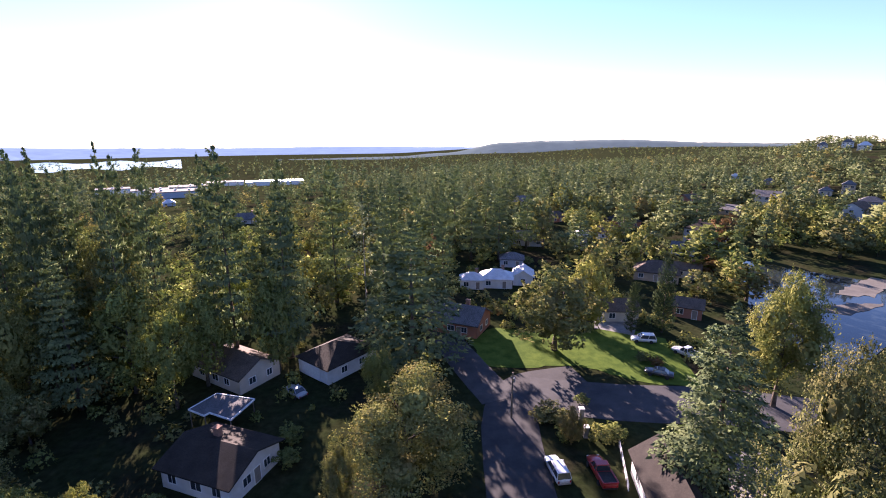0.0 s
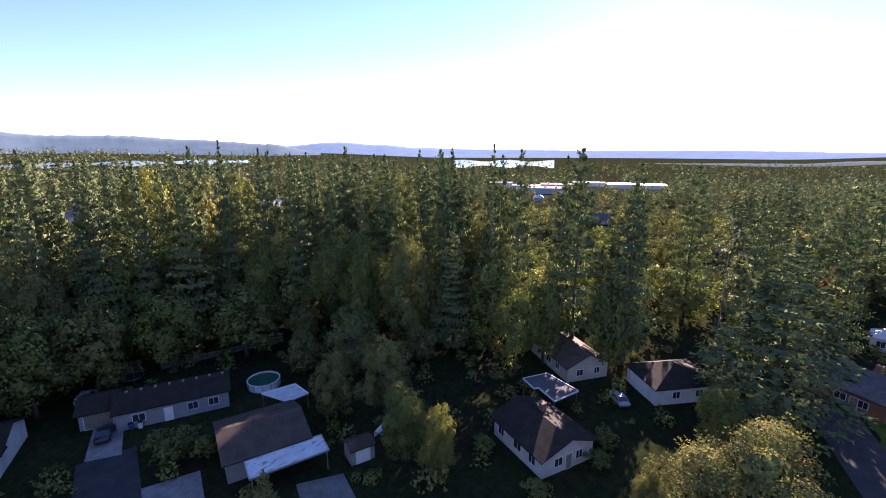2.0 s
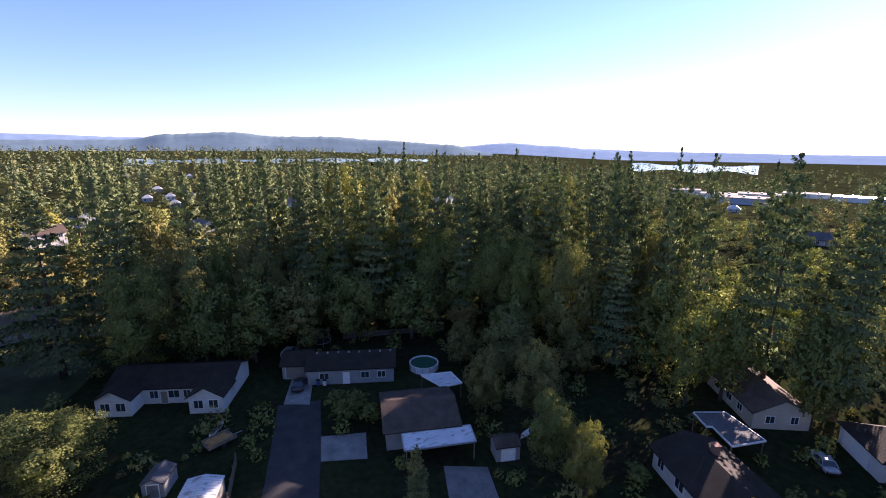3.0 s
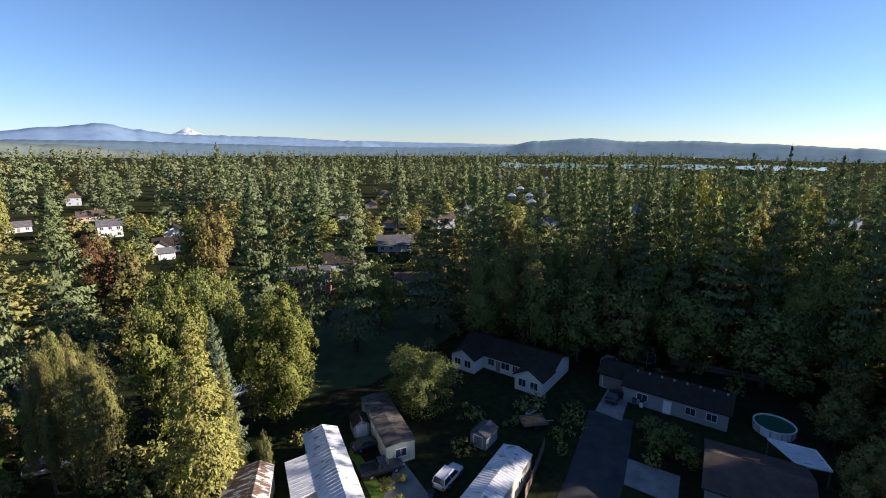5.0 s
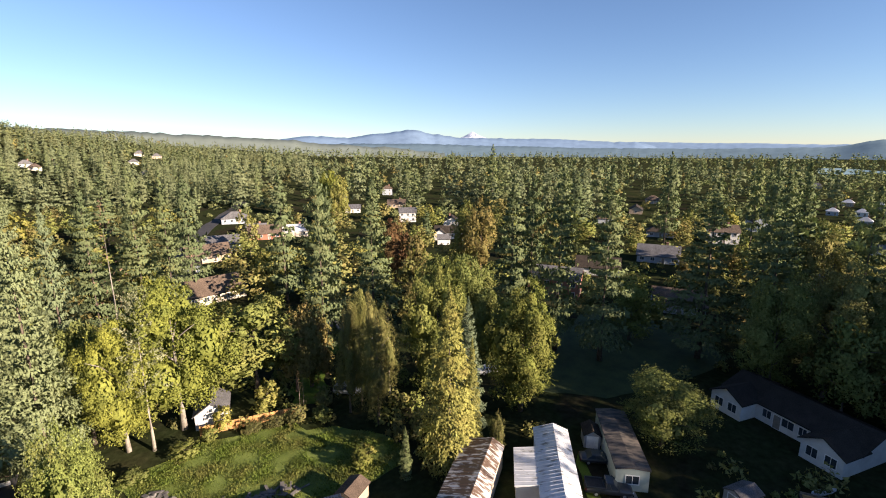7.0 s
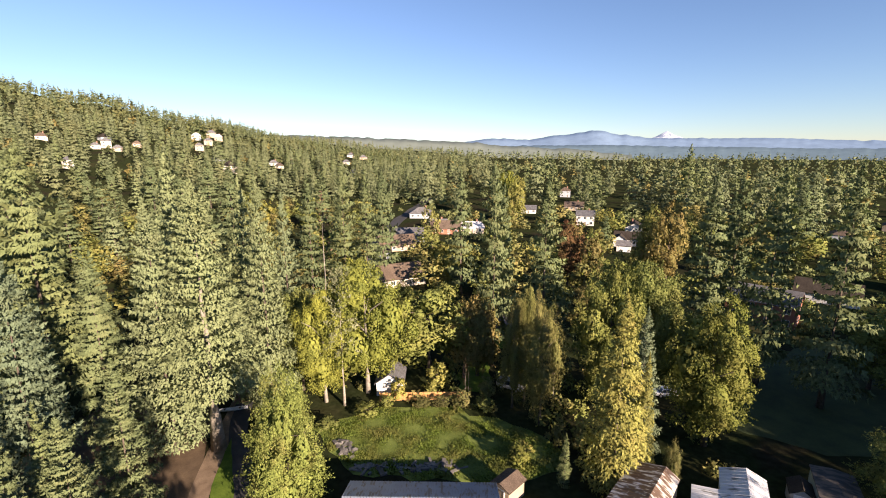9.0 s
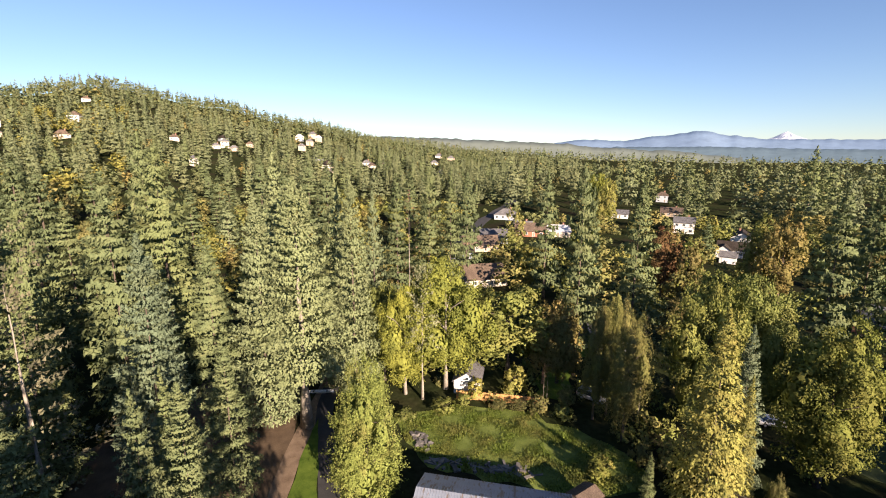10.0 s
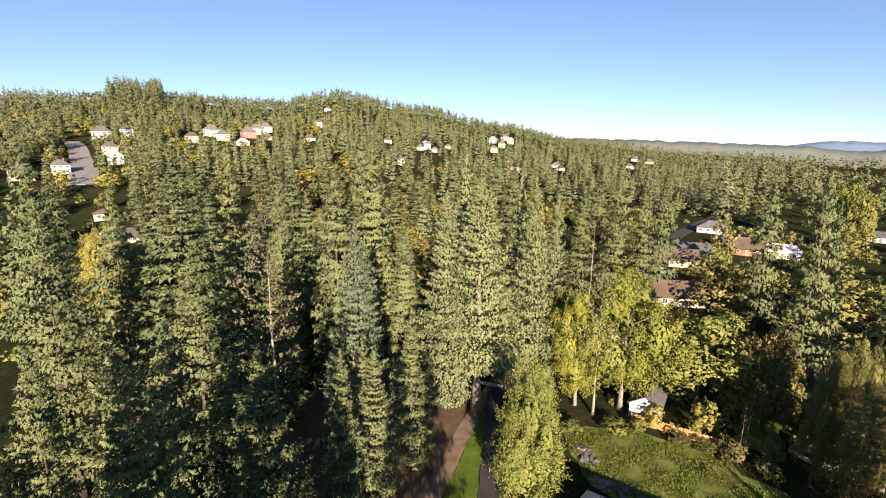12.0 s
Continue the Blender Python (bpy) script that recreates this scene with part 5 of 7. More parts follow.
# mobile homes
A = house(-32.1, -31.7, 29.3, 16.0, 5.0, 3.0, 0.9, "wall_beige", "roof_rust", "old mobile home with a rusty white metal roof", [("w", 0, 1.0, 1.0, 1.0), ("n", 3, 1.0, 1.2, 1.0)], over=0.15, name="mobile_home", category="mobile home", ridge=1.1)
ribs(A, 16.0, 5.0, 3.0, 0.9, 0.15, 0.55, MAT["roof_rust"], 1.1)
B = house(-41.3, -25.8, 40.6, 18.0, 4.3, 2.9, 0.8, "wall_white", "roof_white", "mobile home with a bright white metal roof", [("n", -5, 1.0, 1.2, 1.0), ("n", 0, 1.0, 1.2, 1.0), ("w", 0, 1.0, 1.2, 1.0)], over=0.2, name="mobile_home", category="mobile home", ridge=0.3)
ribs(B, 18.0, 4.3, 2.9, 0.8, 0.2, 0.6, MAT["roof_white"], 0.3)
B2 = house(-40.2, -29.3, 40.6, 6.6, 3.0, 2.5, 0.35, "wall_white", "roof_white", "white metal roofed addition to a mobile home", [], [("s", 0, 1.0, 2.0, DOOR_PAINT)], over=0.2, name="mobile_home_addition", category="addition", ridge=1.2)
ribs(B2, 6.6, 3.0, 2.5, 0.35, 0.2, 0.6, MAT["roof_white"], 1.2)
house(-53.7, -24.4, 40.2, 12.8, 3.9, 2.9, 0.22, "wall_green", "roof_moss", "old pale green mobile home with worn flat roof", [("e", 0, 1.0, 1.5, 1.1), ("n", -3, 1.1, 1.1, 0.9), ("n", 2, 1.1, 1.1, 0.9)], [("n", 4.4, 0.9, 2.0, DOOR_PAINT)], over=0.12, name="mobile_home", category="mobile home")
Dm = house(-44.4, -7.6, -17, 15.0, 3.8, 2.9, 0.4, "wall_beige", "roof_white", "beige single-wide mobile home with ribbed white roof", [("n", -4, 1.0, 1.2, 0.9), ("n", 0, 1.0, 1.0, 0.9), ("w", 0, 1.0, 1.2, 0.9)], over=0.1, name="mobile_home", category="mobile home")
ribs(Dm, 15.0, 3.8, 2.9, 0.4, 0.1, 0.42, MAT["roof_light"])

# sheds, barn, cabin
BARN = house(-11.4, -39.4, -21, 16.0, 7.0, 3.2, 1.1, "wall_grey", "roof_barn", "long barn with a corrugated metal roof", [], [("n", 2, 3.0, 2.4, WOOD)], over=0.3, name="barn", category="barn")
ribs(BARN, 16.0, 7.0, 3.2, 1.1, 0.3, 0.33, MAT["roof_barn"])
house(-15.6, -70.6, -109 + 180, 5.4, 4.4, 2.4, 1.5, "wall_white", "roof_grey", "small white cabin with a steep grey roof", [("e", 0, 2.6, 0.5, 0.5), ("w", 0, 2.6, 0.5, 0.5)], [("e", 0.8, 0.9, 1.9, DOOR_PAINT)], name="cabin", category="cabin", over=0.3)
house(-48.0, -84.5, 150, 11.0, 7.5, 2.7, 1.5, "wall_grey", "roof_grey", "grey house with a grey roof beside a lawn", SIDE4, [("s", 1.8, 1.0, 2.05, TRIM)])
house(-53.6, -28.6, 40, 2.6, 2.2, 1.9, 0.7, "wall_grey", "roof_dark", "small garden shed with white trimmed doors", [], [("e", 0, 1.4, 1.7, TRIM)], name="garden_shed", category="shed", over=0.15)
house(-56.2, -10.6, -20, 3.2, 2.5, 1.8, 0.6, "wall_grey", "roof_grey", "small grey metal garden shed", [], [("e", 0, 1.3, 1.7, GALV)], name="garden_shed", category="shed", over=0.1)
house(-22.6, -41.0, 25, 3.0, 2.4, 2.1, 0.5, "wall_tan", "roof_brown", "small tan shed beside the meadow", [], [("e", 0, 1.0, 1.8, WOOD)], name="garden_shed", category="shed", over=0.2)
house(-43.6, 30.0, 75, 3.2, 2.6, 2.0, 0.6, "wall_grey", "roof_brown", "low shed with a white front beside a yard", [], [("s", 0, 1.8, 1.7, TRIM)], name="garden_shed", category="shed", over=0.15)


def flat_cover(name, corners, z, posts, mat, edge, label):
    """A flat roof on posts, with a trim round its edge."""
    cx, cy = sum(c[0] for c in corners) / len(corners), sum(c[1] for c in corners) / len(corners)
    ob = thing(name, cx, cy, 0, 0, label, "patio roof")
    local = [(x - cx, y - cy) for x, y in corners]
    bm = bmesh.new()
    slab(bm, [(x, y, z) for x, y in local], 0.14)
    part("roof", bm, mat, ob)
    for (x0, y0), (x1, y1) in zip(local, local[1:] + local[:1]):
        bm = bmesh.new()
        d = Vector((x1 - x0, y1 - y0, 0))
        box(bm, 0, d.length, -0.07, 0.07, z - 0.15, z + 0.07)
        o = part("edge_trim", bm, edge, ob)
        o.matrix_local = pose(x0, y0, 0, 0, 0, math.degrees(math.atan2(d.y, d.x)))
    for i in posts:
        bm = bmesh.new()
        x, y = local[i][0] * 0.95, local[i][1] * 0.95
        box(bm, x - 0.06, x + 0.06, y - 0.06, y + 0.06, 0, z - 0.14)
        part("post", bm, WOOD, ob)
    PLACES.append((cx, cy, 3.5, z))


flat_cover("patio_roof", [(-36.4, 57.4), (-33.4, 55.9), (-33.0, 56.6), (-29.2, 54.9), (-28.0, 60.0), (-34.4, 61.6)], 2.9, (0, 1, 3, 4, 5), MAT["roof_grey"], TRIM, "flat grey patio roof with white edge trim")
flat_cover("carport", [(-63.6, 26.4), (-58.6, 28.0), (-58.4, 31.4), (-62.4, 31.4)], 2.6, (0, 1, 2, 3), MAT["roof_white"], TRIM, "white metal carport roof behind a house")
flat_cover("carport", [(-50.0, 17.8), (-47.8, 27.0), (-44.4, 26.0), (-46.6, 16.9)], 2.7, (2, 3), MAT["roof_white"], GALV, "pale metal awning along a house")

# bearing, distance, width, depth and look of the flat-roofed buildings of the town
TOWN = [(20.2, 820, 90, 26, "wall_white", "roof_light", "long white flat-roofed warehouse near the river"), (30.5, 560, 46, 22, "wall_blue", "roof_grey", "pale flat-roofed store in the town"), (32.8, 640, 38, 20, "wall_white", "roof_grey", "white flat-roofed store in the town"),
        (29.0, 720, 52, 24, "wall_beige", "roof_grey", "beige flat-roofed building in the town"), (25.5, 900, 60, 26, "wall_white", "roof_grey", "white flat-roofed building in the town"), (36.0, 780, 40, 22, "wall_white", "roof_grey", "white flat-roofed building near the river")]
for ta, td, tw, _, _, _, _ in TOWN:
    PLACES.append((-td * math.sin(radians(ta)), td * math.cos(radians(ta)), tw * 0.6, 9))
PLACES.append((112, 116, 26, 0.5))
PLACES.append((88, 100, 10, 0.5))
PLACES.append((-70.2, 29.8, 4.5, 1.2))
PLACES.append((-66, -38, 10, 0.5))


# ---- trees that fill the blocks between the houses, and the woods beyond ----
SIGHT = []     # (bearing, half width in degrees, distance, height) of what shows between the trees


def bearing(x, y):
    a = math.degrees(math.atan2(-x, y))
    return a + 360 if a < -60 else a


for hx, hy, hr, hz in PLACES:
    hd = math.hypot(hx, hy)
    if (hx, hy) in UNSEEN:
        continue
    SIGHT.append((bearing(hx, hy), math.degrees(hr * 0.8 / hd), hd, ground_height(hx, hy), hz))


def free(x, y, r, h):
    """Whether a tree fits: clear of houses and trees, and of the view of the houses behind it."""
    d, a = math.hypot(x, y), bearing(x, y)
    for hx, hy, hr, _ in PLACES:
        if (hx - x) ** 2 + (hy - y) ** 2 < (hr + r * 0.7) ** 2:
            return False
    for tx, ty, tr in TREES:
        if (tx - x) ** 2 + (ty - y) ** 2 < ((tr + r) * 0.62) ** 2:
            return False
    top = (ground_height(x, y) + h - 40) / d
    for sa, sw, sd, sb, sz in SIGHT:
        if d < sd and abs(a - sa) < sw + math.degrees(r * 0.8 / d) and top > (sb + sz * 0.4 - 40) / sd:
            return False
    return True


def skyline(a):
    """How high treetops may stand above the level, in degrees, by bearing."""
    return lerp_table(a, [(-60, -1.0), (-30, -3.5), (0, -3.0), (20, -2.2), (60, -0.6), (100, -0.8), (150, -0.6), (170, 0.0), (240, 2.0)])


def groves(x, y):
    """Where the conifers stand together (above nought) and where the yards and low trees lie between them."""
    return noise.noise(Vector((x / 70, y / 70, 4.0))) + 0.6 * noise.noise(Vector((x / 27, y / 27, 9.0)))


def wood_kind(a, x, y):
    q = random.random()
    if a > 185:
        return "fir" if q < 0.72 else "spruce" if q < 0.8 else "broad_olive" if q < 0.9 else "broad_green"
    if groves(x, y) > random.gauss((0.3 if math.hypot(x, y) < 170 else 0.16) if a > 0 else 0.3, 0.1):
        return "fir" if q < 0.9 else "spruce"
    return "broad_olive" if q < 0.32 else "broad_green" if q < 0.62 else "broad_lime" if q < 0.78 else "broad_yellow" if q < 0.82 else "broad_orange" if q < 0.90 else "broad_red" if q < 0.91 else "fir"


def fill(number, a0, a1, d0, d1, low, high, pick=wood_kind, cap=0.0):
    """Scatters trees over a sector where they fit."""
    placed = 0
    for _ in range(number * 12):
        if placed >= number:
            break
        a = random.uniform(a0, a1)
        d = math.sqrt(random.uniform(d0 ** 2, d1 ** 2))
        placed += scatter(a, d, low, high, pick(a, -d * math.sin(radians(a)), d * math.cos(radians(a))), cap)


def scatter(a, d, low, high, kind, cap):
    x, y = -d * math.sin(radians(a)), d * math.cos(radians(a))
    h = random.uniform(low, high) * (1 if kind in ("fir", "spruce") else 0.42)
    h = min(h, 40 + d * math.tan(radians(skyline(a) + cap)) - ground_height(x, y) - random.uniform(0, 11))
    if h < 5:
        return 0
    r = h * random.uniform(0.13, 0.19) if kind in ("fir", "spruce") else h * random.uniform(0.3, 0.42)
    if free(x, y, r, h):
        (tree if d < 112 else far_tree)(kind, x, y, h, r)
        return 1
    return 0


fill(8, 20, 75, 72, 100, 18, 30)
fill(8, 196, 240, 60, 100, 18, 34, lambda a, x, y: "fir", -6.0)
fill(50, 186, 240, 98, 270, 16, 30, lambda a, x, y: random.choice(("fir", "fir", "spruce", "broad_olive")))
fill(75, -46, 240, 98, 170, 16, 34)
fill(130, -46, 240, 170, 275, 15, 36)
fill(70, -46, 2, 130, 300, 14, 26, lambda a, x, y: random.choice(("broad_olive", "broad_green", "broad_lime", "broad_olive", "fir")))


WOOD_FORMS = {}


def wood_form(kinds, level):
    """Small crowns of one metre's height and radius for the far woods: corners and outward directions."""
    if (kinds, level) not in WOOD_FORMS:
        made = []
        for i in range(5):
            if kinds == "conifer":
                n, t, sz = ((40, 4, 1.15), (20, 3, 2.1), (8, 2, 3.6))[level]
                q, o = conifer_crown(30.0, 6.0, n, t, (0.08, 0.14)[i % 2] if level < 2 else 0.25, 0.35, 0.14, (0.9, 0.8, 1.0, 0.85, 0.9)[i], sz, 0.08, 44, 0.05, 0.2, 0.15, 0.1, 0.18, 0.34, 0.95, (300, 62, 16)[level], (1.25, 1.25, 1.15)[level])
                q = q / np.array([6.0, 6.0, 30.0])
            else:
                n, c, sz = ((150, 26, 1.5), (44, 12, 2.4), (12, 6, 4.2), (430, 40, 0.85))[level]
                q, o = broad_crown(15.0, 5.0, n, c, 0.05, sz, 6, 0.2, 0.22, 0.58, 0, 0.75)
                q = q / np.array([5.0, 5.0, 15.0])
            made.append((q, o))
        WOOD_FORMS[kinds, level] = made
    return WOOD_FORMS[kinds, level]


def wood_stuff(name, label, mat, near, far, number, level, kinds, a0=-50, a1=243, low=14, high=36, mixed=True):
    """Far woods: many small trees, one object a colour."""
    forms, parts, away = wood_form(kinds, level), [], []
    done = 0
    for _ in range(number * 6):
        if done >= number:
            break
        a = random.uniform(a0, a1)
        d = math.sqrt(random.uniform(near ** 2, far ** 2))
        x, y = -d * math.sin(radians(a)), d * math.cos(radians(a))
        if mixed and (groves(x, y) > random.gauss(0.12, 0.14)) == (kinds == "broad"):
            continue
        if any((hx - x) ** 2 + (hy - y) ** 2 < (hr + 3) ** 2 for hx, hy, hr, _ in PLACES):
            continue
        z = ground_height(x, y)
        h = random.uniform(low, high) * (0.6 if mixed and a > 165 else 1) if kinds == "conifer" else random.uniform(7, 14)
        h = min(h, 40 + d * math.tan(radians(skyline(a) + (1.3 if a < 165 else 9))) - z - random.uniform(0, 7))
        if a < 5:
            h = max(h, random.uniform(6, 11))
        if h < 5:
            continue
        top = (z + h - 40) / d
        if any(d < sd and abs(a - sa) < sw + 0.15 and top > (sb + sz * (0.45 if sd < 330 else 0.85) - 40) / sd for sa, sw, sd, sb, sz in SIGHT):
            continue
        done += 1
        r = h * (random.uniform(0.19, 0.30) if kinds == "conifer" else random.uniform(0.36, 0.55))
        q, o = forms[random.randrange(5)]
        t = random.random() * 6.283
        turned = np.array([[math.cos(t), math.sin(t), 0], [-math.sin(t), math.cos(t), 0], [0, 0, 1]])
        parts.append((q @ turned) * np.array([r, r, h]) + np.array([x, y, z]))
        away.append(o @ turned)
    ob = link(name, quads(name, np.concatenate(parts), 3, 0.85, np.concatenate(away)), mat)
    return tagged(ob, label, "trees", kind="stuff")


for kind, corners in FAR.items():
    me = quads("trees", np.concatenate([c for c, _ in corners]), 3, 0.78, np.concatenate([o for _, o in corners]))
    me.materials.append(BARK if kind == "trunks" else LEAF[kind])
    tagged(link("trunks" if kind == "trunks" else "trees", me, None), "trunks of trees between the houses" if kind == "trunks" else TREE_WORDS[kind][1].replace(" tree ", " trees ") + ", farther off", "trees", kind="stuff")

for mat, kd, label, share in (("woods", "conifer", "green conifers of the far woods", 0.50), ("spruce", "conifer", "sunlit light green conifers of the far woods", 0.08), ("fir", "conifer", "dark conifers of the far woods", 0.30),
                              ("woods_green", "broad", "olive green broadleaf trees of the far woods", 1.0), ("woods_yellow", "broad", "yellowing autumn trees of the far woods", 0.15), ("broad_orange", "broad", "orange autumn trees of the far woods", 0.04)):
    wood_stuff("woods", label, LEAF[mat], 262, 480, int(420 * share), 0, kd)
    wood_stuff("woods", label, LEAF[mat], 480, 950, int(1150 * share), 1, kd)
    wood_stuff("woods", label, LEAF[mat], 950, 2600, int(2400 * share), 2, kd)

# low trees of the yards, between the houses
for mat, label, number in (("broad_green", "low green trees of the yards", 150), ("broad_olive", "low olive trees of the yards", 150), ("broad_lime", "low yellow-green trees of the yards", 70), ("broad_orange", "low orange-brown trees of the yards", 40)):
    wood_stuff("yard_trees", label, LEAF[mat], 104, 265, number, 3, "broad", -46, 200, mixed=False)

# the wooded hillside beyond the pond and the low town beside it
for near, far, greens, firs, level, a0, a1 in ((160, 300, 150, 50, 0, -27, 6), (225, 300, 90, 30, 0, -50, -27), (300, 520, 360, 150, 0, -50, 6), (520, 1000, 700, 380, 1, -50, 6)):
    wood_stuff("woods", "olive green broadleaf trees on the hillside", LEAF["woods_green"], near, far, greens, level, "broad", a0, a1, mixed=False)
    wood_stuff("woods", "dark green conifers on the hillside", LEAF["woods"], near, far, firs, level, "conifer", a0, a1, 12, 24, False)
# the closed woods on the hill
wood_stuff("woods", "dense green conifers covering the hill", LEAF["woods"], 300, 560, 600, 0, "conifer", 160, 243, 14, 24, False)
wood_stuff("woods", "dark green conifers covering the hill", LEAF["fir"], 320, 560, 220, 0, "conifer", 160, 243, 14, 25, False)
wood_stuff("woods", "green conifers along the crest of the hill", LEAF["woods"], 560, 1050, 2500, 1, "conifer", 155, 243, 11, 19, False)

wood_stuff("woods", "green conifers below the crest of the hill", LEAF["fir"], 640, 812, 600, 1, "conifer", 165, 243, 11, 18, False)
wood_stuff("woods", "olive broadleaf trees below the crest of the hill", LEAF["woods_green"], 620, 812, 700, 1, "broad", 165, 243, mixed=False)
wood_stuff("woods", "yellow-green broadleaf trees on the hillside", LEAF["broad_lime"], 300, 620, 250, 0, "broad", 205, 243, mixed=False)
wood_stuff("woods", "tall dark firs on the crest of the hill", LEAF["fir"], 700, 800, 60, 0, "conifer", 225, 229.5, 26, 34, False)


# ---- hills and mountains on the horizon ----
# Distance haze is put into the base colour, with a faint glow added.
def painted_haze(name, colour, glow):
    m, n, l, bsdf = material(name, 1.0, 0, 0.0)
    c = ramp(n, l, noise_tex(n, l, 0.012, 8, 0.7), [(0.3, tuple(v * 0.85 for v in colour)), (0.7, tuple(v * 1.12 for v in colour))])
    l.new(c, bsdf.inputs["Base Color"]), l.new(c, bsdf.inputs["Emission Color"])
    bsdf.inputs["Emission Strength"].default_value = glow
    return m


def ridge(name, dist, table, mat, label, rough=0.10):
    """A range of hills at a distance: its skyline, in degrees above the level, by bearing."""
    a0, a1 = table[0][0], table[-1][0]
    n = int((a1 - a0) * 6)
    bm = bmesh.new()
    rows = []
    for i in range(n + 1):
        a = a0 + (a1 - a0) * i / n
        e = lerp_table(a, table)
        crest = rough * noise.noise(Vector((a * 1.3, dist * 0.01, 0))) + rough * 0.35 * noise.noise(Vector((a * 9, dist * 0.01, 3)))
        top = 40 + dist * math.tan(radians(e))
        ca, sa = math.cos(radians(a)), -math.sin(radians(a))
        line = []
        for d, f in ((dist * 0.80, -0.15), (dist * 0.86, 0.30), (dist * 0.92, 0.62), (dist * 0.97, 0.88), (dist, 1.0), (dist * 1.06, 0.2)):
            z = -90 + (top + 90) * max(0, f) + (dist * math.tan(radians(crest)) if f == 1.0 else 0)
            line.append(bm.verts.new((sa * d, ca * d, z)))
        rows.append(line)
    for p, q in zip(rows, rows[1:]):
        for k in range(len(p) - 1):
            bm.faces.new((p[k], p[k + 1], q[k + 1], q[k]))
    return tagged(part(name, bm, mat, smooth=True), label, "hills", kind="structure")


# hill and snow colours with the haze of their distance painted in
FAR_HAZE = painted_haze("far_hills_haze", (0.13, 0.19, 0.27), 0.26)
MID_HAZE = painted_haze("mid_hills_haze", (0.088, 0.13, 0.158), 0.26)
NEAR_HAZE = painted_haze("hazy_wooded_hill", (0.075, 0.10, 0.105), 0.25)
WOOD_HAZE = painted_haze("hazy_green_hills", (0.120, 0.140, 0.122), 0.28)
SNOW_HAZE = painted_haze("snow", (0.30, 0.335, 0.40), 0.26)
ridge("backdrop", 4300, [(112, 0.2), (116, 1.0), (127, 1.45), (136, 1.6), (139, 2.0), (142, 2.55), (146, 2.1), (150, 1.6), (154, 1.75), (160, 1.1), (166, 0.6)], FAR_HAZE, "mountain range tinted with blue haze on the horizon")
ridge("backdrop", 4500, [(40, -1.2), (45, -0.5), (51, 0.0), (56, 0.3), (63, -0.2), (72, 0.3), (90, 0.5), (98, 0.6), (106, 0.8), (116, 1.0), (122, 0.8)], FAR_HAZE, "pale hills tinted with blue haze far across the river", 0.05)
ridge("backdrop", 4650, [(-14, -1.0), (0, -0.75), (12, -0.62), (24, -0.7), (36, -0.6), (50, -0.3), (60, -0.6)], FAR_HAZE, "pale haze-tinted land far beyond the river", 0.04)
ridge("backdrop", 3300, [(58, -0.9), (64, 0.1), (72, 0.55), (78, 0.9), (84, 0.88), (88.5, 1.28), (94.5, 1.0), (98.5, 0.35), (108, 0.25), (120, 0.35), (130, 0.6), (142, 0.9), (150, 0.9), (158, 0.5)], MID_HAZE, "wooded ridge tinted with blue-green haze across the river")
ridge("backdrop", 2900, [(-42, -0.5), (-37, -0.45), (-30, -0.3), (-21, 0.03), (-12, -0.1), (-8, -0.25), (0, -1.5), (6, -1.9), (20, -2.1)], NEAR_HAZE, "haze-tinted wooded hill beyond the town", 0.06)
ridge("backdrop", 2450, [(138, -0.2), (146, 0.5), (152, 0.82), (158, 1.38), (166, 1.72), (173, 2.0), (180, 2.15), (187, 1.8), (194, 1.0)], WOOD_HAZE, "low haze-tinted wooded hills behind the neighbourhood", 0.12)
bm = bmesh.new()
peak_a, peak_d = 134.6, 4750
px, py = -peak_d * math.sin(radians(peak_a)), peak_d * math.cos(radians(peak_a))
rings = []
for k, (rr, zz) in enumerate(((270, 110), (205, 138), (150, 160), (104, 180), (66, 199), (36, 215), (14, 228), (4, 233))):
    rings.append([bm.verts.new((px + rr * math.cos(i * math.pi / 14) * (1 + random.uniform(-0.1, 0.1)), py + rr * math.sin(i * math.pi / 14) * (1 + random.uniform(-0.1, 0.1)), zz + rr * random.uniform(-0.06, 0.05))) for i in range(28)])
for p, q in zip(rings, rings[1:]):
    for i in range(28):
        bm.faces.new((p[i], p[(i + 1) % 28], q[(i + 1) % 28], q[i]))
bm.faces.new(rings[-1])
tagged(part("backdrop", bm, SNOW_HAZE), "haze-tinted snow-capped peak far behind the hills", "mountain", kind="structure")


# ---- vehicles ----
def paint(name, colour, rough=0.3):
    m, n, l, bsdf = material(name, rough, 0.1, 0.5)
    dirt = ramp(n, l, noise_tex(n, l, 3.0, 5), [(0.35, tuple(v * 0.82 for v in colour)), (0.7, colour)])
    l.new(dirt, bsdf.inputs["Base Color"])
    bsdf.inputs["Coat Weight"].default_value = 0.5
    return m


PAINT = {"white": paint("white_car_paint", (0.72, 0.73, 0.74)), "red": paint("red_car_paint", (0.42, 0.028, 0.030)), "dark": paint("dark_car_paint", (0.030, 0.034, 0.042)), "silver": paint("silver_car_paint", (0.36, 0.38, 0.40)), "orange": paint("orange_machine_paint", (0.48, 0.085, 0.030))}
LAMP_CLEAR = surface("headlight_glass", (0.55, 0.57, 0.6), (0.7, 0.72, 0.75), 4, 0.15, relief=0)
LAMP_RED = surface("tail_light", (0.30, 0.02, 0.02), (0.42, 0.03, 0.03), 4, 0.25, relief=0)
POOL_WATER, _n, _l, _b = material("pool_water", 0.04, 0, 0.6)
_b.inputs["Base Color"].default_value = (0.020, 0.105, 0.070, 1)


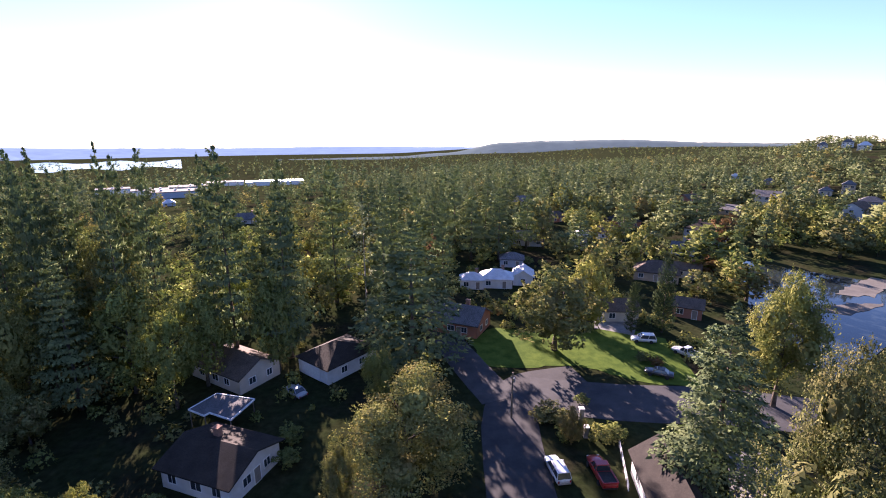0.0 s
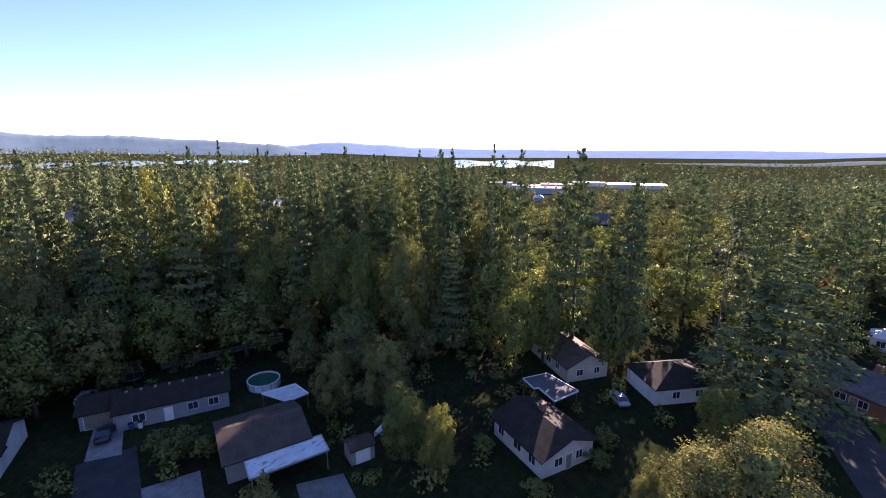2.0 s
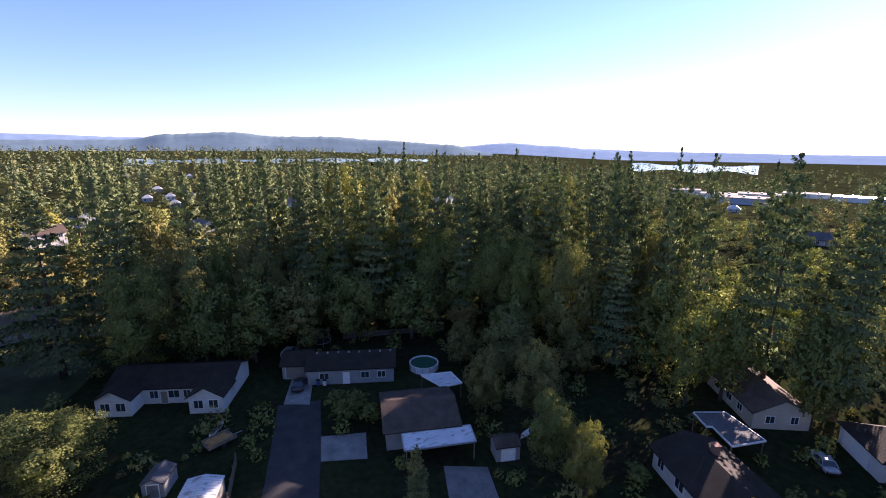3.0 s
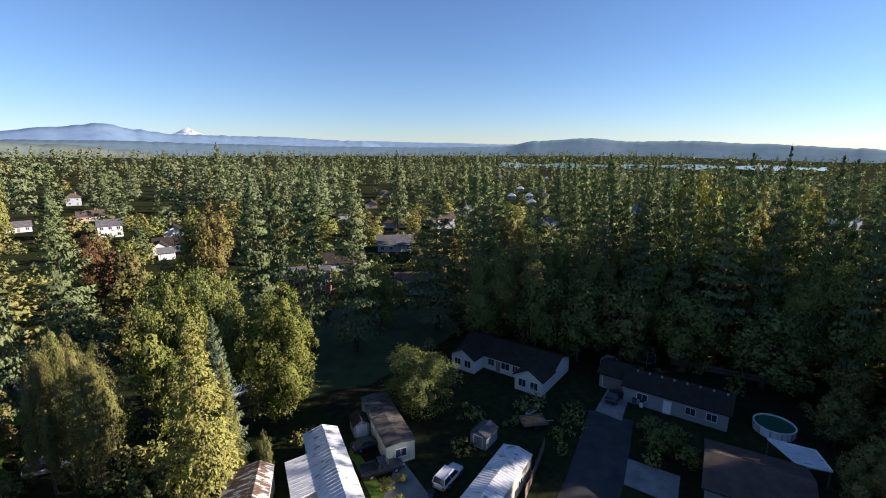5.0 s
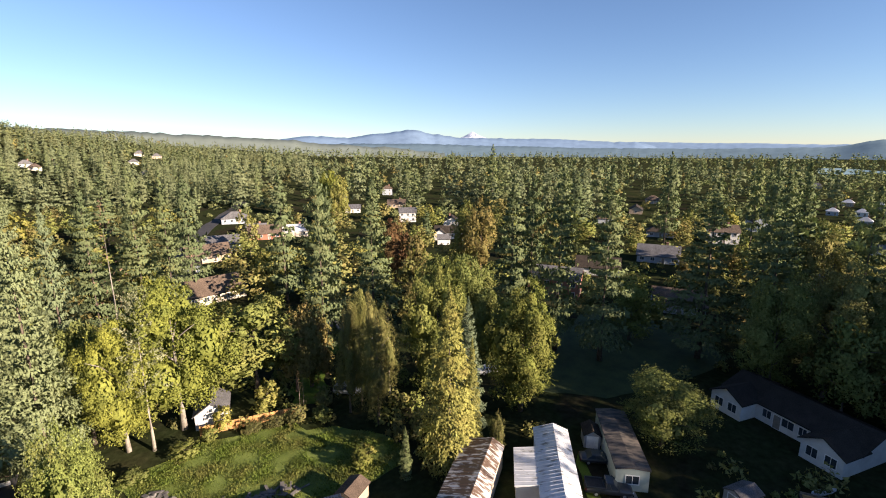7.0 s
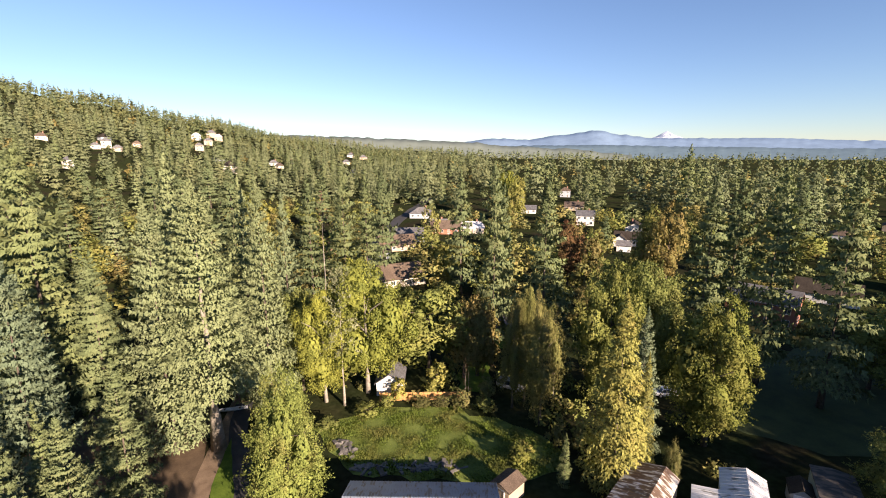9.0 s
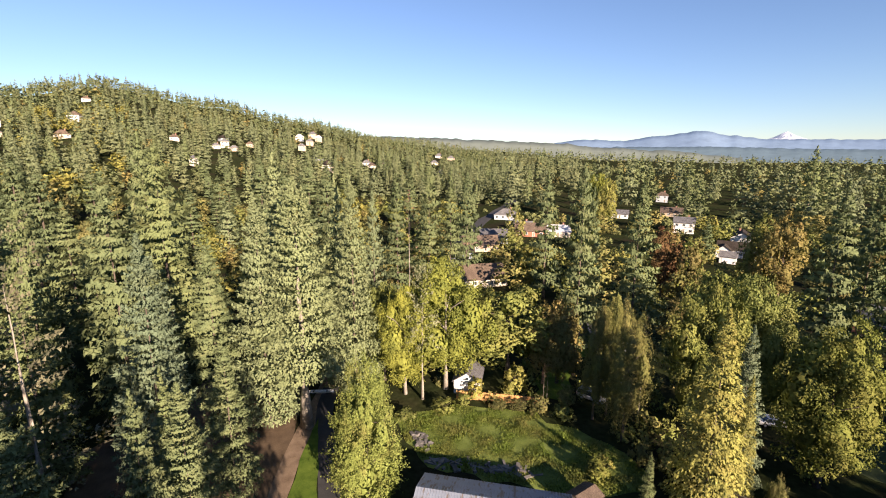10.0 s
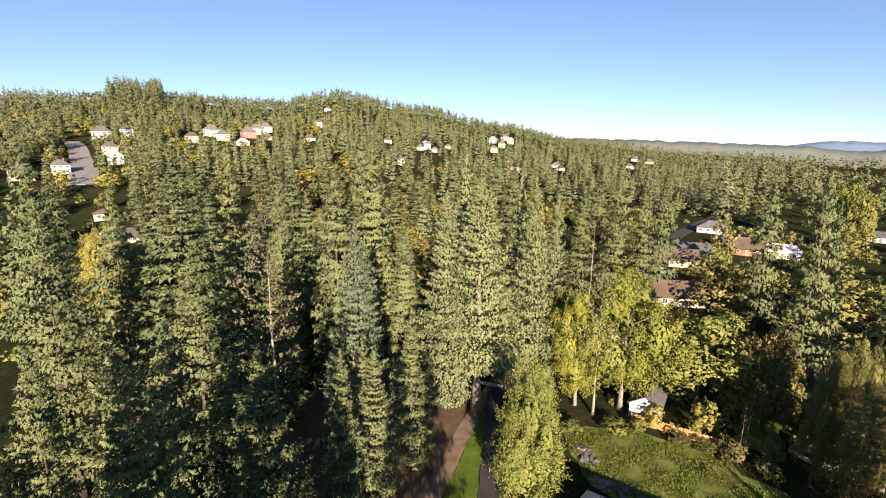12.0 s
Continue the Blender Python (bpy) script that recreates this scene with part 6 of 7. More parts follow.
def loft(bm, sections):
    """Joins closed rings of corners, front to back, and closes the ends."""
    rings = [[bm.verts.new(p) for p in s] for s in sections]
    n = len(rings[0])
    for a, b in zip(rings, rings[1:]):
        for k in range(n):
            bm.faces.new((a[k], a[(k + 1) % n], b[(k + 1) % n], b[k]))
    bm.faces.new(rings[0][::-1]), bm.faces.new(rings[-1])


def ring(y, w, z0, z1, tuck=0.12, crown=0.08):
    """A rounded cross-section of a car body at y."""
    return [(-w + tuck, y, z0), (w - tuck, y, z0), (w, y, z0 + 0.16), (w, y, z1 - 0.14), (w - 0.10, y, z1 - 0.02), (w * 0.5, y, z1 + crown * 0.6), (0, y, z1 + crown), (-w * 0.5, y, z1 + crown * 0.6), (-w + 0.10, y, z1 - 0.02), (-w, y, z1 - 0.14), (-w, y, z0 + 0.16)]


def vehicle(kind, x, y, turn, colour, label):
    """A parked car, with its front towards local +y."""
    ob = thing({"pickup": "pickup_truck"}.get(kind, "car"), x, y, ground_height(x, y) + 0.06, turn, label, "pickup truck" if kind == "pickup" else "car", "parked vehicles")
    L, w, top, deck = {"suv": (2.35, 0.93, 1.72, 0.98), "sedan": (2.3, 0.90, 1.42, 0.88), "pickup": (2.75, 0.97, 1.80, 1.02)}[kind]
    bm = bmesh.new()
    loft(bm, [ring(-L, w * 0.90, 0.42, deck - 0.06), ring(-L + 0.18, w * 0.98, 0.30, deck), ring(-L * 0.4, w, 0.27, deck, crown=0.04), ring(L * 0.42, w, 0.27, deck, crown=0.05), ring(L * 0.8, w * 0.97, 0.29, deck - 0.10), ring(L - 0.06, w * 0.86, 0.36, deck - 0.26)])
    body = part("body", bm, PAINT[colour], ob, smooth=True)
    c0, c1, r0, r1 = {"suv": (-L + 0.06, 1.02, -L + 0.34, 0.22), "sedan": (-1.55, 1.0, -0.85, 0.22), "pickup": (-0.55, 1.15, -0.40, 0.42)}[kind]
    rw, bw = w * 0.78, w * 0.95
    bm = bmesh.new()
    loft(bm, [[(-rw, r0, top - 0.05), (rw, r0, top - 0.05), (bw, c0, deck), (-bw, c0, deck)], [(-rw, r1, top - 0.05), (rw, r1, top - 0.05), (bw, c1, deck), (-bw, c1, deck)]])
    part("glass_cabin", bm, GLASS, ob, "dark glazed cabin")
    bm = bmesh.new()
    loft(bm, [[(-rw - 0.03, r0 - 0.05, top - 0.07), (rw + 0.03, r0 - 0.05, top - 0.07), (rw * 0.9, r0, top), (-rw * 0.9, r0, top)], [(-rw - 0.03, r1 + 0.06, top - 0.07), (rw + 0.03, r1 + 0.06, top - 0.07), (rw * 0.9, r1, top), (-rw * 0.9, r1, top)]])
    part("roof", bm, PAINT[colour], ob)
    for s in (-1, 1):
        for ya, yb in ((c1, r1), (c0, r0), ((c0 + c1) / 2 - 0.1, (r0 + r1) / 2 - 0.1)):
            bm = bmesh.new()
            tube(bm, [(s * (bw + 0.01), ya, deck - 0.02), (s * (rw + 0.01), yb, top - 0.05)], [0.045, 0.04], 5)
            part("pillar", bm, PAINT[colour], ob)
        bm = bmesh.new()
        box(bm, s * w * 0.62 - 0.17, s * w * 0.62 + 0.17, L - 0.22, L - 0.02, deck - 0.40, deck - 0.25)
        part("headlight", bm, LAMP_CLEAR, ob)
        bm = bmesh.new()
        box(bm, s * w * 0.78 - 0.09, s * w * 0.78 + 0.09, -L - 0.02, -L + 0.1, deck - 0.42, deck - 0.12)
        part("tail_light", bm, LAMP_RED, ob)
        bm = bmesh.new()
        box(bm, s * (w + 0.10) - 0.10, s * (w + 0.10) + 0.10, c1 - 0.30, c1 - 0.16, deck + 0.02, deck + 0.18)
        part("wing_mirror", bm, PAINT[colour], ob)
        for yw in (L * 0.60, -L * 0.58):
            bm = bmesh.new()
            tube(bm, [(s * w - 0.13, yw, 0.34), (s * w - 0.11, yw, 0.34), (s * w + 0.03, yw, 0.34), (s * w + 0.05, yw, 0.34)], [0.29, 0.345, 0.345, 0.30], 16)
            tyre = part("tyre", bm, RUBBER, ob)
            bm = bmesh.new()
            tube(bm, [(s * (w + 0.035), yw, 0.34), (s * (w + 0.06), yw, 0.34)], [0.21, 0.19], 12)
            part("rim", bm, GALV, tyre)
    for yy in (L - 0.1, -L):
        bm = bmesh.new()
        box(bm, -w * 0.86, w * 0.86, yy - 0.04, yy + 0.10, 0.34, 0.54)
        part("bumper", bm, RUBBER if colour != "white" else PAINT["silver"], ob)
    if kind == "pickup":
        bm = bmesh.new()
        box(bm, -w + 0.12, w - 0.12, -L + 0.12, c0 - 0.15, deck - 0.03, deck + 0.075)
        part("bed_liner", bm, RUBBER, ob, "dark open cargo bed")
        for s in (-1, 1):
            bm = bmesh.new()
            box(bm, s * (w - 0.06) - 0.06, s * (w - 0.06) + 0.06, -L + 0.04, c0 - 0.05, deck - 0.05, deck + 0.22)
            part("bed_side", bm, PAINT[colour], ob)
        bm = bmesh.new()
        box(bm, -w + 0.04, w - 0.04, -L, -L + 0.08, deck - 0.05, deck + 0.22)
        part("tailgate", bm, PAINT[colour], ob)
    if kind == "suv":
        for s in (-1, 1):
            bm = bmesh.new()
            tube(bm, [(s * rw * 0.86, r0 + 0.1, top + 0.06), (s * rw * 0.86, r1 - 0.1, top + 0.06)], [0.025, 0.025], 6)
            part("roof_rail", bm, GALV, ob)
    return ob


vehicle("suv", 13.9, 47.8, 8, "white", "white estate car parked on the shaded street")
vehicle("pickup", 19.2, 47.4, 4, "red", "red pickup truck parked beside a grey-roofed house")
vehicle("suv", 40.6, 85.1, 78, "white", "white car on the drive behind the lawn")
vehicle("sedan", 37.5, 71.5, 60, "dark", "dark car at the edge of the lawn")
vehicle("pickup", 46.2, 78.8, 30, "white", "white pickup truck beside the lawn")
vehicle("suv", -47.4, -13.4, 73, "white", "white car parked beside a mobile home")
vehicle("pickup", -46.5, -22.0, 40, "dark", "dark pickup truck on gravel between mobile homes")
vehicle("sedan", -50.6, -25.8, 42, "dark", "dark car parked behind a pickup truck")
vehicle("sedan", -73.0, 8.0, 70, "dark", "dark car on the drive of a ranch house")
vehicle("suv", -86.0, 8.2, 60, "silver", "grey car parked beside a ranch house")
vehicle("sedan", -97.0, -8.0, 80, "silver", "grey car parked behind the long white house")
vehicle("sedan", -58.1, -52.3, 70, "white", "white car at the edge of the dark field")
vehicle("suv", -122.6, 70.5, 100, "white", "white vehicle between trees in the sun")
vehicle("suv", -34.8, -63.2, 40, "silver", "grey car parked behind the board fence")
vehicle("pickup", -39.5, -66.5, 100, "white", "white pickup truck in a yard among thin trees")
vehicle("sedan", -24.0, 66.0, 50, "silver", "grey car beside a white house in shade")


def tractor(x, y, turn):
    ob = thing("tractor", x, y, ground_height(x, y), turn, "small red garden tractor at the wood's edge", "tractor")
    bm = bmesh.new()
    loft(bm, [[(-0.35, -0.3, 0.6), (0.35, -0.3, 0.6), (0.35, -0.3, 1.25), (-0.35, -0.3, 1.25)], [(-0.32, 1.5, 0.65), (0.32, 1.5, 0.65), (0.28, 1.5, 1.1), (-0.28, 1.5, 1.1)]])
    part("bonnet", bm, PAINT["orange"], ob)
    bm = bmesh.new()
    box(bm, -0.3, 0.3, -1.0, -0.5, 1.0, 1.12), box(bm, -0.3, 0.3, -1.1, -1.0, 1.0, 1.5)
    part("seat", bm, RUBBER, ob)
    for s in (-1, 1):
        bm = bmesh.new()
        box(bm, s * 0.7 - 0.2, s * 0.7 + 0.2, -1.3, -0.3, 1.18, 1.28)
        part("fender", bm, PAINT["orange"], ob)
        for yw, rr in ((-0.8, 0.62), (1.2, 0.38)):
            bm = bmesh.new()
            tube(bm, [(s * 0.5, yw, rr), (s * 0.55, yw, rr), (s * 0.85, yw, rr), (s * 0.9, yw, rr)], [rr * 0.85, rr, rr, rr * 0.85], 14)
            part("wheel", bm, RUBBER, ob)


tractor(-108.2, -48.3, 50)


# ---- yard things ----
def pool(x, y, r, high):
    ob = thing("above_ground_pool", x, y, 0, 0, "round above-ground pool with white wall and green water", "pool")
    n = 24
    for k in range(n):
        a0, a1 = 2 * math.pi * k / n, 2 * math.pi * (k + 1) / n
        bm = bmesh.new()
        c = [(q * math.cos(a), q * math.sin(a)) for a, q in ((a0, r), (a1, r), (a1, r - 0.05), (a0, r - 0.05))]
        slab(bm, [(px, py, high - 0.04) for px, py in c], high - 0.04)
        part("wall_panel", bm, PLASTIC_WHITE, ob)
        bm = bmesh.new()
        slab(bm, [(q * math.cos(a), q * math.sin(a), high) for a, q in ((a0, r + 0.09), (a1, r + 0.09), (a1, r - 0.11), (a0, r - 0.11))], 0.04)
        part("rim", bm, PLASTIC_WHITE, ob)
        if k % 2 == 0:
            bm = bmesh.new()
            tube(bm, [(math.cos(a0) * (r + 0.05), math.sin(a0) * (r + 0.05), 0), (math.cos(a0) * (r + 0.05), math.sin(a0) * (r + 0.05), high - 0.04)], [0.06, 0.06], 6)
            part("upright", bm, GALV, ob)
    bm = bmesh.new()
    slab(bm, [((r - 0.06) * math.cos(2 * math.pi * k / 40), (r - 0.06) * math.sin(2 * math.pi * k / 40), high - 0.22) for k in range(40)], 0.6)
    part("water", bm, POOL_WATER, ob, "still green water")


pool(-70.2, 29.8, 2.6, 1.25)


def trampoline(x, y, r):
    ob = thing("trampoline", x, y, 0, 0, "round trampoline with an arched safety frame", "trampoline")
    pts = [(r * math.cos(k * math.pi / 10), r * math.sin(k * math.pi / 10), 0.85) for k in range(21)]
    bm = bmesh.new()
    tube(bm, pts, [0.04] * 21, 6)
    part("frame", bm, GALV, ob)
    bm = bmesh.new()
    slab(bm, [(p[0] * 0.92, p[1] * 0.92, 0.84) for p in pts[:20]], 0.03)
    part("mat", bm, RUBBER, ob)
    for k in range(6):
        a = k * math.pi / 3
        bm = bmesh.new()
        tube(bm, [(r * math.cos(a), r * math.sin(a), 0), (r * math.cos(a), r * math.sin(a), 2.0), (r * 0.7 * math.cos(a), r * 0.7 * math.sin(a), 2.7)], [0.03, 0.03, 0.025], 6)
        part("pole", bm, GALV, ob)
    top = [(r * 0.7 * math.cos(k * math.pi / 8), r * 0.7 * math.sin(k * math.pi / 8), 2.7) for k in range(17)]
    bm = bmesh.new()
    tube(bm, top, [0.025] * 17, 5)
    part("hoop", bm, GALV, ob)


trampoline(-88.5, 14.8, 1.9)


def board_fence(x0, y0, x1, y1, high, mat, label, step=0.155):
    """Posts, two rails and upright boards in a row."""
    ln = math.hypot(x1 - x0, y1 - y0)
    ob = thing("board_fence", x0, y0, 0, math.degrees(math.atan2(y1 - y0, x1 - x0)), label, "fence")
    bm = bmesh.new()
    box(bm, -0.068, 0.068, -0.012, 0.012, 0.05, high)
    first = part("board", bm, mat, ob)
    n = int(ln / step)
    for i in range(n):
        o = first if i == 0 else link("board", first.data, None, ob)
        o.matrix_local = pose(0.1 + i * step, 0.04, random.uniform(-0.03, 0.02), 0, random.uniform(-0.8, 0.8), 0)
    for z in (0.35, high - 0.3):
        bm = bmesh.new()
        box(bm, 0, ln, -0.02, 0.025, z, z + 0.09)
        part("rail", bm, mat, ob)
    for i in range(int(ln / 2.4) + 1):
        bm = bmesh.new()
        px = min(ln, i * 2.4)
        box(bm, px - 0.05, px + 0.05, -0.12, -0.02, -0.2, high + 0.08)
        part("post", bm, WOOD if mat is not CEDAR_BOARD else CEDAR_BOARD, ob)


board_fence(-12.8, -67.0, -25.7, -62.6, 1.5, CEDAR_BOARD, "new orange cedar board fence beside the meadow")
board_fence(-56.9, -2.3, -46.6, -3.9, 1.6, WOOD, "weathered grey board fence along the lane")
board_fence(-89.1, 19.5, -84.3, 40.6, 1.3, WOOD, "weathered low board fence behind a ranch house", 0.2)
board_fence(23.4, 52.6, 21.4, 44.5, 1.1, PLASTIC_WHITE, "white picket fence beside a red pickup", 0.22)


def canoe(x, y, turn, long=4.6):
    ob = thing("canoe", x, y, 0.02, turn, "white canoe lying on the ground", "boat")
    bm = bmesh.new()
    outer, inner = [], []
    for i in range(11):
        u = -1 + 2 * i / 10
        w = 0.43 * (1 - abs(u) ** 2.4) + 0.01
        sheer = 0.36 + 0.18 * u * u
        y0 = u * long / 2
        outer.append([(-w, y0, sheer), (-w * 0.85, y0, sheer * 0.4), (0, y0, 0.02), (w * 0.85, y0, sheer * 0.4), (w, y0, sheer), (w * 0.9, y0, sheer - 0.02), (w * 0.72, y0, sheer * 0.45), (0, y0, 0.07), (-w * 0.72, y0, sheer * 0.45), (-w * 0.9, y0, sheer - 0.02)])
    loft(bm, outer)
    part("hull", bm, PLASTIC_WHITE, ob)
    for yy in (-1.1, 1.1):
        bm = bmesh.new()
        box(bm, -0.34, 0.34, yy - 0.12, yy + 0.12, 0.30, 0.33)
        part("seat", bm, WOOD, ob)


canoe(9.7, -72.2, 84)
canoe(-65.6, -4.6, 60, 3.8)
canoe(-45.8, 35.3, 20, 3.4)


def utility_pole(x, y, high, arms=1):
    ob = thing("utility_pole", x, y, ground_height(x, y), 20, "weathered wooden utility pole beside the street", "utility pole", "utility poles")
    bm = bmesh.new()
    tube(bm, [(0, 0, -0.4), (0, 0, high * 0.5), (0, 0, high)], [0.16, 0.14, 0.11], 9)
    part("pole", bm, WOOD, ob)
    for i in range(arms):
        bm = bmesh.new()
        box(bm, -1.0, 1.0, 0.10, 0.20, high - 0.5 - i * 0.9, high - 0.38 - i * 0.9)
        arm = part("crossarm", bm, WOOD, ob)
        for px in (-0.9, -0.45, 0.45, 0.9):
            bm = bmesh.new()
            tube(bm, [(px, 0.15, high - 0.38 - i * 0.9), (px, 0.15, high - 0.30 - i * 0.9), (px, 0.15, high - 0.22 - i * 0.9)], [0.03, 0.05, 0.03], 6)
            part("insulator", bm, PLASTIC_WHITE, arm)
    bm = bmesh.new()
    tube(bm, [(0.25, 0, high - 1.6), (0.25, 0, high - 1.55), (0.25, 0, high - 0.95), (0.25, 0, high - 0.9)], [0.10, 0.16, 0.16, 0.10], 8)
    part("transformer", bm, GALV, ob)


utility_pole(10.0, 59.3, 7.4, 0)
utility_pole(-4.5, 108.0, 10.0)


def lamp_post(x, y, high):
    ob = thing("gate_post", x, y, 0, 0, "pale stone gate post with a cap", "post", "gate posts")
    bm = bmesh.new()
    box(bm, -0.3, 0.3, -0.3, 0.3, 0, high)
    part("shaft", bm, CONCRETE, ob)
    bm = bmesh.new()
    box(bm, -0.38, 0.38, -0.38, 0.38, high, high + 0.14)
    part("cap", bm, TRIM, ob)


lamp_post(20.0, 58.4, 2.1)
lamp_post(19.6, 54.8, 1.6)


def trailer(x, y, turn):
    ob = thing("utility_trailer", x, y, 0, turn, "old wooden utility trailer loaded with timber", "trailer")
    for i in range(8):
        bm = bmesh.new()
        box(bm, -1.1 + i * 0.28, -0.84 + i * 0.28, -1.9, 1.9, 0.62, 0.67)
        part("plank", bm, WOOD, ob)
    for s in (-1, 1):
        bm = bmesh.new()
        box(bm, s * 1.12 - 0.03, s * 1.12 + 0.03, -1.9, 1.9, 0.67, 1.15)
        part("side_board", bm, WOOD, ob)
        bm = bmesh.new()
        tube(bm, [(s * 1.2, 0, 0.34), (s * 1.22, 0, 0.34), (s * 1.38, 0, 0.34), (s * 1.4, 0, 0.34)], [0.28, 0.34, 0.34, 0.28], 12)
        part("tyre", bm, RUBBER, ob)
    bm = bmesh.new()
    tube(bm, [(0, 1.9, 0.6), (0, 3.2, 0.5)], [0.05, 0.05], 6)
    part("drawbar", bm, GALV, ob)
    for i in range(9):
        a = random.uniform(-0.3, 0.3)
        bm = bmesh.new()
        box(bm, -0.9 + i * 0.2, -0.76 + i * 0.2, -1.5 + a, 1.4 + a, 0.70, 0.78 + random.uniform(0, 0.25))
        part("timber", bm, CEDAR_BOARD, ob, "brown sawn timber")


trailer(-62.0, -4.2, 25)


def bin_(x, y, turn, mat, label):
    ob = thing("wheeled_bin", x, y, 0.05, turn, label, "bin", "wheeled bins")
    bm = bmesh.new()
    loft(bm, [[(-0.24, -0.26, 0.08), (0.24, -0.26, 0.08), (0.24, 0.26, 0.08), (-0.24, 0.26, 0.08)], [(-0.30, -0.34, 1.0), (0.30, -0.34, 1.0), (0.30, 0.36, 1.0), (-0.30, 0.36, 1.0)]])
    part("body", bm, mat, ob)
    bm = bmesh.new()
    box(bm, -0.32, 0.32, -0.36, 0.42, 1.0, 1.07)
    part("lid", bm, RUBBER, ob)
    for s in (-1, 1):
        bm = bmesh.new()
        tube(bm, [(s * 0.26, 0.3, 0.10), (s * 0.32, 0.3, 0.10)], [0.10, 0.10], 10)
        part("wheel", bm, RUBBER, ob)


BLUE_BIN = surface("blue_plastic", (0.03, 0.08, 0.20), (0.05, 0.12, 0.28), 2, 0.5, relief=0)
GREEN_BIN = surface("green_plastic", (0.03, 0.09, 0.05), (0.05, 0.13, 0.07), 2, 0.5, relief=0)
for bx, by, bt, bmat, bl in ((-72.2, 11.0, 70, BLUE_BIN, "blue wheeled bin beside a garage"), (-71.6, 12.0, 72, PLASTIC_WHITE, "white wheeled bin beside a garage"), (-29.4, 52.6, 20, GREEN_BIN, "green wheeled bin beside the bungalow"),
                             (-37.5, -40.0, 30, GREEN_BIN, "green wheeled bin beside a mobile home"), (-43.8, -14.6, 10, BLUE_BIN, "blue wheeled bin beside a mobile home")):
    bin_(bx, by, bt, bmat, bl)


def rubble(x0, y0, x1, y1, number):
    """A row of broken boards, sacks and scrap, joined."""
    bm = bmesh.new()
    for i in range(number):
        u = i / number
        cx, cy = x0 + (x1 - x0) * u + random.uniform(-0.8, 0.8), y0 + (y1 - y0) * u + random.uniform(-0.9, 0.9)
        m = pose(cx, cy, random.uniform(0.05, 0.2), random.uniform(-12, 12), random.uniform(-12, 12), random.uniform(0, 180))
        a, b, c = random.uniform(0.15, 0.9), random.uniform(0.1, 0.3), random.uniform(0.04, 0.2)
        start = len(bm.verts)
        box(bm, -a, a, -b, b, -c, c)
        bm.verts.ensure_lookup_table()
        for v in bm.verts[start:]:
            v.co = m @ v.co
    return tagged(part("scrap_pile", bm, WOOD_GREY), "row of grey scrap boards and rubble behind the barn", "scrap", kind="stuff")


WOOD_GREY = surface("grey_scrap", (0.07, 0.065, 0.06), (0.20, 0.19, 0.18), 0.8, 0.9)
rubble(-6.7, -51.6, -19.3, -47.8, 60)
rubble(-5.3, -58.8, -6.2, -54.5, 24)


# ---- flat-roofed buildings of the town by the river ----
def shed_building(x, y, turn, W, D, high, wall, roof, label):
    z = ground_height(x, y)
    ob = thing("warehouse", x, y, z, turn, label, "warehouse", "buildings of the town")
    bm = bmesh.new()
    box(bm, -W / 2, W / 2, -D / 2, D / 2, -1, high)
    part("wall", bm, MAT[wall], ob)
    bm = bmesh.new()
    slab(bm, [(-W / 2 - 0.5, -D / 2 - 0.5, high + 0.5), (W / 2 + 0.5, -D / 2 - 0.5, high + 0.5), (W / 2 + 0.5, D / 2 + 0.5, high + 0.9), (-W / 2 - 0.5, D / 2 + 0.5, high + 0.9)], 0.5)
    top = part("roof", bm, MAT[roof], ob)
    for i in range(3):
        bm = bmesh.new()
        box(bm, W * (i - 1) * 0.28 - 1.2, W * (i - 1) * 0.28 + 1.2, -1.2, 1.2, high + 0.6, high + 2.2)
        part("roof_unit", bm, GALV, top)
    PLACES.append((x, y, max(W, D) * 0.6, high))


for sx, sd, W, D, wl, rf, lb in TOWN:
    shed_building(-sd * math.sin(radians(sx)), sd * math.cos(radians(sx)), sx, W, D, 7.0, wl, rf, lb)


# ---- shrubs ----
def shrub(kind, x, y, h, r, words="green"):
    tk, cr, h0, r0 = shapes(kind, 2)[random.randrange(2)]
    ob = new("shrub")
    ob.empty_display_size = 0.2
    ob.matrix_basis = pose(x, y, ground_height(x, y) - 0.05 * h, 0, 0, random.uniform(0, 360)) @ Matrix.Diagonal((r / r0, r / r0, h / h0, 1))
    tagged(ob, f"{words} leafy shrub with an uneven outline", "shrub", "shrubs of the yards")
    link("stem", tk, None, ob)
    link("crown", cr, None, ob)


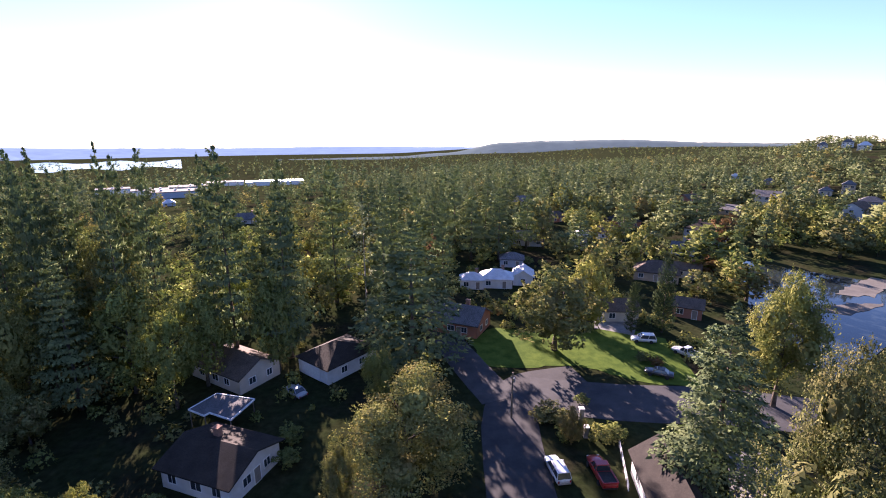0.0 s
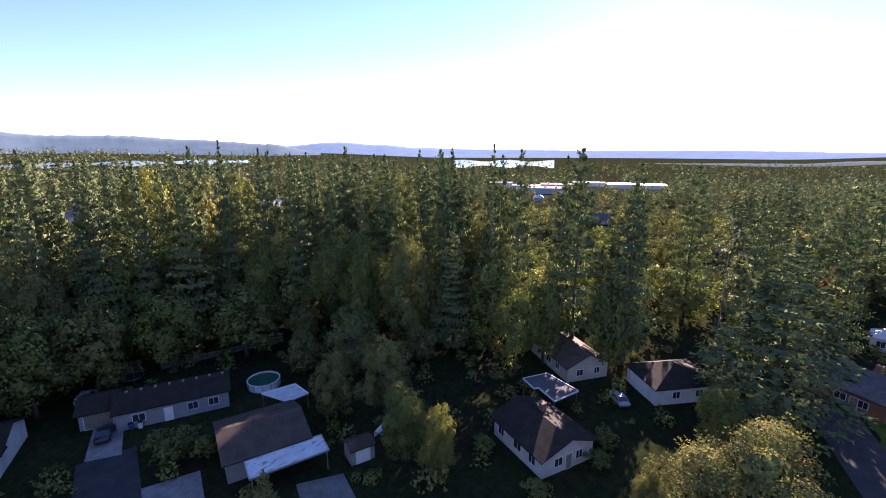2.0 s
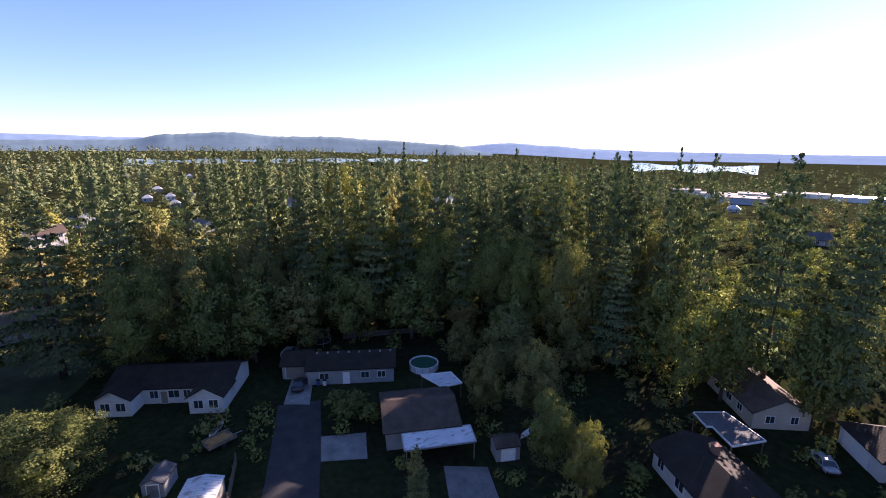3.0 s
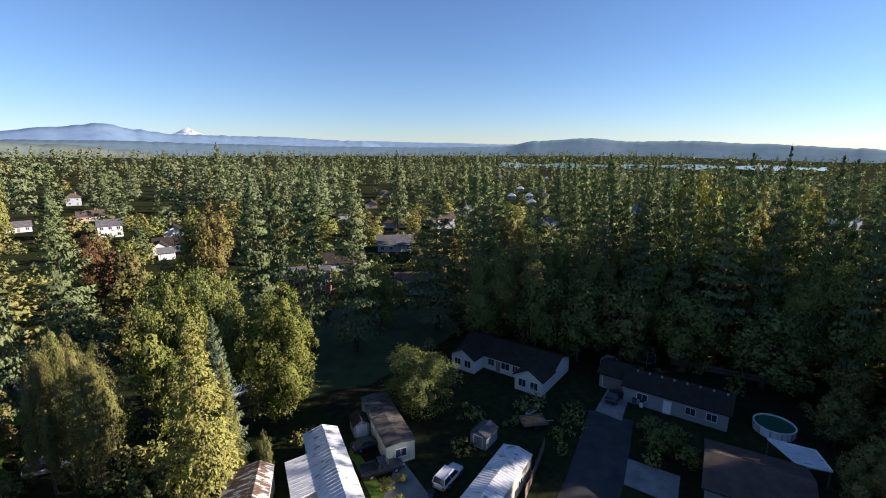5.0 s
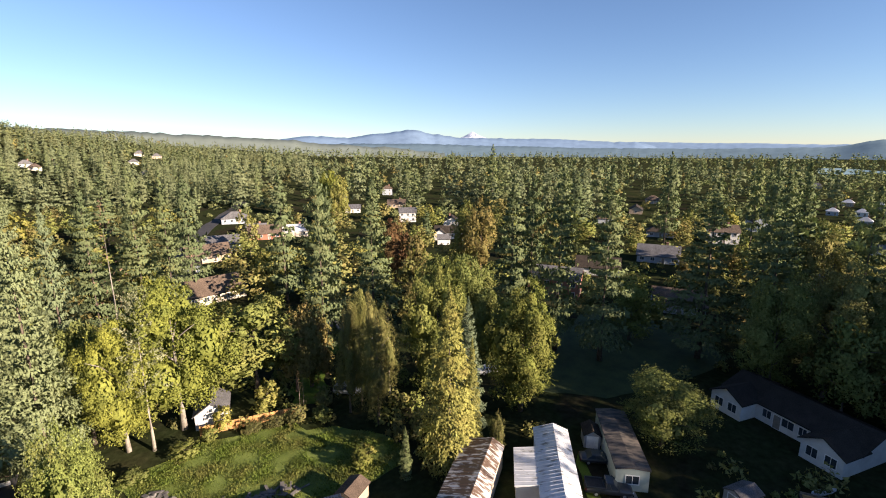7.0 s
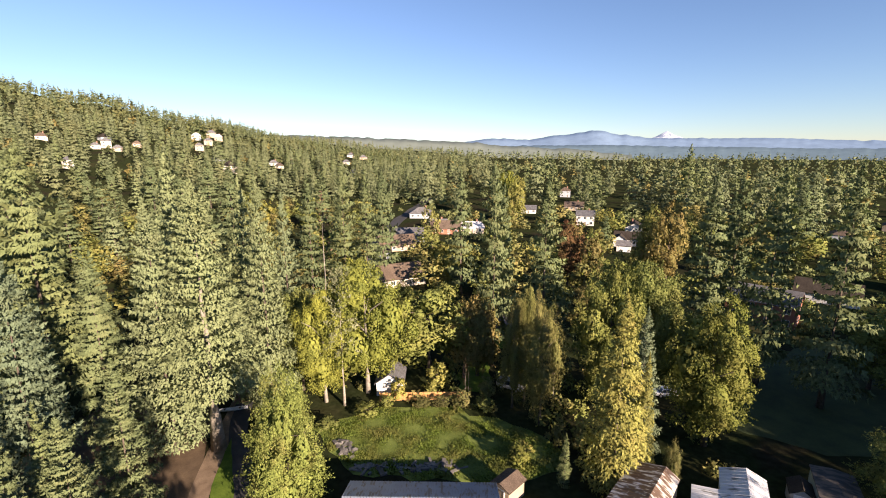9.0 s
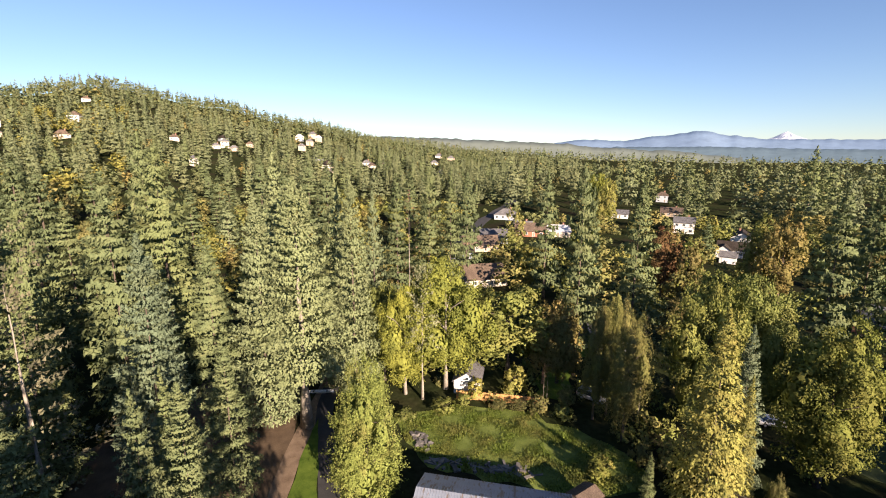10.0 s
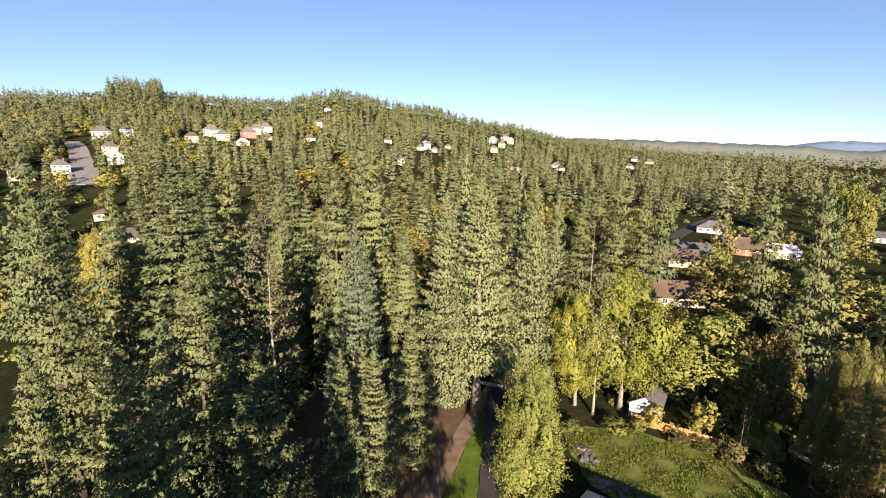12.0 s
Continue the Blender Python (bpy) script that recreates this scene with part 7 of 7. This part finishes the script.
for sx, sy, sh, sr, kd, wd in ((-15.8, -66.4, 4.2, 1.7, "broad_lime", "yellow-green"), (-22.6, -66.6, 6.0, 2.3, "broad_lime", "yellow-green"), (-26.4, -45.4, 3.2, 1.9, "broad_yellowgreen", "yellowing"), (-27.8, -46.6, 2.6, 1.5, "broad_lime", "yellow-green"),
                               (-33.4, -46.6, 5.0, 1.2, "broad_olive", "olive"), (-35.2, -44.6, 4.6, 1.3, "broad_olive", "olive"), (-24.8, -60.6, 3.4, 1.8, "broad_olive", "olive"), (-22.0, -61.8, 2.2, 1.6, "broad_rust", "rusty"), (-19.0, -62.8, 1.8, 1.6, "broad_rust", "rusty"),
                               (-27.5, -58.5, 3.0, 1.8, "broad_green", "green"), (-29.5, -61.5, 4.5, 1.7, "broad_olive", "olive"), (-10.0, -63.5, 2.2, 2.0, "broad_green", "green"), (-4.0, -62.0, 2.0, 1.8, "broad_green", "green"), (-13.5, -65.0, 2.4, 1.4, "broad_green", "green"),
                               (-43.6, -20.2, 1.9, 1.1, "broad_lime", "yellow-green"), (-42.0, -18.0, 1.3, 0.9, "broad_green", "green"), (-45.6, -19.0, 1.1, 0.8, "broad_green", "green"), (-59.6, 12.4, 4.4, 2.0, "broad_green", "green"), (-61.6, 14.6, 4.0, 2.2, "broad_green", "green"), (-63.6, 12.2, 3.6, 1.9, "broad_green", "green"),
                               (-58.0, 16.0, 3.4, 1.8, "broad_green", "green"), (14.6, 58.4, 2.2, 2.3, "broad_olive", "olive"), (17.4, 58.0, 2.0, 2.1, "broad_olive", "olive"), (16.0, 60.6, 2.4, 1.9, "broad_rust", "rusty"), (21.5, 62.9, 1.8, 1.3, "broad_green", "green"), (17.0, 54.4, 2.0, 1.8, "broad_green", "green"),
                               (21.4, 54.0, 2.4, 2.0, "broad_lime", "yellow-green"), (23.6, 54.6, 2.2, 1.8, "broad_green", "green"), (37.2, 77.0, 1.8, 1.8, "broad_rust", "rusty"), (38.8, 75.4, 1.6, 1.6, "broad_red", "reddish"), (-21.0, 54.0, 3.0, 2.0, "broad_green", "green"), (-19.8, 49.4, 2.6, 1.8, "broad_green", "green"),
                               (-32.4, 42.0, 2.4, 1.6, "broad_green", "green"), (-23.0, 39.8, 2.2, 1.7, "broad_green", "green"), (-70.0, 80.6, 5.5, 3.4, "broad_red", "rusty red")):
    shrub(kd, sx, sy, sh, sr, wd)


def inside(x, y, poly):
    hit = False
    for (x0, y0), (x1, y1) in zip(poly, poly[1:] + poly[:1]):
        if (y0 > y) != (y1 > y) and x < (x1 - x0) * (y - y0) / (y1 - y0) + x0:
            hit = not hit
    return hit


def clear_of(x, y, grow):
    """Whether a place is off the roads, drives, lawns, houses and water."""
    for hx, hy, hr, _ in PLACES:
        if (hx - x) ** 2 + (hy - y) ** 2 < (hr + grow) ** 2:
            return False
    for line, width in ROADS:
        for (x0, y0), (x1, y1) in zip(line, line[1:]):
            dx, dy = x1 - x0, y1 - y0
            u = max(0, min(1, ((x - x0) * dx + (y - y0) * dy) / (dx * dx + dy * dy)))
            if math.hypot(x0 + dx * u - x, y0 + dy * u - y) < width / 2 + grow:
                return False
    return not any(inside(x, y, poly) for poly in YARDS)


def undergrowth(name, label, mat, number, near, far, a0, a1, low, high, blades):
    """Bushes, brambles and saplings on the ground between houses and trees, joined."""
    made, away, done = [], [], 0
    for _ in range(number * 4):
        if done >= number:
            break
        a, d = radians(random.uniform(a0, a1)), math.sqrt(random.uniform(near ** 2, far ** 2))
        x, y = -d * math.sin(a), d * math.cos(a)
        if noise.noise(Vector((x / 14, y / 14, 7.0))) < -0.12 or not clear_of(x, y, 1.2):
            continue
        done += 1
        h = random.uniform(low, high)
        r = h * random.uniform(0.6, 1.0)
        nn = unit(rng.normal(0, 1, (blades, 3)))
        nn[:, 2] = np.abs(nn[:, 2])
        p = np.array([x, y, ground_height(x, y)]) + nn * np.array([r, r, h]) * rng.uniform(0.5, 1.05, (blades, 1))
        dd = unit(rng.normal(0, 1, (blades, 3)) + nn * 0.5)
        ww = unit(np.cross(dd, nn + rng.normal(0, 0.4, (blades, 3))))
        ln = (0.22 + 0.11 * r) * (1 + d / 160) * rng.uniform(0.6, 1.2, blades)
        away.append(nn)
        made.append(kites(p - dd * ln[:, None] * 0.5, dd * ln[:, None], ww * (ln * 0.36)[:, None], 0.5))
    tagged(link(name, quads(name, np.concatenate(made), 3, 0.5, np.concatenate(away)), mat), label, "bushes", kind="stuff")


undergrowth("undergrowth", "green bushes and brambles between the yards", LEAF["broad_green"], 1100, 44, 180, -46, 240, 0.6, 2.6, 80)
undergrowth("undergrowth", "olive bushes turning brown between the yards", LEAF["broad_olive"], 700, 44, 180, -46, 240, 0.6, 3.0, 80)
undergrowth("undergrowth", "rusty brambles and dry weeds between the yards", LEAF["broad_rust"], 200, 44, 150, -46, 240, 0.5, 1.6, 70)
undergrowth("undergrowth", "dark green bushes farther off among the houses", LEAF["woods_green"], 900, 180, 330, -46, 240, 1.5, 4.5, 40)


def grass(name, label, mat, poly, number, low, high):
    """Loose blades and weeds standing on a lawn or meadow."""
    xs, ys = [p[0] for p in poly], [p[1] for p in poly]
    pts = []
    while len(pts) < number:
        x, y = random.uniform(min(xs), max(xs)), random.uniform(min(ys), max(ys))
        if inside(x, y, poly) and random.random() < 0.55 + 0.9 * noise.noise(Vector((x / 2.2, y / 2.2, 1.0))):
            pts.append((x, y, 0.04))
    p = np.array(pts)
    n = len(p)
    tall = rng.uniform(low, high, n) * (1 + 0.7 * np.sin(p[:, 0] * 0.7) * np.sin(p[:, 1] * 0.9))
    d = unit(rng.normal(0, 0.45, (n, 3)) * np.array([1, 1, 0]) + np.array([0, 0, 1.0])) * tall[:, None]
    w = unit(np.cross(d, rng.normal(0, 1, (n, 3)))) * (tall * 0.26)[:, None]
    tagged(link(name, quads(name, kites(p, d, w, 0.55), 3, 0.6, np.tile([0.0, 0.0, 1.0], (n, 1))), mat), label, "grass", kind="stuff")


BLADES = foliage("grass_blades", (0.100, 0.150, 0.028), (0.200, 0.270, 0.055), (0.230, 0.230, 0.070), 0.25, 0.3, 0.25)
grass("meadow_grass", "tall meadow grass and weeds in clumps", BLADES, YARDS[MEADOW_AT], 46000, 0.10, 0.30)
